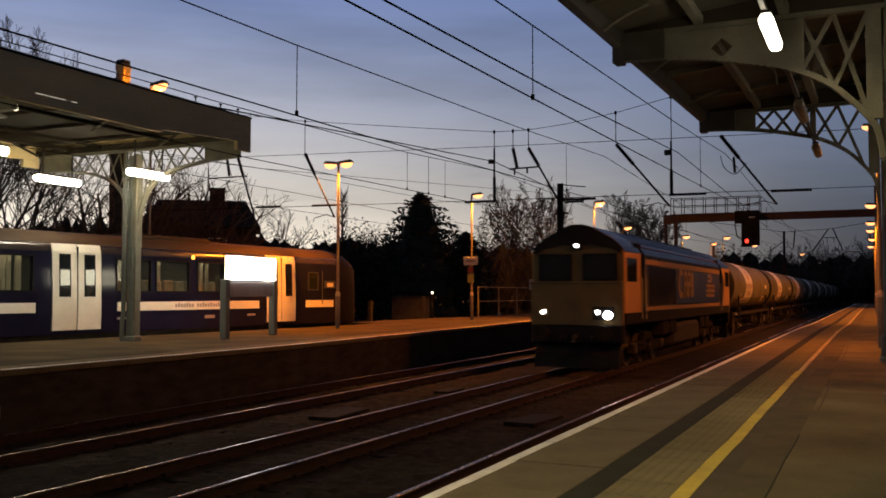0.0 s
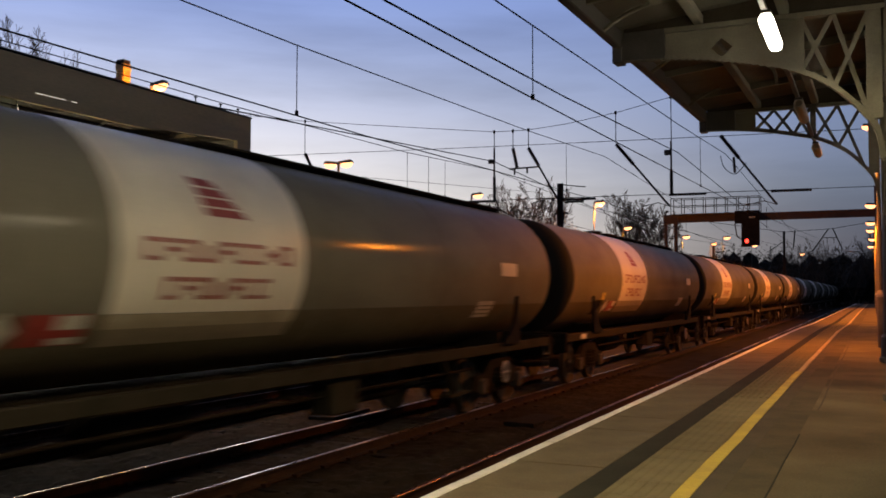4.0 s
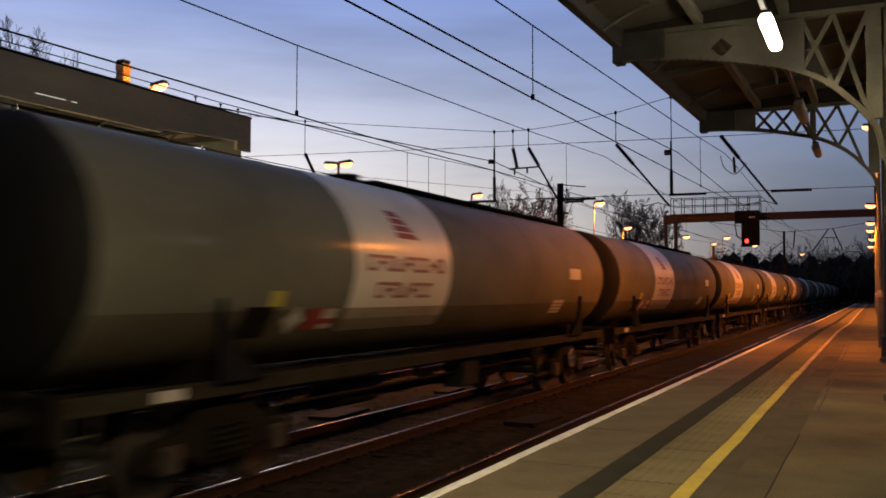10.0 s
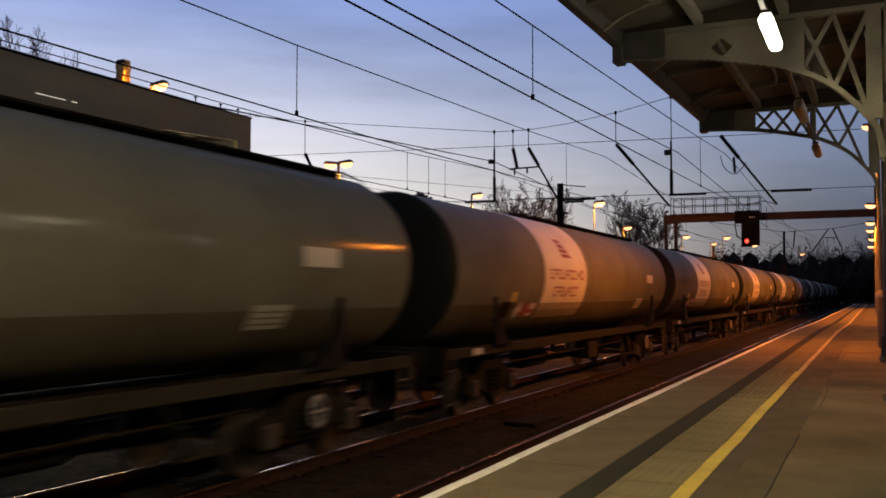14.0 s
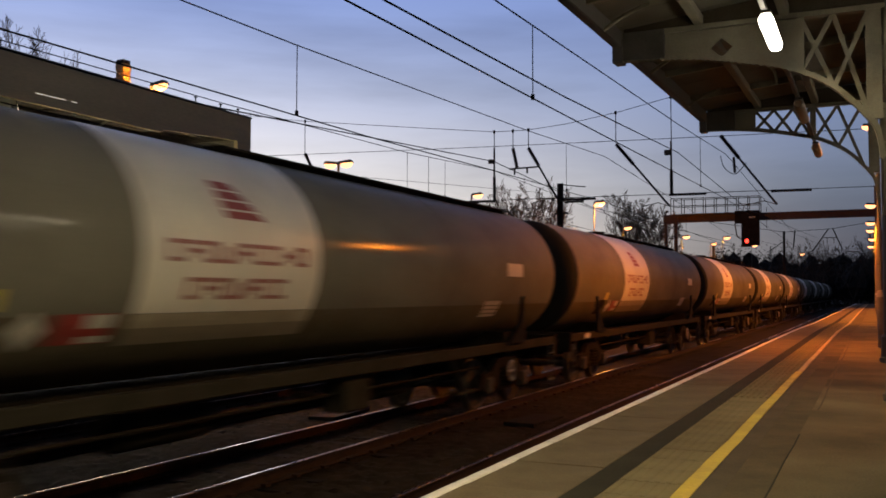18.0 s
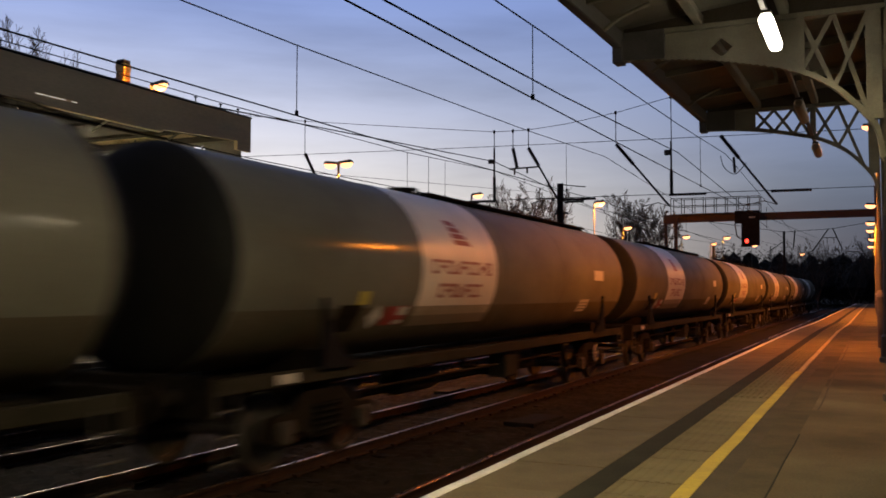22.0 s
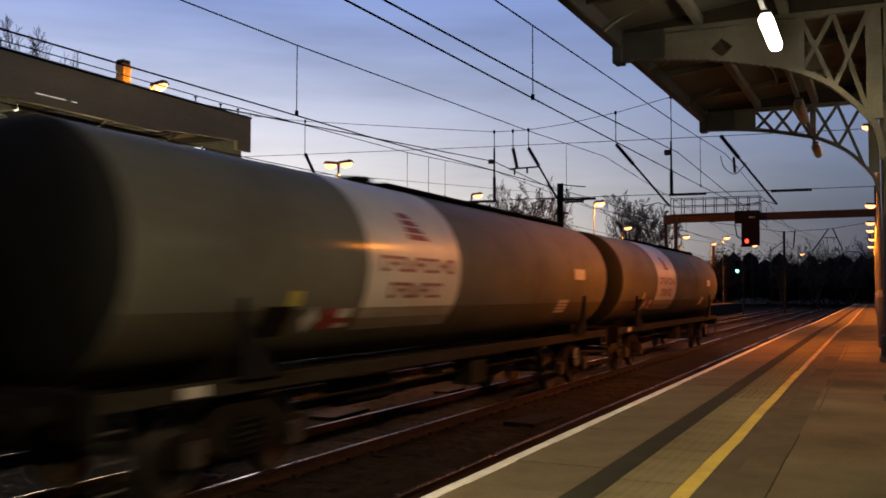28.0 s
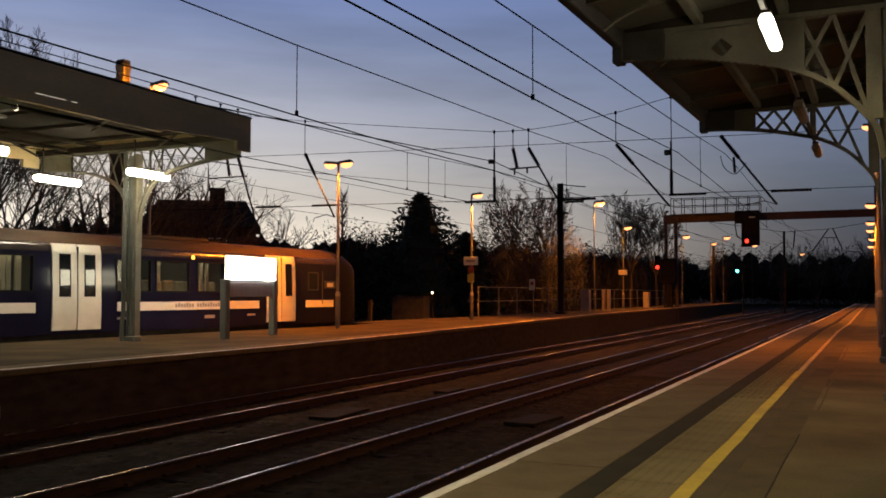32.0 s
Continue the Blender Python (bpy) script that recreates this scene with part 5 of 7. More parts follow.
            lg = Shape().box(lx0, lx1, a, a + 0.2, 2.0, 2.95).box(lx0, lx1, b - 0.16, b, 2.05, 2.88).box(lx0, lx1, a + 0.2, b - 0.16, 2.4, 2.56).box(lx0, lx1, a + 0.2, b - 0.16, 2.79, 2.95)
            part("logo_block", lg, LOCO_GOLD, o, "golden block shape of a logo", smooth=False)
        for k in range(5):
            a = 3.42 + k * 0.43
            nx0, nx1 = x0 + sx * 0.014, x1 + sx * 0.014
            nb = Shape().box(nx0, nx1, a, a + 0.34, 2.42, 2.52).box(nx0, nx1, a, a + 0.34, 2.02, 2.12).box(nx0, nx1, a + 0.24, a + 0.34, 2.12, 2.42).box(nx0, nx1, a, a + 0.24, 2.22, 2.31)
            part("number_bar", nb, LOCO_GOLD, o, "golden bar shape of a number", smooth=False)
        part("name_plate", box(x0 + sx * 0.014, x1 + sx * 0.014, 3.82, 4.40, 2.78, 2.94), LETTER, o, "pale name plate", smooth=False)
        part("name_plate", box(x0 + sx * 0.014, x1 + sx * 0.014, 3.82, 4.40, 2.60, 2.72), LETTER, o, "pale name plate", smooth=False)
        part("badge", Shape().lathe([(sx * (W + 0.016), 0.17), (sx * (W + 0.026), 0.165), (sx * (W + 0.028), 0.0)], 18, "x", (0, 4.64, 2.78)), BADGE, o, "round dull red badge")
        part("side_panel", box(x0 - 0.001, x1 - 0.003, -7.0, -3.0, 1.8, 2.95), LOCO_SIDE, o, "black side panel", smooth=False)
        lv = Shape()
        for k in range(16):
            z = 1.80 + k * 0.073
            lv.add([(sx * W, -2.7, z), (sx * (W + 0.007), -2.7, z + 0.02), (sx * W, -2.7, z + 0.055), (sx * W, 6.9, z), (sx * (W + 0.007), 6.9, z + 0.02), (sx * W, 6.9, z + 0.055)], [(0, 3, 4, 1), (1, 4, 5, 2), (0, 1, 2), (3, 5, 4)])
        part("louvres", lv, LOCO_SIDE, o, "blue louvred side grille", smooth=False)
        part("sole_bar", box(min(sx * 1.16, sx * 1.32), max(sx * 1.16, sx * 1.32), -9.9, 9.9, 1.28, 1.60, bev=0.015), BLACK, o, "black sole bar")
        for y in (-4.2, -2.9, 2.9, 4.1):
            part("frame_locker", box(min(sx * 0.9, sx * 1.25), max(sx * 0.9, sx * 1.25), y - 0.5, y + 0.5, 0.8, 1.27, bev=0.03), UNDER, o)
    part("underframe", box(-1.15, 1.15, -9.9, 9.9, 1.22, 1.62), BLACK, o, smooth=False)
    part("fuel_tank", box(-1.22, 1.22, -2.85, 2.35, 0.36, 1.15, bev=0.12), LOCO_TANK, o, "dusty fuel tank")
    part("air_tank", box(-1.2, 1.2, 2.45, 3.05, 0.48, 1.15, bev=0.08), UNDER, o)
    return o


LOCO = make_loco()
WAGON_ONE = make_wagon()
WAGONS = [WAGON_ONE]
for k in range(17):
    WAGONS.append(copy_thing(WAGON_ONE, pose(0, 0, 0)))


# ------------------------------------------------------------------ railcar in the bay
def make_railcar():
    """Two-car diesel railcar; side towards the platform at local x = 0, nose at local y = 0, body towards -y."""
    o = tagged(empty("railcar", (-18.71, 32.55, 0), -3.33), "dark blue railcar with white doors and a white waist band", "railcar")
    L = 42.0
    cs = [(0.0, 1.05), (0.02, 1.6), (0.006, 2.4), (-0.03, 3.25), (-0.17, 3.48), (-0.48, 3.72), (-0.9, 3.85), (-1.35, 3.88)]
    sec = cs + [(-2.7 - x, z) for x, z in reversed(cs[:-1])]

    def xat(z):
        return float(np.interp(z, [1.05, 1.6, 2.4, 3.25], [0.0, 0.02, 0.006, -0.03]))
    wins = [(-18.3, -15.4), (-12.6, -11.35), (-11.1, -9.75), (-9.35, -8.2)]
    doors = [(-14.8, -13.2), (-6.0, -4.4)]
    zw0, zw1 = 2.22, 3.10
    # shell of the side in panels that leave the window openings free
    holes = sorted(wins)
    sh = Shape()

    def panel(y0, y1, z0, z1):
        zs = [z0] + [z for z in (1.6, 2.4) if z0 < z < z1] + [z1]
        v = []
        for z in zs:
            for y in (y0, y1):
                v.append((xat(z), y, z))
            for y in (y0, y1):
                v.append((xat(z) - 0.06, y, z))
        f = []
        for i in range(len(zs) - 1):
            a, b = 4 * i, 4 * i + 4
            f += [(a, a + 1, b + 1, b), (a + 3, a + 2, b + 2, b + 3), (a, b, b + 2, a + 2), (a + 1, a + 3, b + 3, b + 1)]
        f += [(0, 2, 3, 1), (4 * len(zs) - 4, 4 * len(zs) - 3, 4 * len(zs) - 1, 4 * len(zs) - 2)]
        sh.add(v, f)
    panel(-L, -1.6, 1.05, zw0)
    panel(-L, -1.6, zw1, 3.25)
    y = -L
    for a, b in holes:
        panel(y, a, zw0, zw1)
        y = b
    panel(y, -1.6, zw0, zw1)
    part("body_side", sh, DMU_BLUE, o, "dark blue body side", smooth=False)
    part("far_side", box(-2.72, -2.62, -L, -1.0, 1.05, 3.3), DMU_BLUE, o, smooth=False)
    part("floor_pan", box(-2.65, -0.05, -L, -0.6, 1.0, 1.15), UNDER, o, smooth=False)
    part("skirt", box(-2.6, -0.06, -L, -0.6, 0.35, 1.045), UNDER, o, smooth=False)
    rf = [(-0.03, 3.25), (-0.17, 3.48), (-0.48, 3.72), (-0.9, 3.85), (-1.35, 3.88), (-1.8, 3.85), (-2.22, 3.72), (-2.5, 3.48), (-2.615, 3.25)]
    part("roof", Shape().prism(rf, -L, -1.55), DMU_ROOF, o, "dusty roof lit orange by the platform lamps")
    curve = [((1 - q) ** 2 * -0.03 + 2 * q * (1 - q) * -0.045 + q * q * -0.17, (1 - q) ** 2 * 3.25 + 2 * q * (1 - q) * 3.40 + q * q * 3.48) for q in (k / 8 for k in range(9))]
    part("cantrail", Shape().prism([(x + 0.007, z + 0.003) for x, z in curve] + [(-0.18, 3.475), (-0.05, 3.25)], -L, -1.6), DMU_RAIL, o, "glossy rounded cantrail")
    for a, b in ((-20, -17), (-11.5, -8.0)):
        part("roof_pod", box(-2.0, -0.72, a, b, 3.70, 3.95, bev=0.08), DMU_ROOF, o)
    # rounded nose
    v, rings = [], 7
    for k in range(rings):
        t = k / (rings - 1)
        y = -1.6 + 1.6 * math.sin(t * math.pi / 2)
        shrink = 1 - 0.30 * (1 - math.cos(t * math.pi / 2))
        for x, z in sec:
            zz = 1.05 + (z - 1.05) * (1 - 0.16 * (1 - math.cos(t * math.pi / 2)))
            v.append((-1.35 + (x + 1.35) * shrink, y, zz))
    n = len(sec)
    f = [(k * n + i, k * n + (i + 1) % n, (k + 1) * n + (i + 1) % n, (k + 1) * n + i) for k in range(rings - 1) for i in range(n)]
    f.append(tuple((rings - 1) * n + i for i in range(n)))
    part("nose", Shape().add(v, f), DMU_NOSE, o, "rounded dark cab front")
    # windows
    for a, b in wins:
        w = part("window", box(-0.055, -0.045, a, b, zw0, zw1), GLASS, o, "glossy saloon window", smooth=False)
        w.visible_shadow = False
        fr = Shape()
        for y0, y1, z0, z1 in ((a - 0.05, a, zw0 - 0.05, zw1 + 0.05), (b, b + 0.05, zw0 - 0.05, zw1 + 0.05), (a, b, zw0 - 0.05, zw0), (a, b, zw1, zw1 + 0.05)):
            fr.box(-0.07, 0.022, y0, y1, z0, z1)
        part("window_frame", fr, BLACK, w, smooth=False)
    cw = part("cab_window", box(-0.03, 0.012, -3.55, -3.0, 2.30, 2.90), GLASS_DARK, o, "small cab side window", smooth=False)
    part("frame", Shape().box(-0.02, 0.022, -3.59, -3.55, 2.26, 2.94).box(-0.02, 0.022, -3.0, -2.96, 2.26, 2.94).box(-0.02, 0.022, -3.55, -3.0, 2.26, 2.30).box(-0.02, 0.022, -3.55, -3.0, 2.90, 2.94), DMU_TRIM, cw, smooth=False)
    part("hand_rail", Shape().tube([(0.05, -2.75, 1.75), (0.05, -2.75, 3.0)], 0.015, 6), DMU_TRIM, o)
    for a, b in ((-L, -15.3), (-12.6, -6.4), (-3.75, -2.0)):
        part("waist_band", box(0.02, 0.032, a, b, 1.64, 1.90), DMU_WHITE, o, "white waist band", smooth=False)
    lt = Shape()
    for k in range(17):
        if k != 7:
            lt.box(0.032, 0.035, -10.35 + k * 0.118, -10.35 + k * 0.118 + 0.085, 1.72, 1.83 + 0.03 * (k % 3 == 1))
    part("lettering", lt, LETTER, o, "faded bars of lettering", smooth=False)
    part("emblem", box(0.02, 0.03, -9.05, -8.6, 1.36, 1.46), LETTER, o, smooth=False)
    for a, b in ((-12.6, -12.2), (-7.0, -6.6)):
        part("number_bar", box(0.02, 0.028, a, b, 1.40, 1.47), LETTER, o, smooth=False)
    for a, b in doors:
        m = (a + b) / 2
        for y0, y1 in ((a, m - 0.02), (m + 0.02, b)):
            d = Shape()
            zs = [1.16, 1.6, 2.4, 3.25, 3.47]
            v = []
            for z in zs:
                x = xat(min(z, 3.25)) - (0.06 if z > 3.3 else 0)
                for xx in (x + 0.012, x + 0.045):
                    for y in (y0, y1):
                        v.append((xx, y, z))
            f = [(0, 1, 3, 2)]
            for i in range(len(zs) - 1):
                q, r = 4 * i, 4 * i + 4
                f += [(q + 2, q + 3, r + 3, r + 2), (q, q + 2, r + 2, r), (q + 3, q + 1, r + 1, r + 3)]
            f.append((16, 18, 19, 17))
            leaf = part("door_leaf", d.add(v, f), DMU_WHITE, o, "white sliding door leaf", smooth=False)
            c = (y0 + y1) / 2
            for nm, e0, e1, off, mat, lab in (("door_window", 0.19, 0.0, 0.049, BLACK, "black window rubber"), ("pane", 0.155, 0.04, 0.052, GLASS_DARK, "dark door pane")):
                zz = [2.05 + e1, 2.4, 2.8, 3.2 - e1]
                pv = [(xat(z) + off - 0.02 * q, y, z) for z in zz for q in (0, 1) for y in (c - e0, c + e0)]
                pf = [(0, 1, 3, 2), (12, 14, 15, 13)]
                for i in range(3):
                    q, r = 4 * i, 4 * i + 4
                    pf += [(q, q + 1, r + 1, r), (q, r, r + 2, q + 2), (q + 1, q + 3, r + 3, r + 1), (q + 2, r + 2, r + 3, q + 3)]
                part(nm, Shape().add(pv, pf), mat, leaf, lab, smooth=False)
        part("door_gap", box(0.0, 0.03, m - 0.02, m + 0.02, 1.1, 3.4), BLACK, o, smooth=False)
    part("door_lamp", Shape().lathe([(0.0, 0.06), (0.03, 0.055), (0.045, 0.0)], 12, "x", (-0.035, -9.55, 3.27)), LIT_AMBER, o, "amber door lamp")
    sg = part("side_sign", box(-0.02, 0.03, -2.55, -1.85, 2.34, 2.62, bev=0.01), DMU_TRIM, o, "small cream side sign")
    part("bars", box(0.03, 0.034, -2.42, -2.02, 2.40, 2.55), SIGNFACE, sg, smooth=False)
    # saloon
    part("saloon_wall", box(-2.6, -2.56, -L + 0.1, -1.7, 1.2, 3.4), SALOON_FAR, o, "far saloon side coloured dim", smooth=False)
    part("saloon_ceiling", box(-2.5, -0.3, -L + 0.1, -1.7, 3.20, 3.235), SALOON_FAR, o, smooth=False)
    # Unseen strip added above the glass to light the screens' near faces.
    part("saloon_light", box(-0.20, -0.12, -L + 0.3, -2.0, 3.17, 3.195), LIT_SALOON, o, "unseen strip light added to light the screens", smooth=False)
    part("saloon_light", box(-1.5, -1.3, -L + 0.3, -2.0, 3.17, 3.195), LIT_SALOON, o, "lit saloon strip light", smooth=False)
    sb = Shape().box(-0.58, -0.12, -0.06, 0.06, 1.2, 2.52, bev=0.05).box(-1.05, -0.6, -0.06, 0.06, 1.2, 2.52, bev=0.05).mesh("seat_back", SEAT, False)
    for y in (-18.0, -17.1, -16.2, -9.2, -8.45):
        part("seat_back", sb, None, o, at=(0, y, 0))
    for y in (-17.9, -17.4, -16.6, -15.9, -12.35, -11.6, -11.0, -10.4, -9.8, -9.1):
        part("seat_back", sb, None, o, at=(-1.2, y, 0))
    for a, b, z0, z1 in ((-16.98, -16.76, 1.2, 3.15), (-16.12, -15.96, 1.2, 3.15), (-15.92, -15.80, 1.2, 3.15), (-15.68, -15.50, 1.2, 3.15), (-12.58, -12.2, 1.2, 3.15), (-11.05, -10.66, 2.4, 3.15), (-8.97, -8.82, 1.2, 3.15), (-8.70, -8.56, 2.2, 3.15)):
        part("draught_screen", box(-0.34, -0.28, a, b, z0, z1, bev=0.015), INTERIOR, o, "cream saloon screen", smooth=False)
    row = Shape().box(-0.26, -0.14, 0.01, 0.43, 1.2, 2.55, bev=0.05).mesh("seat_back", SEAT, False)
    for k in range(6):
        part("seat_back", row, None, o, at=(0, -12.55 + k * 0.47, -0.03 * (k % 2)))
    part("end_wall", box(-2.6, -0.06, -1.72, -1.66, 1.15, 3.4), BLACK, o, smooth=False)
    for y in (-3.4, -12.4 - 4):
        make_bogie_static(o, y)
    return o


def make_bogie_static(parent, y):
    b = new("bogie")
    b.parent, b.location = parent, (-1.35, y, 0)
    for d in (-1, 1):
        part("side_frame", Shape().prism([(-1.7, 0.4), (-1.5, 0.65), (1.5, 0.65), (1.7, 0.4), (1.2, 0.3), (-1.2, 0.3)], d * 1.0 - 0.06, d * 1.0 + 0.06, "x"), UNDER, b, smooth=False)
    wm = wheelset_mesh(0.42).mesh("wheelset", WHEEL)
    for p in (-1.3, 1.3):
        part("wheelset", wm, None, b, at=(0, p, 0.42))


make_railcar()


# ------------------------------------------------------------------ overhead line
def wire(s, pts, r=0.009):
    s.tube(pts, r, 5)


def sag(a, b, drop, n=10):
    return [tuple(a[i] + (b[i] - a[i]) * k / n - (drop * 4 * (k / n) * (1 - k / n) if i == 2 else 0) for i in range(3)) for k in range(n + 1)]


def insulator(parent, a, b, r=0.055, name="insulator"):
    """A string of ribbed discs from a to b."""
    a, b = Vector(a), Vector(b)
    n = 13
    pts, rad = [], []
    for k in range(2 * n + 1):
        pts.append(a.lerp(b, k / (2 * n)))
        rad.append(r if k % 2 else r * 0.55)
    rad[0] = rad[-1] = 0.02
    return part(name, Shape().tube(pts, rad, 8), PORCELAIN, parent, "dark ribbed insulator")


HS = 28.0   # the head span stands here


def make_overhead():
    o = tagged(empty("head_span"), "overhead head span of steel wires with insulators and steep arms", "overhead line")
    s = Shape()
    wire(s, [(-27.5, HS, 10.2), (-23, HS, 9.1), (-18.46, HS, 8.35), (-13.69, HS, 7.74), (-11.12, HS, 7.42), (-9.95, HS, 7.40), (-8.72, HS, 7.49), (-7.09, HS, 7.72), (-5.39, HS, 8.06), (-2, HS, 8.8), (5.0, HS, 10.4)], 0.010)
    part("span_wire", s, WIRE, o, "sagging span wire")
    s = Shape()
    wire(s, sag((-27.5, HS, 7.45), (5.0, HS, 6.60), 0.08, 14), 0.010)
    part("cross_wire", s, WIRE, o, "level cross wire")
    s = Shape()
    wire(s, sag((-27.5, HS, 5.42), (5.0, HS, 5.06), 0.06, 14), 0.010)
    part("cross_wire", s, WIRE, o, "level cross wire")
    for x, z1, z0 in ((-18.46, 8.35, 7.18), (-11.13, 7.42, 6.9), (-10.48, 7.40, 6.85), (-9.95, 7.40, 6.82), (-7.10, 7.72, 6.79), (-5.41, 8.06, 6.72)):
        drops = Shape().tube([(x, HS, z0), (x, HS, z1)], 0.014, 5)
        drops.lathe([(z1 - 0.06, 0.0), (z1 - 0.05, 0.04), (z1 + 0.05, 0.04), (z1 + 0.06, 0)], 8, "z", (x, HS, 0))
        part("dropper", drops, WIRE, o)
    for a, b in (((-21.45, 7.31), (-20.65, 5.01)), ((-18.45, 7.18), (-17.2, 4.83)), ((-9.95, 6.82), (-8.93, 5.03)), ((-7.1, 6.75), (-5.48, 4.76)), ((-3.98, 6.79), (-2.44, 4.69))):
        A, B = Vector((a[0], HS, a[1])), Vector((b[0], HS, b[1]))
        m = A.lerp(B, 0.34)
        insulator(o, A, m, 0.07)
        part("registration_arm", Shape().tube([m, B], 0.032, 8), BLACK, o, "steep steel registration arm")
        part("steady", Shape().tube([B, B + Vector((-0.35, 0.05, 0.12)), B + Vector((-0.9, 0.1, 0.02)), B + Vector((-0.95, 0.1, -0.12))], 0.014, 6), MAST, o)
    insulator(o, (-10.48, HS, 6.85), (-10.34, HS, 6.2), 0.07)
    insulator(o, (-21.95, HS, 7.35), (-21.8, HS, 6.55), 0.07)
    part("arm_tie", Shape().tube([(-10.60, HS, 6.17), (-9.60, HS, 6.19)], 0.028, 6).box(-10.45, -10.40, HS - 0.02, HS + 0.02, 5.98, 6.17).box(-10.02, -9.97, HS - 0.02, HS + 0.02, 6.0, 6.17), MAST, o, smooth=False)
    part("arm_tie", Shape().tube([(-22.8, HS, 6.5), (-21.0, HS, 6.5)], 0.028, 6).tube([(-22.8, HS, 6.9), (-22.8, HS, 5.6)], 0.02, 6), MAST, o)
    for x, z in ((-20.03, 5.32), (-17.6, 5.28), (-11.63, 5.16), (-8.3, 5.10), (-4.95, 5.10), (-2.05, 5.08)):
        insulator(o, (x - 0.55, HS, z), (x + 0.55, HS, z - 0.01), 0.05, "cut_in_insulator")
    for x, z0, z1 in ((-11.13, 5.17, 6.9), (-5.42, 5.1, 6.72)):
        part("hanger_rod", Shape().tube([(x, HS, z0 + 0.75), (x, HS, z1)], 0.03, 6), MAST, o)
        insulator(o, (x, HS, z0), (x, HS, z0 + 0.78), 0.065)
        part("clamp", box(x - 0.2, x + 0.02, HS - 0.06, HS + 0.06, 6.38 if x < -10 else 6.3, 6.52 if x < -10 else 6.46, bev=0.02), MAST, o)
    for x in (-27.5, 5.0):
        part("mast", Shape().box(x - 0.13, x + 0.13, HS - 0.13, HS + 0.13, -0.4, 10.8), MAST, o, "steel span mast", smooth=False)
    # lines over the tracks
    runs = [
        ("contact_wire", [(-3.83, -8, 4.55), (-3.83, 6.28, 4.50), (-3.83, 15.1, 4.65), (-3.83, HS, 4.90), (-3.95, 55, 4.85), (-3.9, 110, 4.9)], 0.010),
        ("catenary_wire", [(-3.83, -8, 5.75), (-3.83, 9.65, 5.46), (-3.83, 15.5, 5.68), (-3.83, 20.6, 5.87), (-3.83, HS, 6.22), (-3.95, 55, 5.5), (-3.9, 85, 6.3), (-3.9, 110, 6.0)], 0.010),
        ("feeder_wire", [(-4.55, -8, 5.0), (-4.6, 8.46, 5.21), (-4.6, 14.8, 5.41), (-5.2, HS, 6.35), (-4.6, 40, 5.6), (-4.2, 85, 6.9)], 0.013),
        ("contact_wire", [(-7.45, -8, 4.75), (-7.45, 6.1, 4.63), (-7.45, 13.3, 4.70), (-7.45, 18.6, 4.81), (-7.45, HS, 4.95), (-7.5, 55, 4.9), (-7.45, 110, 4.9)], 0.011),
        ("catenary_wire", [(-7.45, -8, 6.2), (-7.45, 8.61, 5.64), (-7.45, 11.1, 5.70), (-7.45, 21, 6.05), (-7.45, HS, 6.38), (-7.5, 55, 5.6), (-7.5, 85, 6.4), (-7.45, 110, 6.0)], 0.010),
        ("feeder_wire", [(-11.15, -8, 5.6), (-11.15, 13.3, 5.60), (-11.15, 16.6, 5.79), (-11.15, HS, 6.45), (-11.3, 40, 6.0), (-11.2, 85, 6.6)], 0.015),
        ("contact_wire", [(-11.15, -8, 4.9), (-11.15, 14.9, 4.81), (-11.15, 22.8, 4.9), (-11.15, HS, 4.98), (-11.3, 55, 4.9), (-11.2, 110, 4.9)], 0.010),
        ("catenary_wire", [(-11.15, -8, 5.95), (-11.15, 9.1, 5.72), (-11.15, 14.2, 5.75), (-11.15, 21.8, 5.88), (-11.15, HS, 6.15), (-11.3, 55, 5.6), (-11.2, 85, 6.4)], 0.010),
        ("catenary_wire", [(-19.0, 6, 5.9), (-19.0, 24.4, 6.38), (-19.0, HS, 6.5), (-19, 39.5, 6.62), (-19.2, 54, 7.3)], 0.010),
        ("contact_wire", [(-19.0, 6, 5.7), (-19.0, 24.4, 5.80), (-19.0, HS, 5.8), (-19, 40, 5.72), (-19.2, 54, 5.8)], 0.010),
        ("feeder_wire", [(-20.4, 10, 6.0), (-20.4, HS, 6.75), (-18.6, 54.2, 8.4)], 0.010),
        ("catenary_wire", [(-22.6, 8, 5.4), (-22.6, HS, 5.75), (-22, 54, 5.6), (-21, 90, 6.2)], 0.010),
    ]
    lines = tagged(empty("overhead_wires"), "dark contact and catenary wires over the tracks", "overhead wire")
    for nm, pts, r in runs:
        s = Shape()
        wire(s, pts, r)
        part(nm, s, WIRE, lines)
    for x, y, z0, z1 in ((-7.45, 11.08, 4.70, 5.71), (-3.83, 10.95, 4.58, 5.50), (-11.15, 21.8, 4.9, 5.90), (-11.15, 23.1, 4.9, 5.95), (-11.15, 24.2, 4.92, 5.98), (-3.83, 23.5, 4.8, 6.0), (-7.45, 24.0, 4.9, 6.15), (-3.9, 40, 4.87, 5.7), (-7.5, 42, 4.92, 5.75), (-11.3, 44, 4.9, 5.7)):
        d = Shape().tube([(x, y, z0), (x, y, z1)], 0.007, 5)
        d.box(x - 0.018, x + 0.018, y - 0.02, y + 0.02, z0 - 0.02, z0 + 0.05)
        part("dropper", d, WIRE, lines)
    # looped jumper
    part("jumper", Shape().tube(arc_pts([(-3.9, 27.4, 6.1), (-3.8, 27.4, 5.75), (-3.5, 27.4, 5.55), (-3.2, 27.4, 5.85)], 12), 0.012, 5), WIRE, lines)
    insulator(lines, (-3.55, 27.5, 6.05), (-3.52, 27.5, 5.6), 0.05)


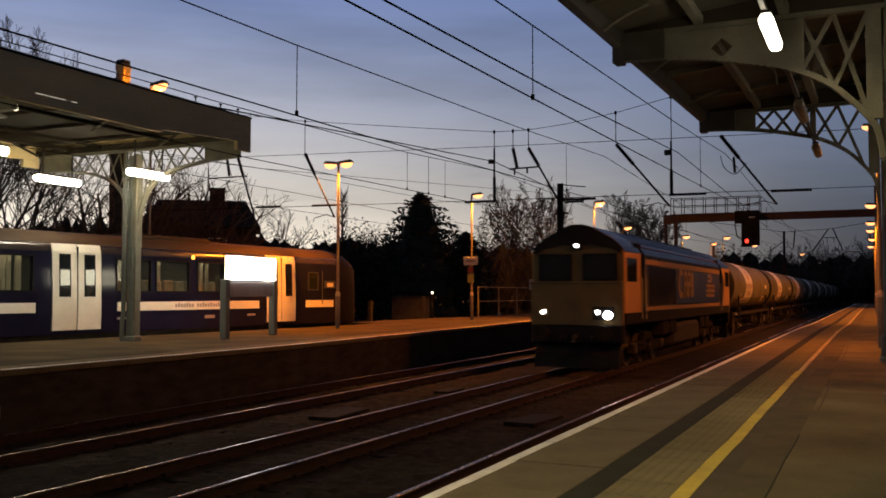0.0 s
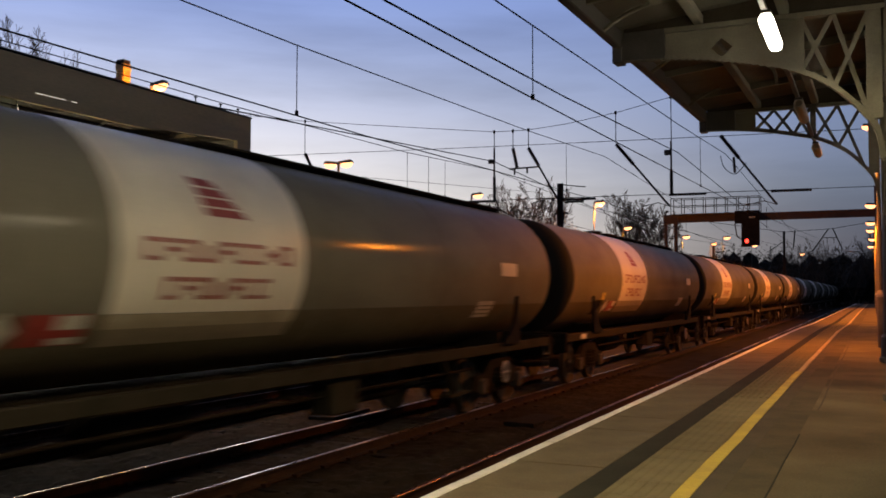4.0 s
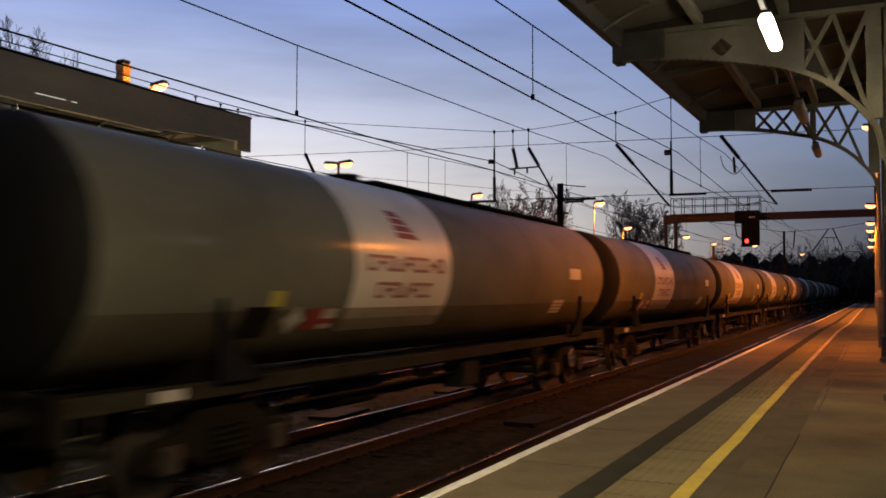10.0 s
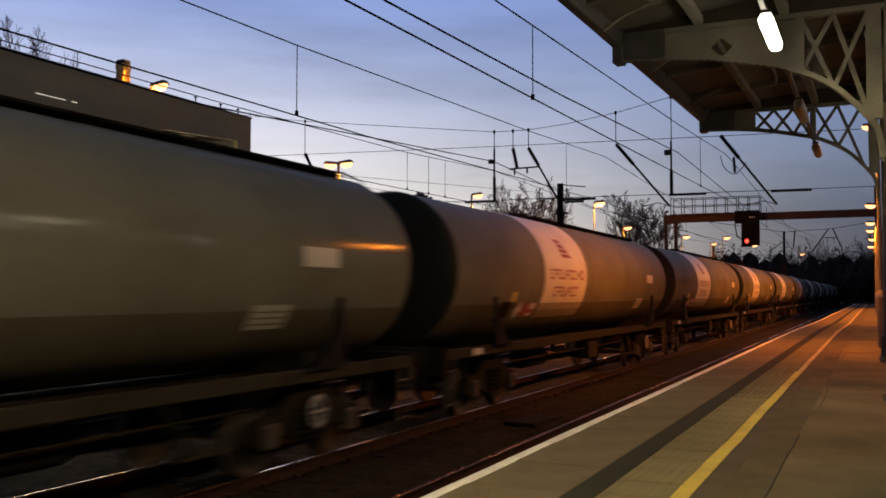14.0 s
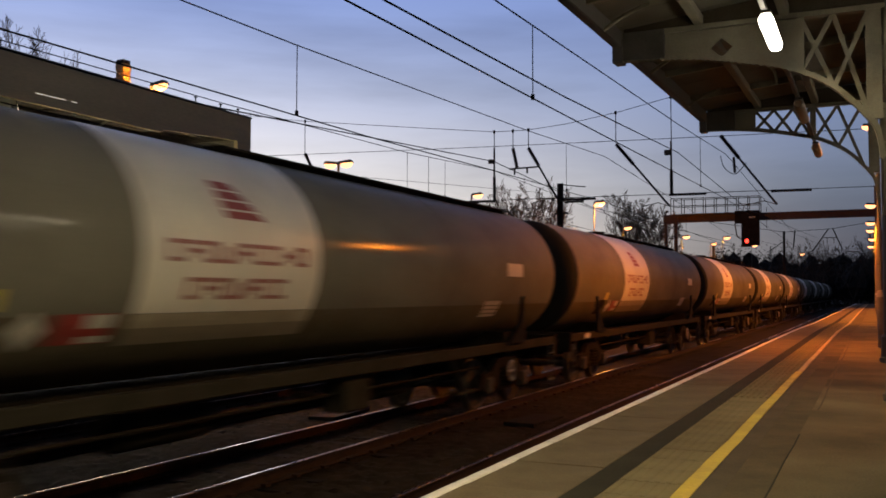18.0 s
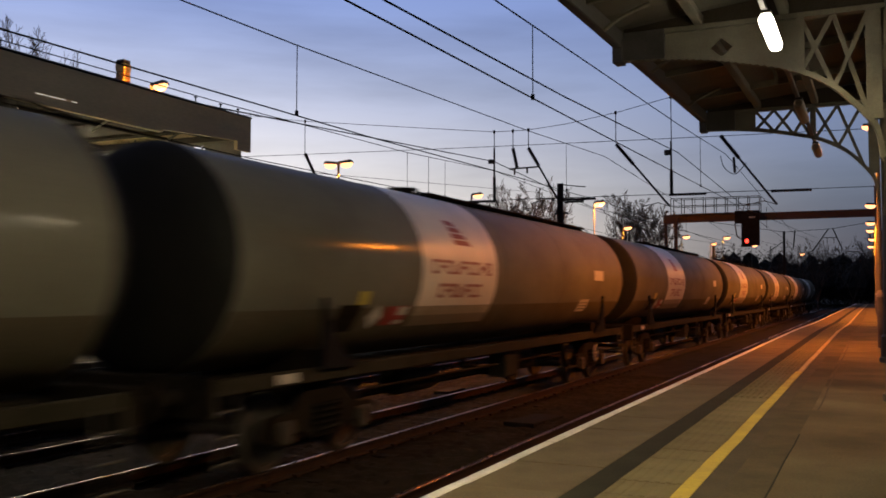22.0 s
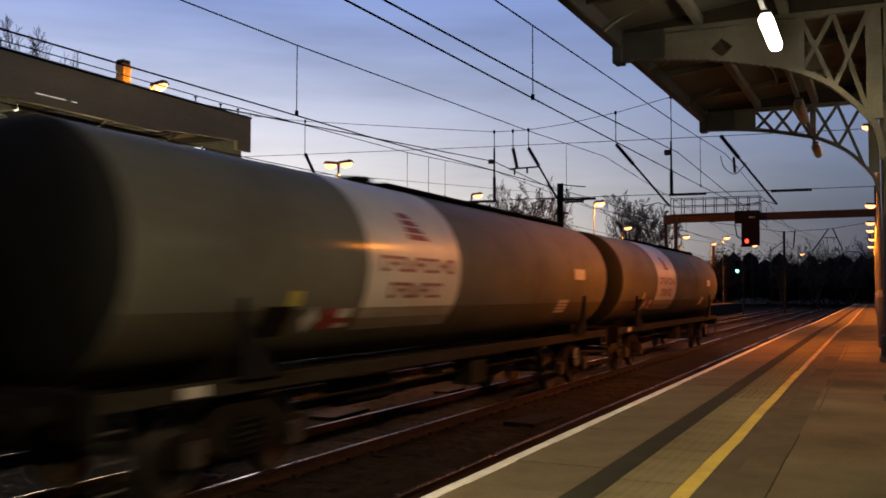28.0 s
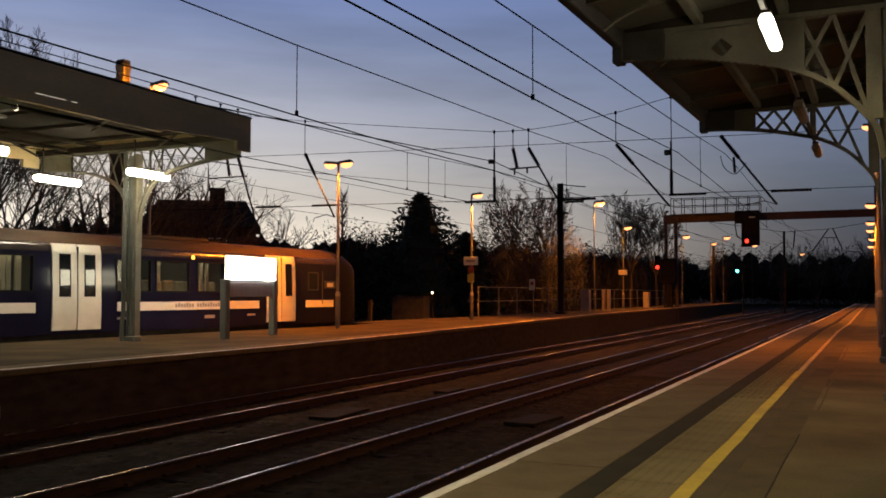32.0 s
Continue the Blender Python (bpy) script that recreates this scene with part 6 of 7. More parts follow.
def make_mast(x, y, h, arms=True):
    m = tagged(empty("overhead_mast", (x, y, 0)), "dark steel overhead line mast", "mast", "overhead line masts")
    part("post", Shape().box(-0.16, 0.16, -0.02, 0.02, PLAT, h).box(-0.16, -0.13, -0.14, 0.14, PLAT, h).box(0.13, 0.16, -0.14, 0.14, PLAT, h), MAST, m, smooth=False)
    part("base", box(-0.3, 0.3, -0.3, 0.3, PLAT - 0.05, PLAT + 0.12, bev=0.03), CONCRETE, m)
    if arms:
        part("bracket", Shape().tube([(0.1, 0, h - 0.08), (0.9, 0, h - 0.2), (1.6, 0, h - 0.28)], 0.035, 6), MAST, m)
        part("bracket", Shape().box(-0.35, 0.5, -0.05, 0.05, h - 1.9, h - 1.8).box(-0.3, 0.35, -0.05, 0.05, h - 2.9, h - 2.82), MAST, m, smooth=False)
        insulator(m, (0.3, 0, h - 1.15), (1.5, 0, h - 1.15), 0.09)


def make_far_span():
    Y = 120.0
    o = tagged(empty("far_span"), "far overhead support with a slim mast and two leaning arms", "overhead line")
    part("mast", box(-9.85, -9.58, Y - 0.13, Y + 0.13, -0.4, 9.8), MAST, o, smooth=False)
    part("bracket", Shape().tube([(-9.7, Y, 8.6), (-11.3, Y, 7.5)], 0.06, 6), MAST, o)
    part("bracket", Shape().tube([(-11.3, Y, 8.0), (-11.34, Y, 7.0)], 0.06, 6), MAST, o)
    part("arm", Shape().tube([(-8.44, Y, 9.9), (-8.67, Y, 7.7)], 0.09, 6), MAST, o)
    part("arm", Shape().tube([(-4.69, Y, 9.95), (-6.5, Y, 7.3)], 0.08, 6), MAST, o)
    part("arm", Shape().tube([(-4.19, Y, 9.95), (-3.2, Y, 7.5)], 0.08, 6), MAST, o)
    part("tie", Shape().tube([(-5.28, Y, 8.9), (-3.84, Y, 8.88)], 0.05, 6), MAST, o)
    part("dropper", Shape().tube([(-4.85, Y, 8.9), (-4.85, Y, 8.2)], 0.04, 6), MAST, o)
    part("dropper", Shape().tube([(-4.1, Y, 8.9), (-4.1, Y, 8.2)], 0.04, 6), MAST, o)
    part("steady", Shape().tube([(-3.2, Y, 7.3), (-1.1, Y, 7.1)], 0.06, 6), STEEL, o)
    s = Shape()
    wire(s, [(-20, Y, 11.5), (-9.7, Y, 9.7), (-4.4, Y, 9.95), (6, Y, 11.5)], 0.03)
    part("span_wire", s, WIRE, o)


# ------------------------------------------------------------------ lamps on posts
def head_mesh(s=1.0):
    return Shape().add([(x * s, y * s, z * s) for x, y, z in ((0, -0.13, 0.0), (0.75, -0.16, 0.0), (0.75, 0.16, 0.0), (0, 0.13, 0.0), (0.05, -0.1, 0.12), (0.66, -0.11, 0.15), (0.66, 0.11, 0.15), (0.05, 0.1, 0.12))],
                       [(3, 2, 1, 0), (4, 5, 6, 7), (0, 1, 5, 4), (1, 2, 6, 5), (2, 3, 7, 6), (3, 0, 4, 7)])


def bowl_mesh(s=1.0):
    sh = Shape()
    rows, cols = 5, 12
    v = []
    for i in range(rows + 1):
        e = math.pi / 2 * i / rows
        for k in range(cols):
            a = 2 * math.pi * k / cols
            v.append(((0.44 + 0.33 * math.cos(e) * math.cos(a)) * s, 0.17 * math.cos(e) * math.sin(a) * s, (-0.004 - 0.22 * math.sin(e)) * s))
    f = [(i * cols + k, i * cols + (k + 1) % cols, (i + 1) * cols + (k + 1) % cols, (i + 1) * cols + k) for i in range(rows) for k in range(cols)]
    f.append(tuple(range(cols)))
    return sh.add(v, f)


def make_lamp_post(x, y, h, heads, base=PLAT, r=0.052, power=260, s=0.75, bare=False, colour=SODIUM, cone=176):
    p = tagged(empty("street_lamp", (x, y, base)), "burning sodium platform lamp on a steel post", "lamp", "sodium lamps")
    part("post", Shape().lathe([(0, r * 1.6), (1.15, r * 1.6), (1.25, r * 1.05), (h - 0.2, r * 0.8), (h, r * 0.8)], 12, "z"), POST, p, "weathered steel post")
    part("post_collar", Shape().lathe([(1.14, r * 1.7), (1.22, r * 1.65), (1.30, r * 1.05)], 12, "z"), LETTER, p)
    for rz in heads:
        hd = part("lamp_head", head_mesh(s), GUTTER, p, "dark lamp housing", smooth=False)
        hd.matrix_basis = pose(0, 0, h, 0, -4, rz)
        part("bowl", bowl_mesh(s), LIT_SODIUM, hd, "glowing sodium bowl")
        if power:
            a = radians(rz)
            at = (x + math.cos(a) * 0.48 * s, y + math.sin(a) * 0.48 * s, base + h - 0.25 * s)
            lamp("sodium_lamp", "POINT" if bare else "SPOT", at, power, colour, 0.12, cone=cone)
    return p


def make_lamps():
    make_lamp_post(-17.03, 27.97, 5.78, (0, 180), power=2200, cone=150)
    q = make_lamp_post(-16.93, 39.7, 5.80, (0,), power=4600, cone=132)
    part("sign_board", box(-0.36, 0.36, -0.12, -0.08, 2.55, 2.95, bev=0.01), SIGNFACE, q, "cream station name board")
    part("bars", box(-0.22, 0.22, -0.125, -0.12, 2.70, 2.80), LETTER, q, smooth=False)
    part("poster", box(-0.16, 0.16, -0.13, -0.08, 1.75, 2.15, bev=0.01), PLATE_YELLOW, q, "yellow notice plate")
    part("poster", box(-0.14, 0.14, -0.13, -0.08, 2.2, 2.5, bev=0.01), PLATE_RED, q, "red notice plate")
    make_lamp_post(-18.55, 66.5, 7.9, (0,), power=3200, s=1.1, bare=True)
    q = make_lamp_post(-18.6, 75.4, 6.65, (0,), power=3900, cone=144, s=0.95)
    part("sign_board", box(-0.36, 0.36, -0.12, -0.08, 2.8, 3.2, bev=0.01), SIGNFACE, q, "cream sign board")
    for x, y, z, s, w in ((-19.4, 105.7, 8.3, 1.2, 2500), (-20.0, 130.0, 8.7, 1.0, 0), (-18.1, 128.0, 9.4, 1.3, 2500)):
        make_lamp_post(x, y, z - PLAT + 0.25, (0,), power=w, s=s)
    # two street lamps far beyond the platforms
    make_lamp_post(-21.4, 190.0, 12.0, (0,), base=-0.4, power=0, s=1.4)
    make_lamp_post(-12.8, 190.0, 10.2, (0,), base=-0.4, power=0, s=1.4)
    # on this platform, beyond the canopy
    for y, h, x in ((23.2, 5.03, 0.16), (44.8, 5.1, 0.28), (55.9, 5.1, 0.25), (62.6, 5.1, 0.22), (72.7, 5.1, 0.3), (83.5, 5.1, 0.22)):
        make_lamp_post(x, y, h, (180,), cone=168, power=1750 if y < 30 else (2000 if y < 50 else 1500), s=0.42 if y < 30 else 0.68)
    # behind the bay, beside a brick stack
    make_lamp_post(-22.30, 24.35, 9.62, (0,), base=-0.4, power=520, s=0.9, bare=True)


def make_chimney_stack():
    c = tagged(empty("chimney_stack", (-23.25, 24.0, 0)), "tall brick stack with a corbelled top lit orange on one face", "chimney")
    part("shaft", box(-0.15, 0.15, -0.15, 0.15, -0.4, 9.85), BRICK_DARK, c, smooth=False)
    bk = Shape().box(-0.105, 0.105, -0.05, 0.05, -0.032, 0.032, bev=0.006).mesh("brick", BRICK, False)
    hb = Shape().box(-0.05, 0.05, -0.05, 0.05, -0.032, 0.032, bev=0.006).mesh("brick", BRICK, False)
    z = 7.2
    row = 0
    while z < 9.8:
        for rz in (0, 90, 180, 270):
            m = Matrix.Rotation(radians(rz), 4, "Z")
            for mesh, u in ((bk, -0.05 if row % 2 else 0.06), (hb, 0.115 if row % 2 else -0.105)):
                b = part("brick", mesh, None, c)
                b.matrix_basis = m @ pose(u, -0.125, z)
        z += 0.078
        row += 1
    part("corbel", box(-0.19, 0.19, -0.19, 0.19, 9.80, 10.02, bev=0.02), BRICK, c)
    part("cap", box(-0.17, 0.17, -0.17, 0.17, 10.02, 10.16, bev=0.02), BRICK_DARK, c)


# ------------------------------------------------------------------ signals and gantry
def signal_head(parent, x, y, z, material, h=0.75, back=True):
    hd = part("signal_head", box(x - 0.24, x + 0.24, y, y + 0.22, z - 0.24, z - 0.24 + h + 0.4, bev=0.03), BLACK, parent, "black signal head")
    if back:
        part("backboard", box(x - 0.45, x + 0.45, y + 0.1, y + 0.13, z - 0.5, z + h + 0.4), BLACK, hd, smooth=False)
    part("lens", Shape().lathe([(y - 0.03, 0.0), (y - 0.03, 0.16), (y + 0.01, 0.17)], 14, "y", (x, 0, z)), material, hd, "lit signal lens")
    part("hood", Shape().lathe([(y - 0.28, 0.19), (y - 0.0, 0.19)], 12, "y", (x, 0, z), (10, 170)), BLACK, hd)


def make_gantry():
    Y = 85.0
    g = tagged(empty("signal_gantry"), "brown steel signal gantry with a railed walkway across the tracks", "gantry")
    part("beam", Shape().box(-17.1, 0.5, Y - 0.12, Y + 0.12, 9.12, 9.24).box(-17.1, 0.5, Y - 0.12, Y + 0.12, 8.58, 8.70).box(-17.1, 0.5, Y - 0.02, Y + 0.02, 8.70, 9.12), GANTRY, g, "long brown beam", smooth=False)
    part("stiffener", Shape().box(-17.15, -15.9, Y - 0.25, Y + 0.25, 8.5, 9.3), GANTRY, g, smooth=False)
    for x in (-17.0, -16.1):
        part("leg", box(x - 0.14, x + 0.14, Y - 0.16, Y + 0.16, -0.4, 8.6), GANTRY, g, "brown steel leg", smooth=False)
    part("leg", box(0.25, 0.55, Y - 0.16, Y + 0.16, 0.5, 11.2), GANTRY, g, "brown steel leg", smooth=False)
    br = Shape()
    for k in range(8):
        z = 0.9 + k * 0.95
        br.bar((-17.0, Y, z), (-16.1, Y, z + 0.95), 0.06, 0.03)
    part("leg_bracing", br, GANTRY, g, smooth=False)
    part("walkway", box(-16.5, -8.75, Y - 0.7, Y + 0.7, 9.25, 9.31), GANTRY, g, smooth=False)
    for x in np.arange(-16.4, -8.7, 0.95):
        for yy in (Y - 0.68, Y + 0.68):
            part("rail_post", box(x - 0.03, x + 0.03, yy - 0.03, yy + 0.03, 9.3, 10.75), MAST, g, smooth=False)
    for z in (10.05, 10.72):
        for yy in (Y - 0.68, Y + 0.68):
            part("hand_rail", Shape().tube([(-16.45, yy, z), (-8.72, yy, z - 0.06)], 0.035, 6), MAST, g)
    part("signal_cage", Shape().box(-10.85, -8.80, Y - 0.9, Y - 0.6, 8.3, 9.4).box(-10.3, -8.8, Y - 0.9, Y - 0.6, 6.35, 8.3), BLACK, g, "black signal cage", smooth=False)
    part("cage_bracket", Shape().tube([(-10.85, Y - 0.75, 8.3), (-10.7, Y - 0.75, 7.2), (-10.2, Y - 0.75, 6.8)], 0.06, 6), GANTRY, g)
    part("identity_plate", box(-9.65, -9.15, Y - 0.92, Y - 0.9, 8.75, 8.87), SIGNFACE, g, smooth=False)
    signal_head(g, -9.83, Y - 1.15, 6.72, LIT_RED, 0.9)
    signal_head(g, 0.55, Y - 0.5, 6.2, LIT_RED, 0.8)
    for x, y, z, m, h in ((-17.6, 84.0, 4.55, LIT_RED, 0.9), (-12.6, 99.0, 4.5, LIT_GREEN, 0.9)):
        s = tagged(empty("signal", (0, 0, 0)), "colour light signal on a post with a lit aspect", "signal", "colour light signals")
        part("post", Shape().tube([(x + 0.55, y + 0.2, -0.35), (x + 0.55, y + 0.2, z + 1.2)], 0.08, 8), MAST, s)
        part("arm", Shape().tube([(x, y + 0.2, z + 0.3), (x + 0.55, y + 0.2, z + 0.3)], 0.05, 6), MAST, s)
        signal_head(s, x, y, z, m, h, False)
    # relay box beside the gantry leg
    s = tagged(empty("relay_box", (-16.55, 84.2, PLAT)), "dark relay box beside the gantry leg", "box")
    part("case", box(-0.75, 0.55, -0.3, 0.3, 2.2, 4.4, bev=0.05), BLACK, s)
    part("stand", box(-0.25, 0.25, -0.15, 0.15, 0, 2.2), BLACK, s, smooth=False)


# ------------------------------------------------------------------ platform things
def make_display():
    d = tagged(empty("lit_display", (-15.97, 21.5, PLAT), 6.6), "two-sided lit white information panel on two grey posts", "sign")
    for y in (-1.32, 1.34):
        part("post", box(-0.10, 0.10, y - 0.10, y + 0.10, 0, 1.62, bev=0.02), GREYPAINT, d, "grey steel post")
    part("lit_panel", box(-0.084, 0.09, -1.13, 1.34, 1.60, 2.25, bev=0.03), LIT_SIGN, d, "glowing white panel")
    back = part("back_panel", box(-0.13, -0.09, -1.13, 1.34, 1.60, 2.25, bev=0.015), LIT_BACK, d, "glowing cream panel on the back")
    for k in range(4):
        part("bars", box(-0.134, -0.131, 0.42 + k * 0.16, 0.52 + k * 0.16, 1.88, 1.97), LETTER, back, smooth=False)
    part("housing", box(-0.088, 0.048, -1.15, 1.36, 2.252, 2.285, bev=0.01), GREYPAINT, d)
    part("lower_panel", box(-0.03, 0.03, -1.13, 1.24, 1.14, 1.55, bev=0.01), LETTER, d, "dull lower panel")


def make_fence():
    f = tagged(empty("fence"), "dark tubular steel fence along the back of the island platform", "fence")
    xs = lambda y: float(np.interp(y, [44.5, 55, 83, 110], [-18.6, -18.9, -19.6, -20.2]))
    for z in (1.75, 2.5):
        part("rail", Shape().tube([(xs(y), y, z) for y in (44.5, 50, 55, 62, 70, 83, 110)], 0.028, 6), POST, f)
    for y in np.arange(44.5, 110, 3.1):
        part("post", box(xs(y) - 0.035, xs(y) + 0.035, y - 0.035, y + 0.035, PLAT - 0.3, 2.52), POST, f, smooth=False)
    for x, y, w, h, lab in ((-18.4, 63.7, 0.62, 1.5, "squat"), (-18.55, 69.0, 0.18, 1.55, "narrow"), (-18.25, 69.4, 0.18, 1.55, "narrow"), (-18.4, 83.0, 0.5, 1.4, "low")):
        c = tagged(empty("cabinet", (x, y, PLAT)), f"{lab} pale lineside cabinet on the island platform", "cabinet", "cabinets on the platform")
        part("body", box(-w / 2, w / 2, -0.25, 0.25, 0, h, bev=0.03), LETTER, c)
        part("door", box(-w / 2 + 0.04, w / 2 - 0.04, -0.265, -0.252, 0.08, h - 0.08), LETTER, c, smooth=False)
        part("handle", box(w / 2 - 0.12, w / 2 - 0.09, -0.29, -0.265, h * 0.5, h * 0.5 + 0.12), MAST, c, smooth=False)
    # buffer-end cabinet and notice
    c = tagged(empty("relay_cabinet", (-22.9, 45.2, -0.42)), "grey relay cabinet behind the platform end", "cabinet")
    part("body", box(-0.98, 0.98, -0.4, 0.4, 0, 2.36, bev=0.04), RELAY, c)
    part("roof", box(-1.02, 1.02, -0.46, 0.46, 2.365, 2.42, bev=0.02), RELAY, c)
    part("door", box(-0.9, -0.03, -0.415, -0.402, 0.5, 2.3), RELAY, c, smooth=False)
    part("door", box(0.03, 0.9, -0.415, -0.402, 0.5, 2.3), RELAY, c, smooth=False)
    b = tagged(empty("bollard_light", (-21.3, 44.6, PLAT)), "slim post with a small white lamp", "lamp")
    part("post", Shape().tube([(0, 0, -0.4), (0, 0, 1.25)], 0.04, 8), MAST, b)
    part("lens", Shape().lathe([(1.25, 0.05), (1.33, 0.05), (1.36, 0.0)], 10, "z"), LIT_WARM, b, "small lit lens")
    n = tagged(empty("notice", (-18.35, 52.2, PLAT)), "pale notice plate on a slim post", "sign")
    part("post", Shape().tube([(0, 0, 0), (0, 0, 2.1)], 0.035, 8), MAST, n)
    part("plate", box(-0.17, 0.17, -0.05, -0.03, 1.45, 2.1, bev=0.01), SIGNFACE, n, "pale notice plate")
    part("bars", Shape().box(-0.1, 0.1, -0.056, -0.05, 1.75, 1.95), PLATE_RED, n, smooth=False)
    for x, y in ((-20.6, 35.0), (-20.6, 37.0)):
        s = tagged(empty("buffer_post", (x - 0.2, y, PLAT)), "short dark post at the end of the bay", "post", "posts at the bay end")
        part("post", box(-0.08, 0.08, -0.08, 0.08, -0.6, 0.9, bev=0.01), MAST, s)


make_overhead()
make_mast(-17.25, 54.3, 8.9)
make_mast(-19.6, 130, 9.0)
make_far_span()
make_mast(-2.6 + 3.4, 128, 9.0, False)
make_lamps()
make_chimney_stack()
make_gantry()
make_display()
make_fence()


# ------------------------------------------------------------------ trees and distance


def grow(s, rng, p, d, length, r, depth, up=0.12, spread=0.55, fine=None):
    """A limb that bends, tapers and forks; the last forks go into the fine twigs."""
    pts, rad = [p], [r]
    n = 3 if depth else 2
    for k in range(n):
        d = (d + Vector((rng.gauss(0, 0.13), rng.gauss(0, 0.13), rng.gauss(0, 0.08) + up * 0.4))).normalized()
        p = p + d * (length / n)
        pts.append(p)
        rad.append(max(0.008, r * (1 - 0.38 * (k + 1) / n)))
    (s if depth > 1 or fine is None else fine).tube(pts, rad, 6 if r > 0.08 else (4 if r > 0.025 else 3), caps=False)
    if depth == 0:
        return
    kids = rng.choice((2, 3, 3)) if depth > 1 else rng.choice((3, 4))
    for k in range(kids):
        q = pts[-1] if k < 2 else pts[rng.choice((-2, -1))]
        a = rng.uniform(0, 6.283)
        side = Vector((math.cos(a), math.sin(a), rng.uniform(-0.1, 0.4)))
        nd = (d * (1 - spread * 0.5) + side * spread + Vector((0, 0, up))).normalized()
        grow(s, rng, q, nd, length * rng.uniform(0.62, 0.84), rad[-1] * rng.uniform(0.6, 0.8), depth - 1, up, spread, fine)


def bough(s, fine, rng, p, d, length, r, level, last, thin, up):
    """A branch that rises and tapers, with side shoots along its outer part."""
    n = 5 if level < 2 else (3 if level == 2 else 2)
    pts, rad, ways = [p], [max(thin, r)], [d]
    for k in range(n):
        d = (d + Vector((rng.gauss(0, 0.10), rng.gauss(0, 0.10), rng.gauss(0, 0.06) + up))).normalized()
        p = p + d * (length / n)
        pts.append(p)
        ways.append(d)
        rad.append(max(thin, r * (1 - 0.75 * (k + 1) / n)))
    (s if level < 2 else fine).tube(pts, rad, 6 if r > 0.09 else (4 if level < 2 else 3), caps=False)
    if level == last:
        return
    kids = (10, 8, 5, 3)[level]
    for k in range(kids):
        t = 0.22 + 0.78 * (k + rng.random()) / kids
        i = min(n - 1, int(t * n))
        q = pts[i].lerp(pts[i + 1], t * n - i)
        w = ways[min(n, i + 1)]
        a = rng.uniform(0, 6.283) if level else k * 2.4 + rng.random()
        side = w.orthogonal().normalized()
        side = side * math.cos(a) + w.cross(side) * math.sin(a)
        lean = radians(rng.uniform(28, 52))
        nd = (w * math.cos(lean) + side * math.sin(lean) + Vector((0, 0, 0.12))).normalized()
        bough(s, fine, rng, q, nd, length * (0.62 - 0.36 * t) * rng.uniform(0.75, 1.2), rad[i] * 0.55, level + 1, last, thin, up)


def bare_tree(x, y, h, r, seed, depth=6, base=-0.4, lean=(0, 0), spread=0.55, up=0.14, trunk=0.26, wide=0.0, twig=1.0, label="bare winter tree with a fine dark crown"):
    rng = random.Random(seed)
    thin = twig * (0.00021 if y < 60 else 0.00019) * math.hypot(x, y)
    t = tagged(empty("tree", (x, y, base)), label, "tree", "bare trees behind the station")
    s, f = Shape(), Shape()
    h0 = h * trunk
    top = Vector((lean[0] * h0, lean[1] * h0, h0))
    s.tube([(0, 0, 0), (top.x * 0.3, top.y * 0.3, h0 * 0.4), top], [r * 1.25, r, r * 0.85], 8, caps=False)
    stems = 3 + seed % 3
    for k in range(stems):
        a = k * 6.283 / stems + rng.random()
        o = spread * (0.35 + 0.5 * rng.random())
        d = Vector((math.cos(a) * o + lean[0], math.sin(a) * o + lean[1], 1)).normalized()
        bough(s, f, rng, top, d, h * (1 - trunk) * rng.uniform(0.8, 1.05), r * 0.6, 0, 3 if depth > 6 else 2, thin, up * 0.25)
    # bring the crown to its true height and spread
    zs = max(p[2] for p in f.v)
    rs = sorted(math.hypot(p[0] - lean[0] * p[2], p[1] - lean[1] * p[2]) for p in f.v)[int(0.97 * len(f.v))]
    kz, kr = h / zs, (wide or 0.62 * h) / 2 / rs
    for q in (s, f):
        q.v = [(p[0] * (1 + (kr - 1) * min(1, p[2] / h0)), p[1] * (1 + (kr - 1) * min(1, p[2] / h0)), p[2] * kz) for p in q.v]
    part("trunk", s, BARK, t, "dark trunk and limbs")
    part("crown", f, TWIG, t, "fine bare twigs", smooth=False)
    return t


def leaf_cloud(s, rng, n, centre, size, leaf, core=0.0):
    """Many small leaves spread through an ellipsoid, round a darker lump where core is given."""
    for _ in range(n):
        while True:
            p = Vector((rng.uniform(-1, 1), rng.uniform(-1, 1), rng.uniform(-1, 1)))
            if 0.05 < p.length < 1:
                break
        p = p * ((0.62 + 0.38 * rng.random()) / p.length ** 0.5)
        c = Vector((centre[0] + p.x * size[0], centre[1] + p.y * size[1], centre[2] + p.z * size[2]))
        a = Vector((rng.gauss(0, 1), rng.gauss(0, 1), rng.gauss(0, 1))).normalized() * leaf * rng.uniform(0.5, 1.3)
        b = Vector((rng.gauss(0, 1), rng.gauss(0, 1), rng.gauss(0, 1))).normalized() * leaf * rng.uniform(0.4, 1.0)
        s.add([c - a * 0.5, c + b * 0.4, c + a * 0.6, c - b * 0.4], [(0, 1, 2, 3)])
    if core:
        v, f = [], []
        for i in range(6):
            e = math.pi * (i / 5 - 0.5)
            for k in range(8):
                a = k * math.pi / 4 + 0.4 * i
                q = core * rng.uniform(0.75, 1.1)
                v.append((centre[0] + size[0] * q * math.cos(e) * math.cos(a), centre[1] + size[1] * q * math.cos(e) * math.sin(a), centre[2] + size[2] * q * math.sin(e)))
        for i in range(5):
            for k in range(8):
                f.append((i * 8 + k, i * 8 + (k + 1) % 8, (i + 1) * 8 + (k + 1) % 8, (i + 1) * 8 + k))
        s.add(v, f)


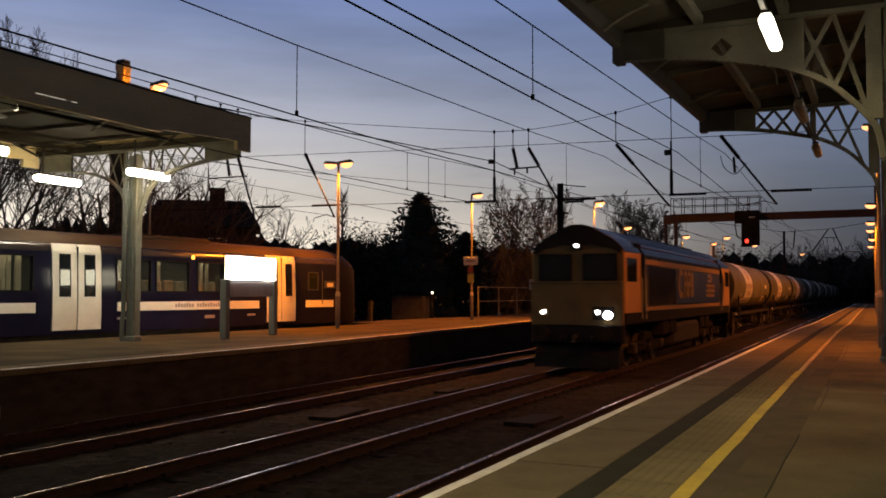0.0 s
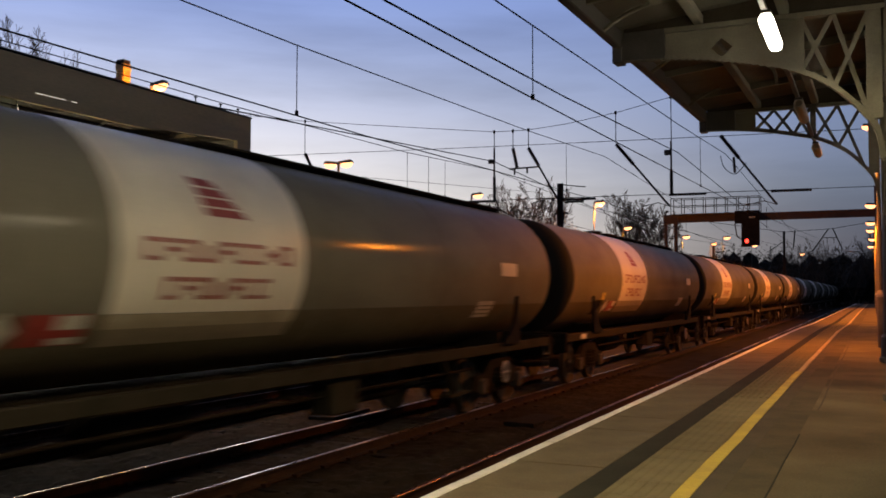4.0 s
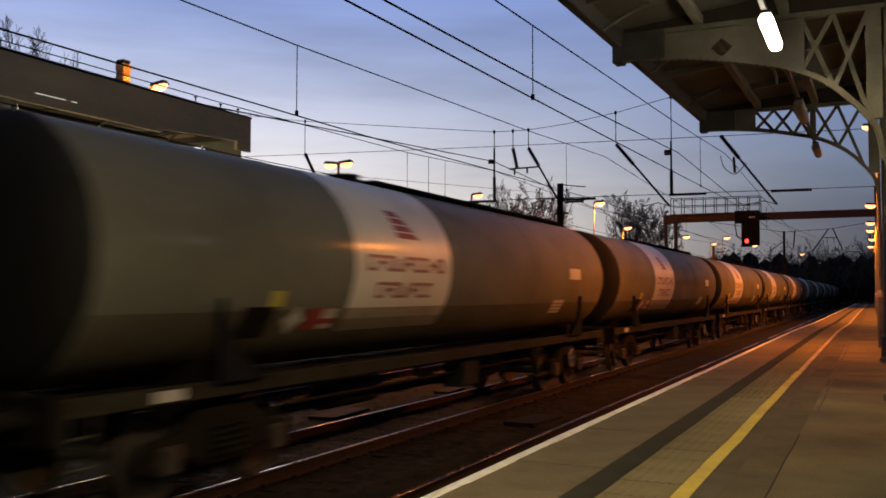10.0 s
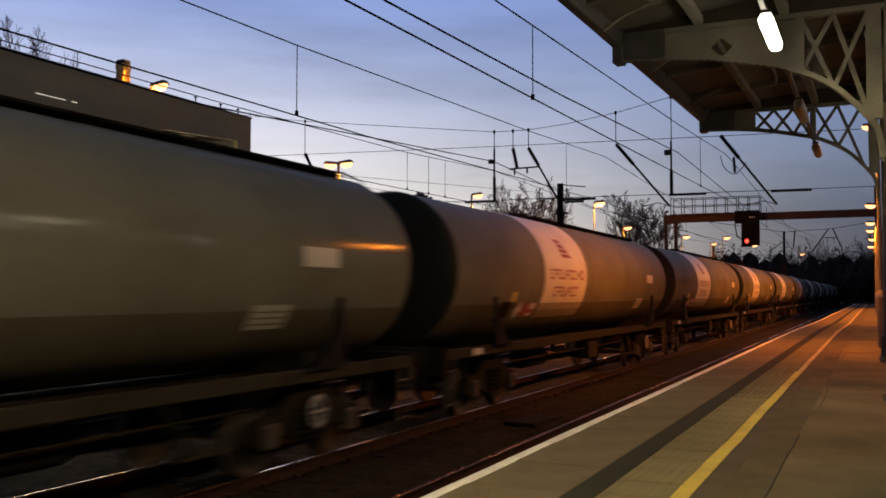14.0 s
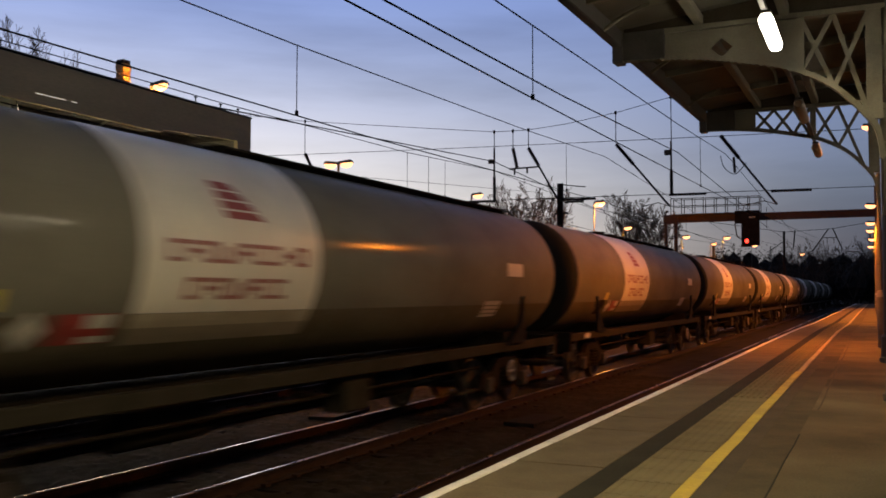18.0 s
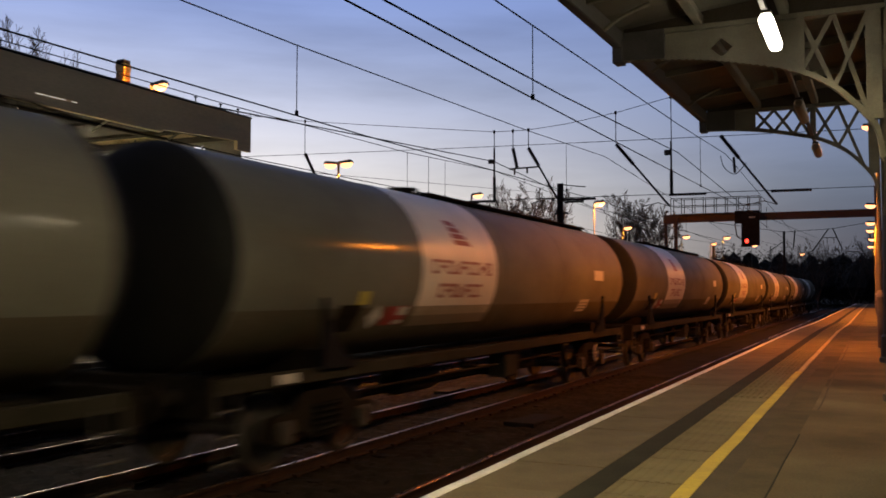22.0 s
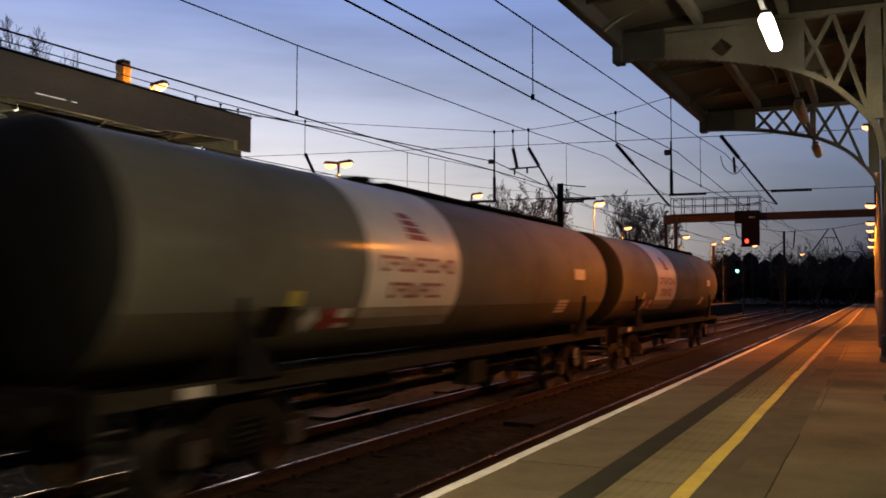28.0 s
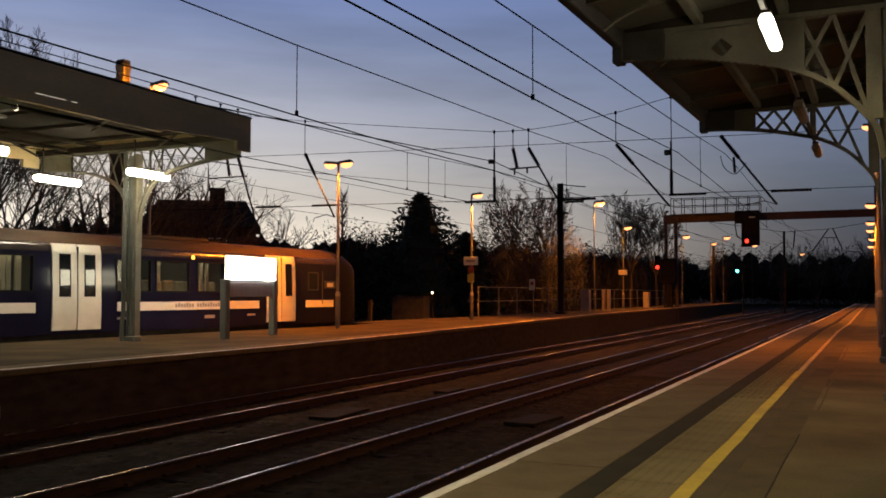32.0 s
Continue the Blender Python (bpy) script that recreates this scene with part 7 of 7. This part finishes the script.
def conifer(x, y, h, w, seed, base=-0.4):
    rng = random.Random(seed)
    t = tagged(empty("conifer", (x, y, base)), "dark dense conifer with drooping ragged boughs", "tree", "conifers")
    part("trunk", Shape().tube([(0, 0, 0), (0, 0, h * 0.5), (0.05, 0, h * 0.97)], [0.22, 0.14, 0.02], 7), BARK, t)
    s = Shape()
    for k in range(420):
        f = (k + rng.random()) / 420
        z = h * (0.06 + 0.94 * f)
        reach = w * (1 - f) ** 0.6 * rng.uniform(0.6, 1.15) + 0.06
        a = rng.uniform(0, 6.283)
        n = int(10 + 26 * (1 - f))
        for i in range(n):
            q = (i + 1) / n
            c = Vector((math.cos(a) * reach * q, math.sin(a) * reach * q, z - 0.12 * reach * q * q + rng.uniform(-0.12, 0.12)))
            c += Vector((rng.gauss(0, 0.12), rng.gauss(0, 0.12), 0))
            d = Vector((math.cos(a) + rng.gauss(0, 0.5), math.sin(a) + rng.gauss(0, 0.5), rng.gauss(0.1, 0.4))).normalized() * rng.uniform(0.2, 0.45)
            e = Vector((rng.gauss(0, 1), rng.gauss(0, 1), rng.gauss(0, 1))).normalized() * 0.10
            s.add([c - d * 0.4, c + e, c + d * 0.7, c - e], [(0, 1, 2, 3)])
    s.lathe([(h * (0.06 + 0.94 * q), w * 0.38 * (1 - q) ** 0.6 * (1 + 0.16 * (i % 2)) + 0.02) for i, q in enumerate(k / 12 for k in range(13))], 11, "z")
    part("crown", s, LEAF, t, "ragged dark needles", smooth=False)


def make_woods():
    rng = random.Random(21)
    # scrub along the bank behind the platforms
    s = Shape()
    for k in range(420):
        u = rng.random()
        y = 55 + 150 * u
        x = -26.5 - 0.06 * (y - 60) - rng.uniform(0, 10)
        hh = rng.uniform(6.6, 8.6) * (1 + 0.45 * u)
        leaf_cloud(s, rng, 420, (x, y, hh * 0.45 - 0.4), (2.0 + u, 2.0 + u, hh * 0.55), 0.2 + 0.18 * u, 0.55)
    tagged(part("scrub_bank", s, SCRUB, smooth=False), "dark bank of winter scrub behind the platform", "scrub", kind="stuff")
    s = Shape()
    for k in range(320):
        x = -70 + 125 * rng.random()
        y = 190 + 80 * rng.random()
        hh = rng.uniform(10, 15)
        leaf_cloud(s, rng, 420, (x, y, hh * 0.42 - 0.4), (4.5, 4.5, hh * 0.56), 0.42, 0.55)
    for k in range(130):
        y = 135 + 50 * rng.random()
        x = 6 + 30 * rng.random()
        hh = rng.uniform(5, 8.5)
        leaf_cloud(s, rng, 300, (x, y, hh * 0.42 - 0.4), (3.5, 3.5, hh * 0.56), 0.36, 0.55)
    tagged(part("far_woods", s, SCRUB, smooth=False), "far dark woods on the skyline", "woods", kind="stuff")
    s = Shape()
    for k in range(300):
        x = -32 - 40 * rng.random()
        y = 46 + 26 * rng.random()
        hh = rng.uniform(6.2, 7.4) + 0.06 * (-x - 32)
        leaf_cloud(s, rng, 160, (x, y, hh * 0.45 - 0.4), (2.2, 2.2, hh * 0.55), 0.20, 0.72)
    for k in range(70):
        x = -46 + 15 * rng.random()
        y = 33.5 + 4 * rng.random()
        hh = 7.0 + 0.35 * math.sin(x * 1.3) + rng.uniform(-0.4, 0.45)
        leaf_cloud(s, rng, 380, (x, y, hh * 0.45 - 0.4), (0.8, 0.8, hh * 0.55), 0.13, 0.7)
    tagged(part("garden_hedges", s, SCRUB, smooth=False), "dark garden hedges beyond the bay", "hedge", kind="stuff")
    # dry leafed bush lit by the platform lamp
    b = tagged(empty("beech_bush", (-20.25, 64.4, -0.4)), "tall bush of dry orange brown leaves lit by a lamp", "bush")
    tw, lf = Shape(), Shape()
    for k in range(16):
        a = rng.random() * 6.3
        grow(tw, rng, Vector((0.3 * math.cos(a), 0.3 * math.sin(a), 0.3)), Vector((0.25 * math.cos(a), 0.25 * math.sin(a), 1)), 2.2, 0.05, 2, 0.2, 0.4)
    leaf_cloud(lf, rng, 15000, (0, 0, 4.1), (2.0, 1.7, 4.2), 0.085)
    part("stem", tw, TWIG, b)
    part("leaves", lf, LEAF_DRY, b, "dry orange brown leaves", smooth=False)


def make_house():
    h = tagged(empty("house", (-31.52, 42.0, -0.4), 36), "dark house with a hipped slate roof and a brick chimney", "house")
    part("wall", box(-5.3, 0.55, -2.8, 2.8, 0, 6.15), HOUSE_WALL, h, smooth=False)
    rf = Shape().add([(-5.6, -3.1, 6.02), (0.8, -3.1, 6.02), (0.0, 0, 7.62), (-4.7, 0, 7.62), (0.8, 3.1, 6.02), (-5.6, 3.1, 6.02)], [(0, 1, 2, 3), (3, 2, 4, 5), (1, 4, 2), (0, 3, 5), (0, 5, 4, 1)])
    part("roof", rf, HOUSE_ROOF, h, "hipped slate roof", smooth=False)
    part("ridge", Shape().tube([(-4.7, 0, 7.63), (0.0, 0, 7.63)], 0.07, 6), HOUSE_ROOF, h)
    part("gutter", box(-5.6, 0.8, -3.2, -3.08, 5.94, 6.03), BLACK, h, smooth=False)
    ch = part("chimney", box(-1.97, -1.17, -0.4, 0.4, 7.1, 8.32, bev=0.04), BRICK_DARK, h, "dark brick chimney")
    part("chimney_cap", box(-2.01, -1.13, -0.44, 0.44, 8.2, 8.36, bev=0.03), BRICK_DARK, ch)
    for x in (-4.0, -1.5):
        w = part("window", box(x - 0.5, x + 0.5, -2.84, -2.8, 4.2, 5.4), GLASS_DARK, h, "dark house window", smooth=False)
        part("frame", Shape().box(x - 0.56, x - 0.5, -2.86, -2.8, 4.14, 5.46).box(x + 0.5, x + 0.56, -2.86, -2.8, 4.14, 5.46).box(x - 0.5, x + 0.5, -2.86, -2.8, 5.4, 5.46), DMU_WHITE, w, smooth=False)


def make_trees():
    bare_tree(-36.3, 28.4, 14.9, 0.17, 5, 7, spread=0.9, wide=10.5, twig=1.7)
    bare_tree(-37.6, 28.9, 15.0, 0.15, 51, 7, spread=0.9, wide=10.5, twig=1.7)
    bare_tree(-35.4, 29.9, 13.6, 0.17, 33, 7, spread=0.9, wide=9.0, twig=1.5)
    bare_tree(-31.0, 25.5, 10.5, 0.19, 6, 6, spread=0.75, up=0.05, trunk=0.4, wide=7)
    bare_tree(-34.0, 29.5, 10.5, 0.13, 7, 6, spread=0.75, up=0.05, trunk=0.35, wide=8)
    bare_tree(-31.5, 28.6, 9.2, 0.12, 9, 6, lean=(0.12, 0.0), spread=0.75, up=0.05, trunk=0.35, wide=7)
    bare_tree(-27.5, 27.0, 8.0, 0.18, 11, 6, lean=(0.15, 0.05), spread=0.75, up=0.05, trunk=0.35, wide=7)
    bare_tree(-25.6, 27.4, 8.2, 0.22, 12, 6, lean=(0.2, 0.2), spread=0.7, wide=7, label="bare spreading tree lit orange by a lamp")
    bare_tree(-26.6, 30.2, 8.4, 0.18, 14, 6, lean=(0.25, 0.1), spread=0.65, wide=7.5)
    bare_tree(-37.8, 54.5, 8.9, 0.15, 15, 6, spread=0.8, up=0.02, trunk=0.5, wide=4.6)
    bare_tree(-28.4, 77.0, 12.6, 0.26, 17, 7, spread=0.9, up=0.05, trunk=0.36, wide=7.8, twig=1.35)
    bare_tree(-26.6, 78.0, 13.2, 0.26, 19, 7, spread=0.9, up=0.05, trunk=0.36, wide=8.0, twig=1.35)
    bare_tree(-25.0, 76.0, 11.2, 0.18, 20, 6, spread=0.62, up=0.05, trunk=0.42, wide=4.6)
    bare_tree(-26.2, 110.0, 15.0, 0.26, 23, 7, spread=0.65, up=0.04, trunk=0.38, wide=9.0, twig=1.3)
    bare_tree(-23.6, 112.0, 13.2, 0.24, 25, 7, spread=0.65, up=0.04, trunk=0.38, wide=7.0, twig=1.3)
    bare_tree(-29.5, 116.0, 12.8, 0.22, 27, 6, spread=0.65, up=0.04, trunk=0.45, wide=5.5)
    for k, (x, y, h) in enumerate(((-35, 66, 8.2), (-33, 68, 7.8), (-37.5, 68, 8.2), (-31, 70, 8.0), (-29.0, 63, 7.2), (-24.5, 66, 7.6), (-40, 70, 7.9), (-22, 64, 6.6), (-21, 150, 10.5), (-14, 165, 10), (-8, 160, 12), (-3, 170, 13), (1, 160, 12.5), (4, 175, 14), (9, 165, 12))):
        bare_tree(x, y, h, 0.13, 40 + k, 6, spread=0.62, trunk=0.12, wide=h * 0.75, label="bare bushy winter tree with many fine twigs")
    bare_tree(-24.6, 58.5, 7.6, 0.14, 31, 6, spread=0.7, up=0.06, trunk=0.4, wide=5.0)
    conifer(-27.1, 55.0, 9.1, 6.2, 3)
    conifer(-24.9, 57.5, 6.6, 2.6, 4)
    conifer(-29.2, 58.0, 6.3, 2.4, 6)
    # poplar
    rng = random.Random(77)
    t = tagged(empty("poplar", (-39.8, 66.0, -0.4)), "slim upright bare poplar", "tree")
    s = Shape().tube([(0, 0, 0), (0, 0, 6), (0.05, 0, 11.0)], [0.2, 0.12, 0.02], 6)
    for k in range(150):
        z = 1.5 + 9.3 * rng.random()
        a = rng.random() * 6.3
        d = Vector((math.cos(a) * 0.2, math.sin(a) * 0.2, 1)).normalized()
        L = 1.7 * (1 - 0.4 * z / 12)
        s.tube([(0, 0, z), Vector((0, 0, z)) + d * L * 0.5 + Vector((math.cos(a), math.sin(a), 0)) * 0.22, Vector((0, 0, z)) + d * L + Vector((math.cos(a), math.sin(a), 0)) * 0.3], [0.035, 0.022, 0.006], 3, caps=False)
    part("crown", s, TWIG, t, smooth=False)


make_house()
make_trees()
make_woods()


# ------------------------------------------------------------------ what moves
def motions():
    ts = [k * 1.0 for k in range(33)]
    walk(LOCO, [(t, pose(TRACKS[1], 34.98 - run(t), 0)) for t in ts])
    for n, w in enumerate(WAGONS):
        walk(w, [(t, pose(TRACKS[1], 61.345 - 6.07 + n * PITCH - run(t), 0)) for t in ts])
    # all wheels of one size roll alike
    for r, things in ((0.46, WAGONS), (0.53, [LOCO])):
        wheels = [c for o in things for c in o.children_recursive if c.name.startswith("wheelset")]
        rows = [(i / 30, pose(0, 0, 0, math.degrees(run(i / 30) / r) % 360, 0, 0)) for i in range(961)]
        walk(wheels[0], rows)
        act = wheels[0].animation_data
        for w in wheels[1:]:
            w.rotation_mode = "QUATERNION"
            d = w.animation_data_create()
            d.action = act.action
            d.action_slot = act.action_slot


motions()
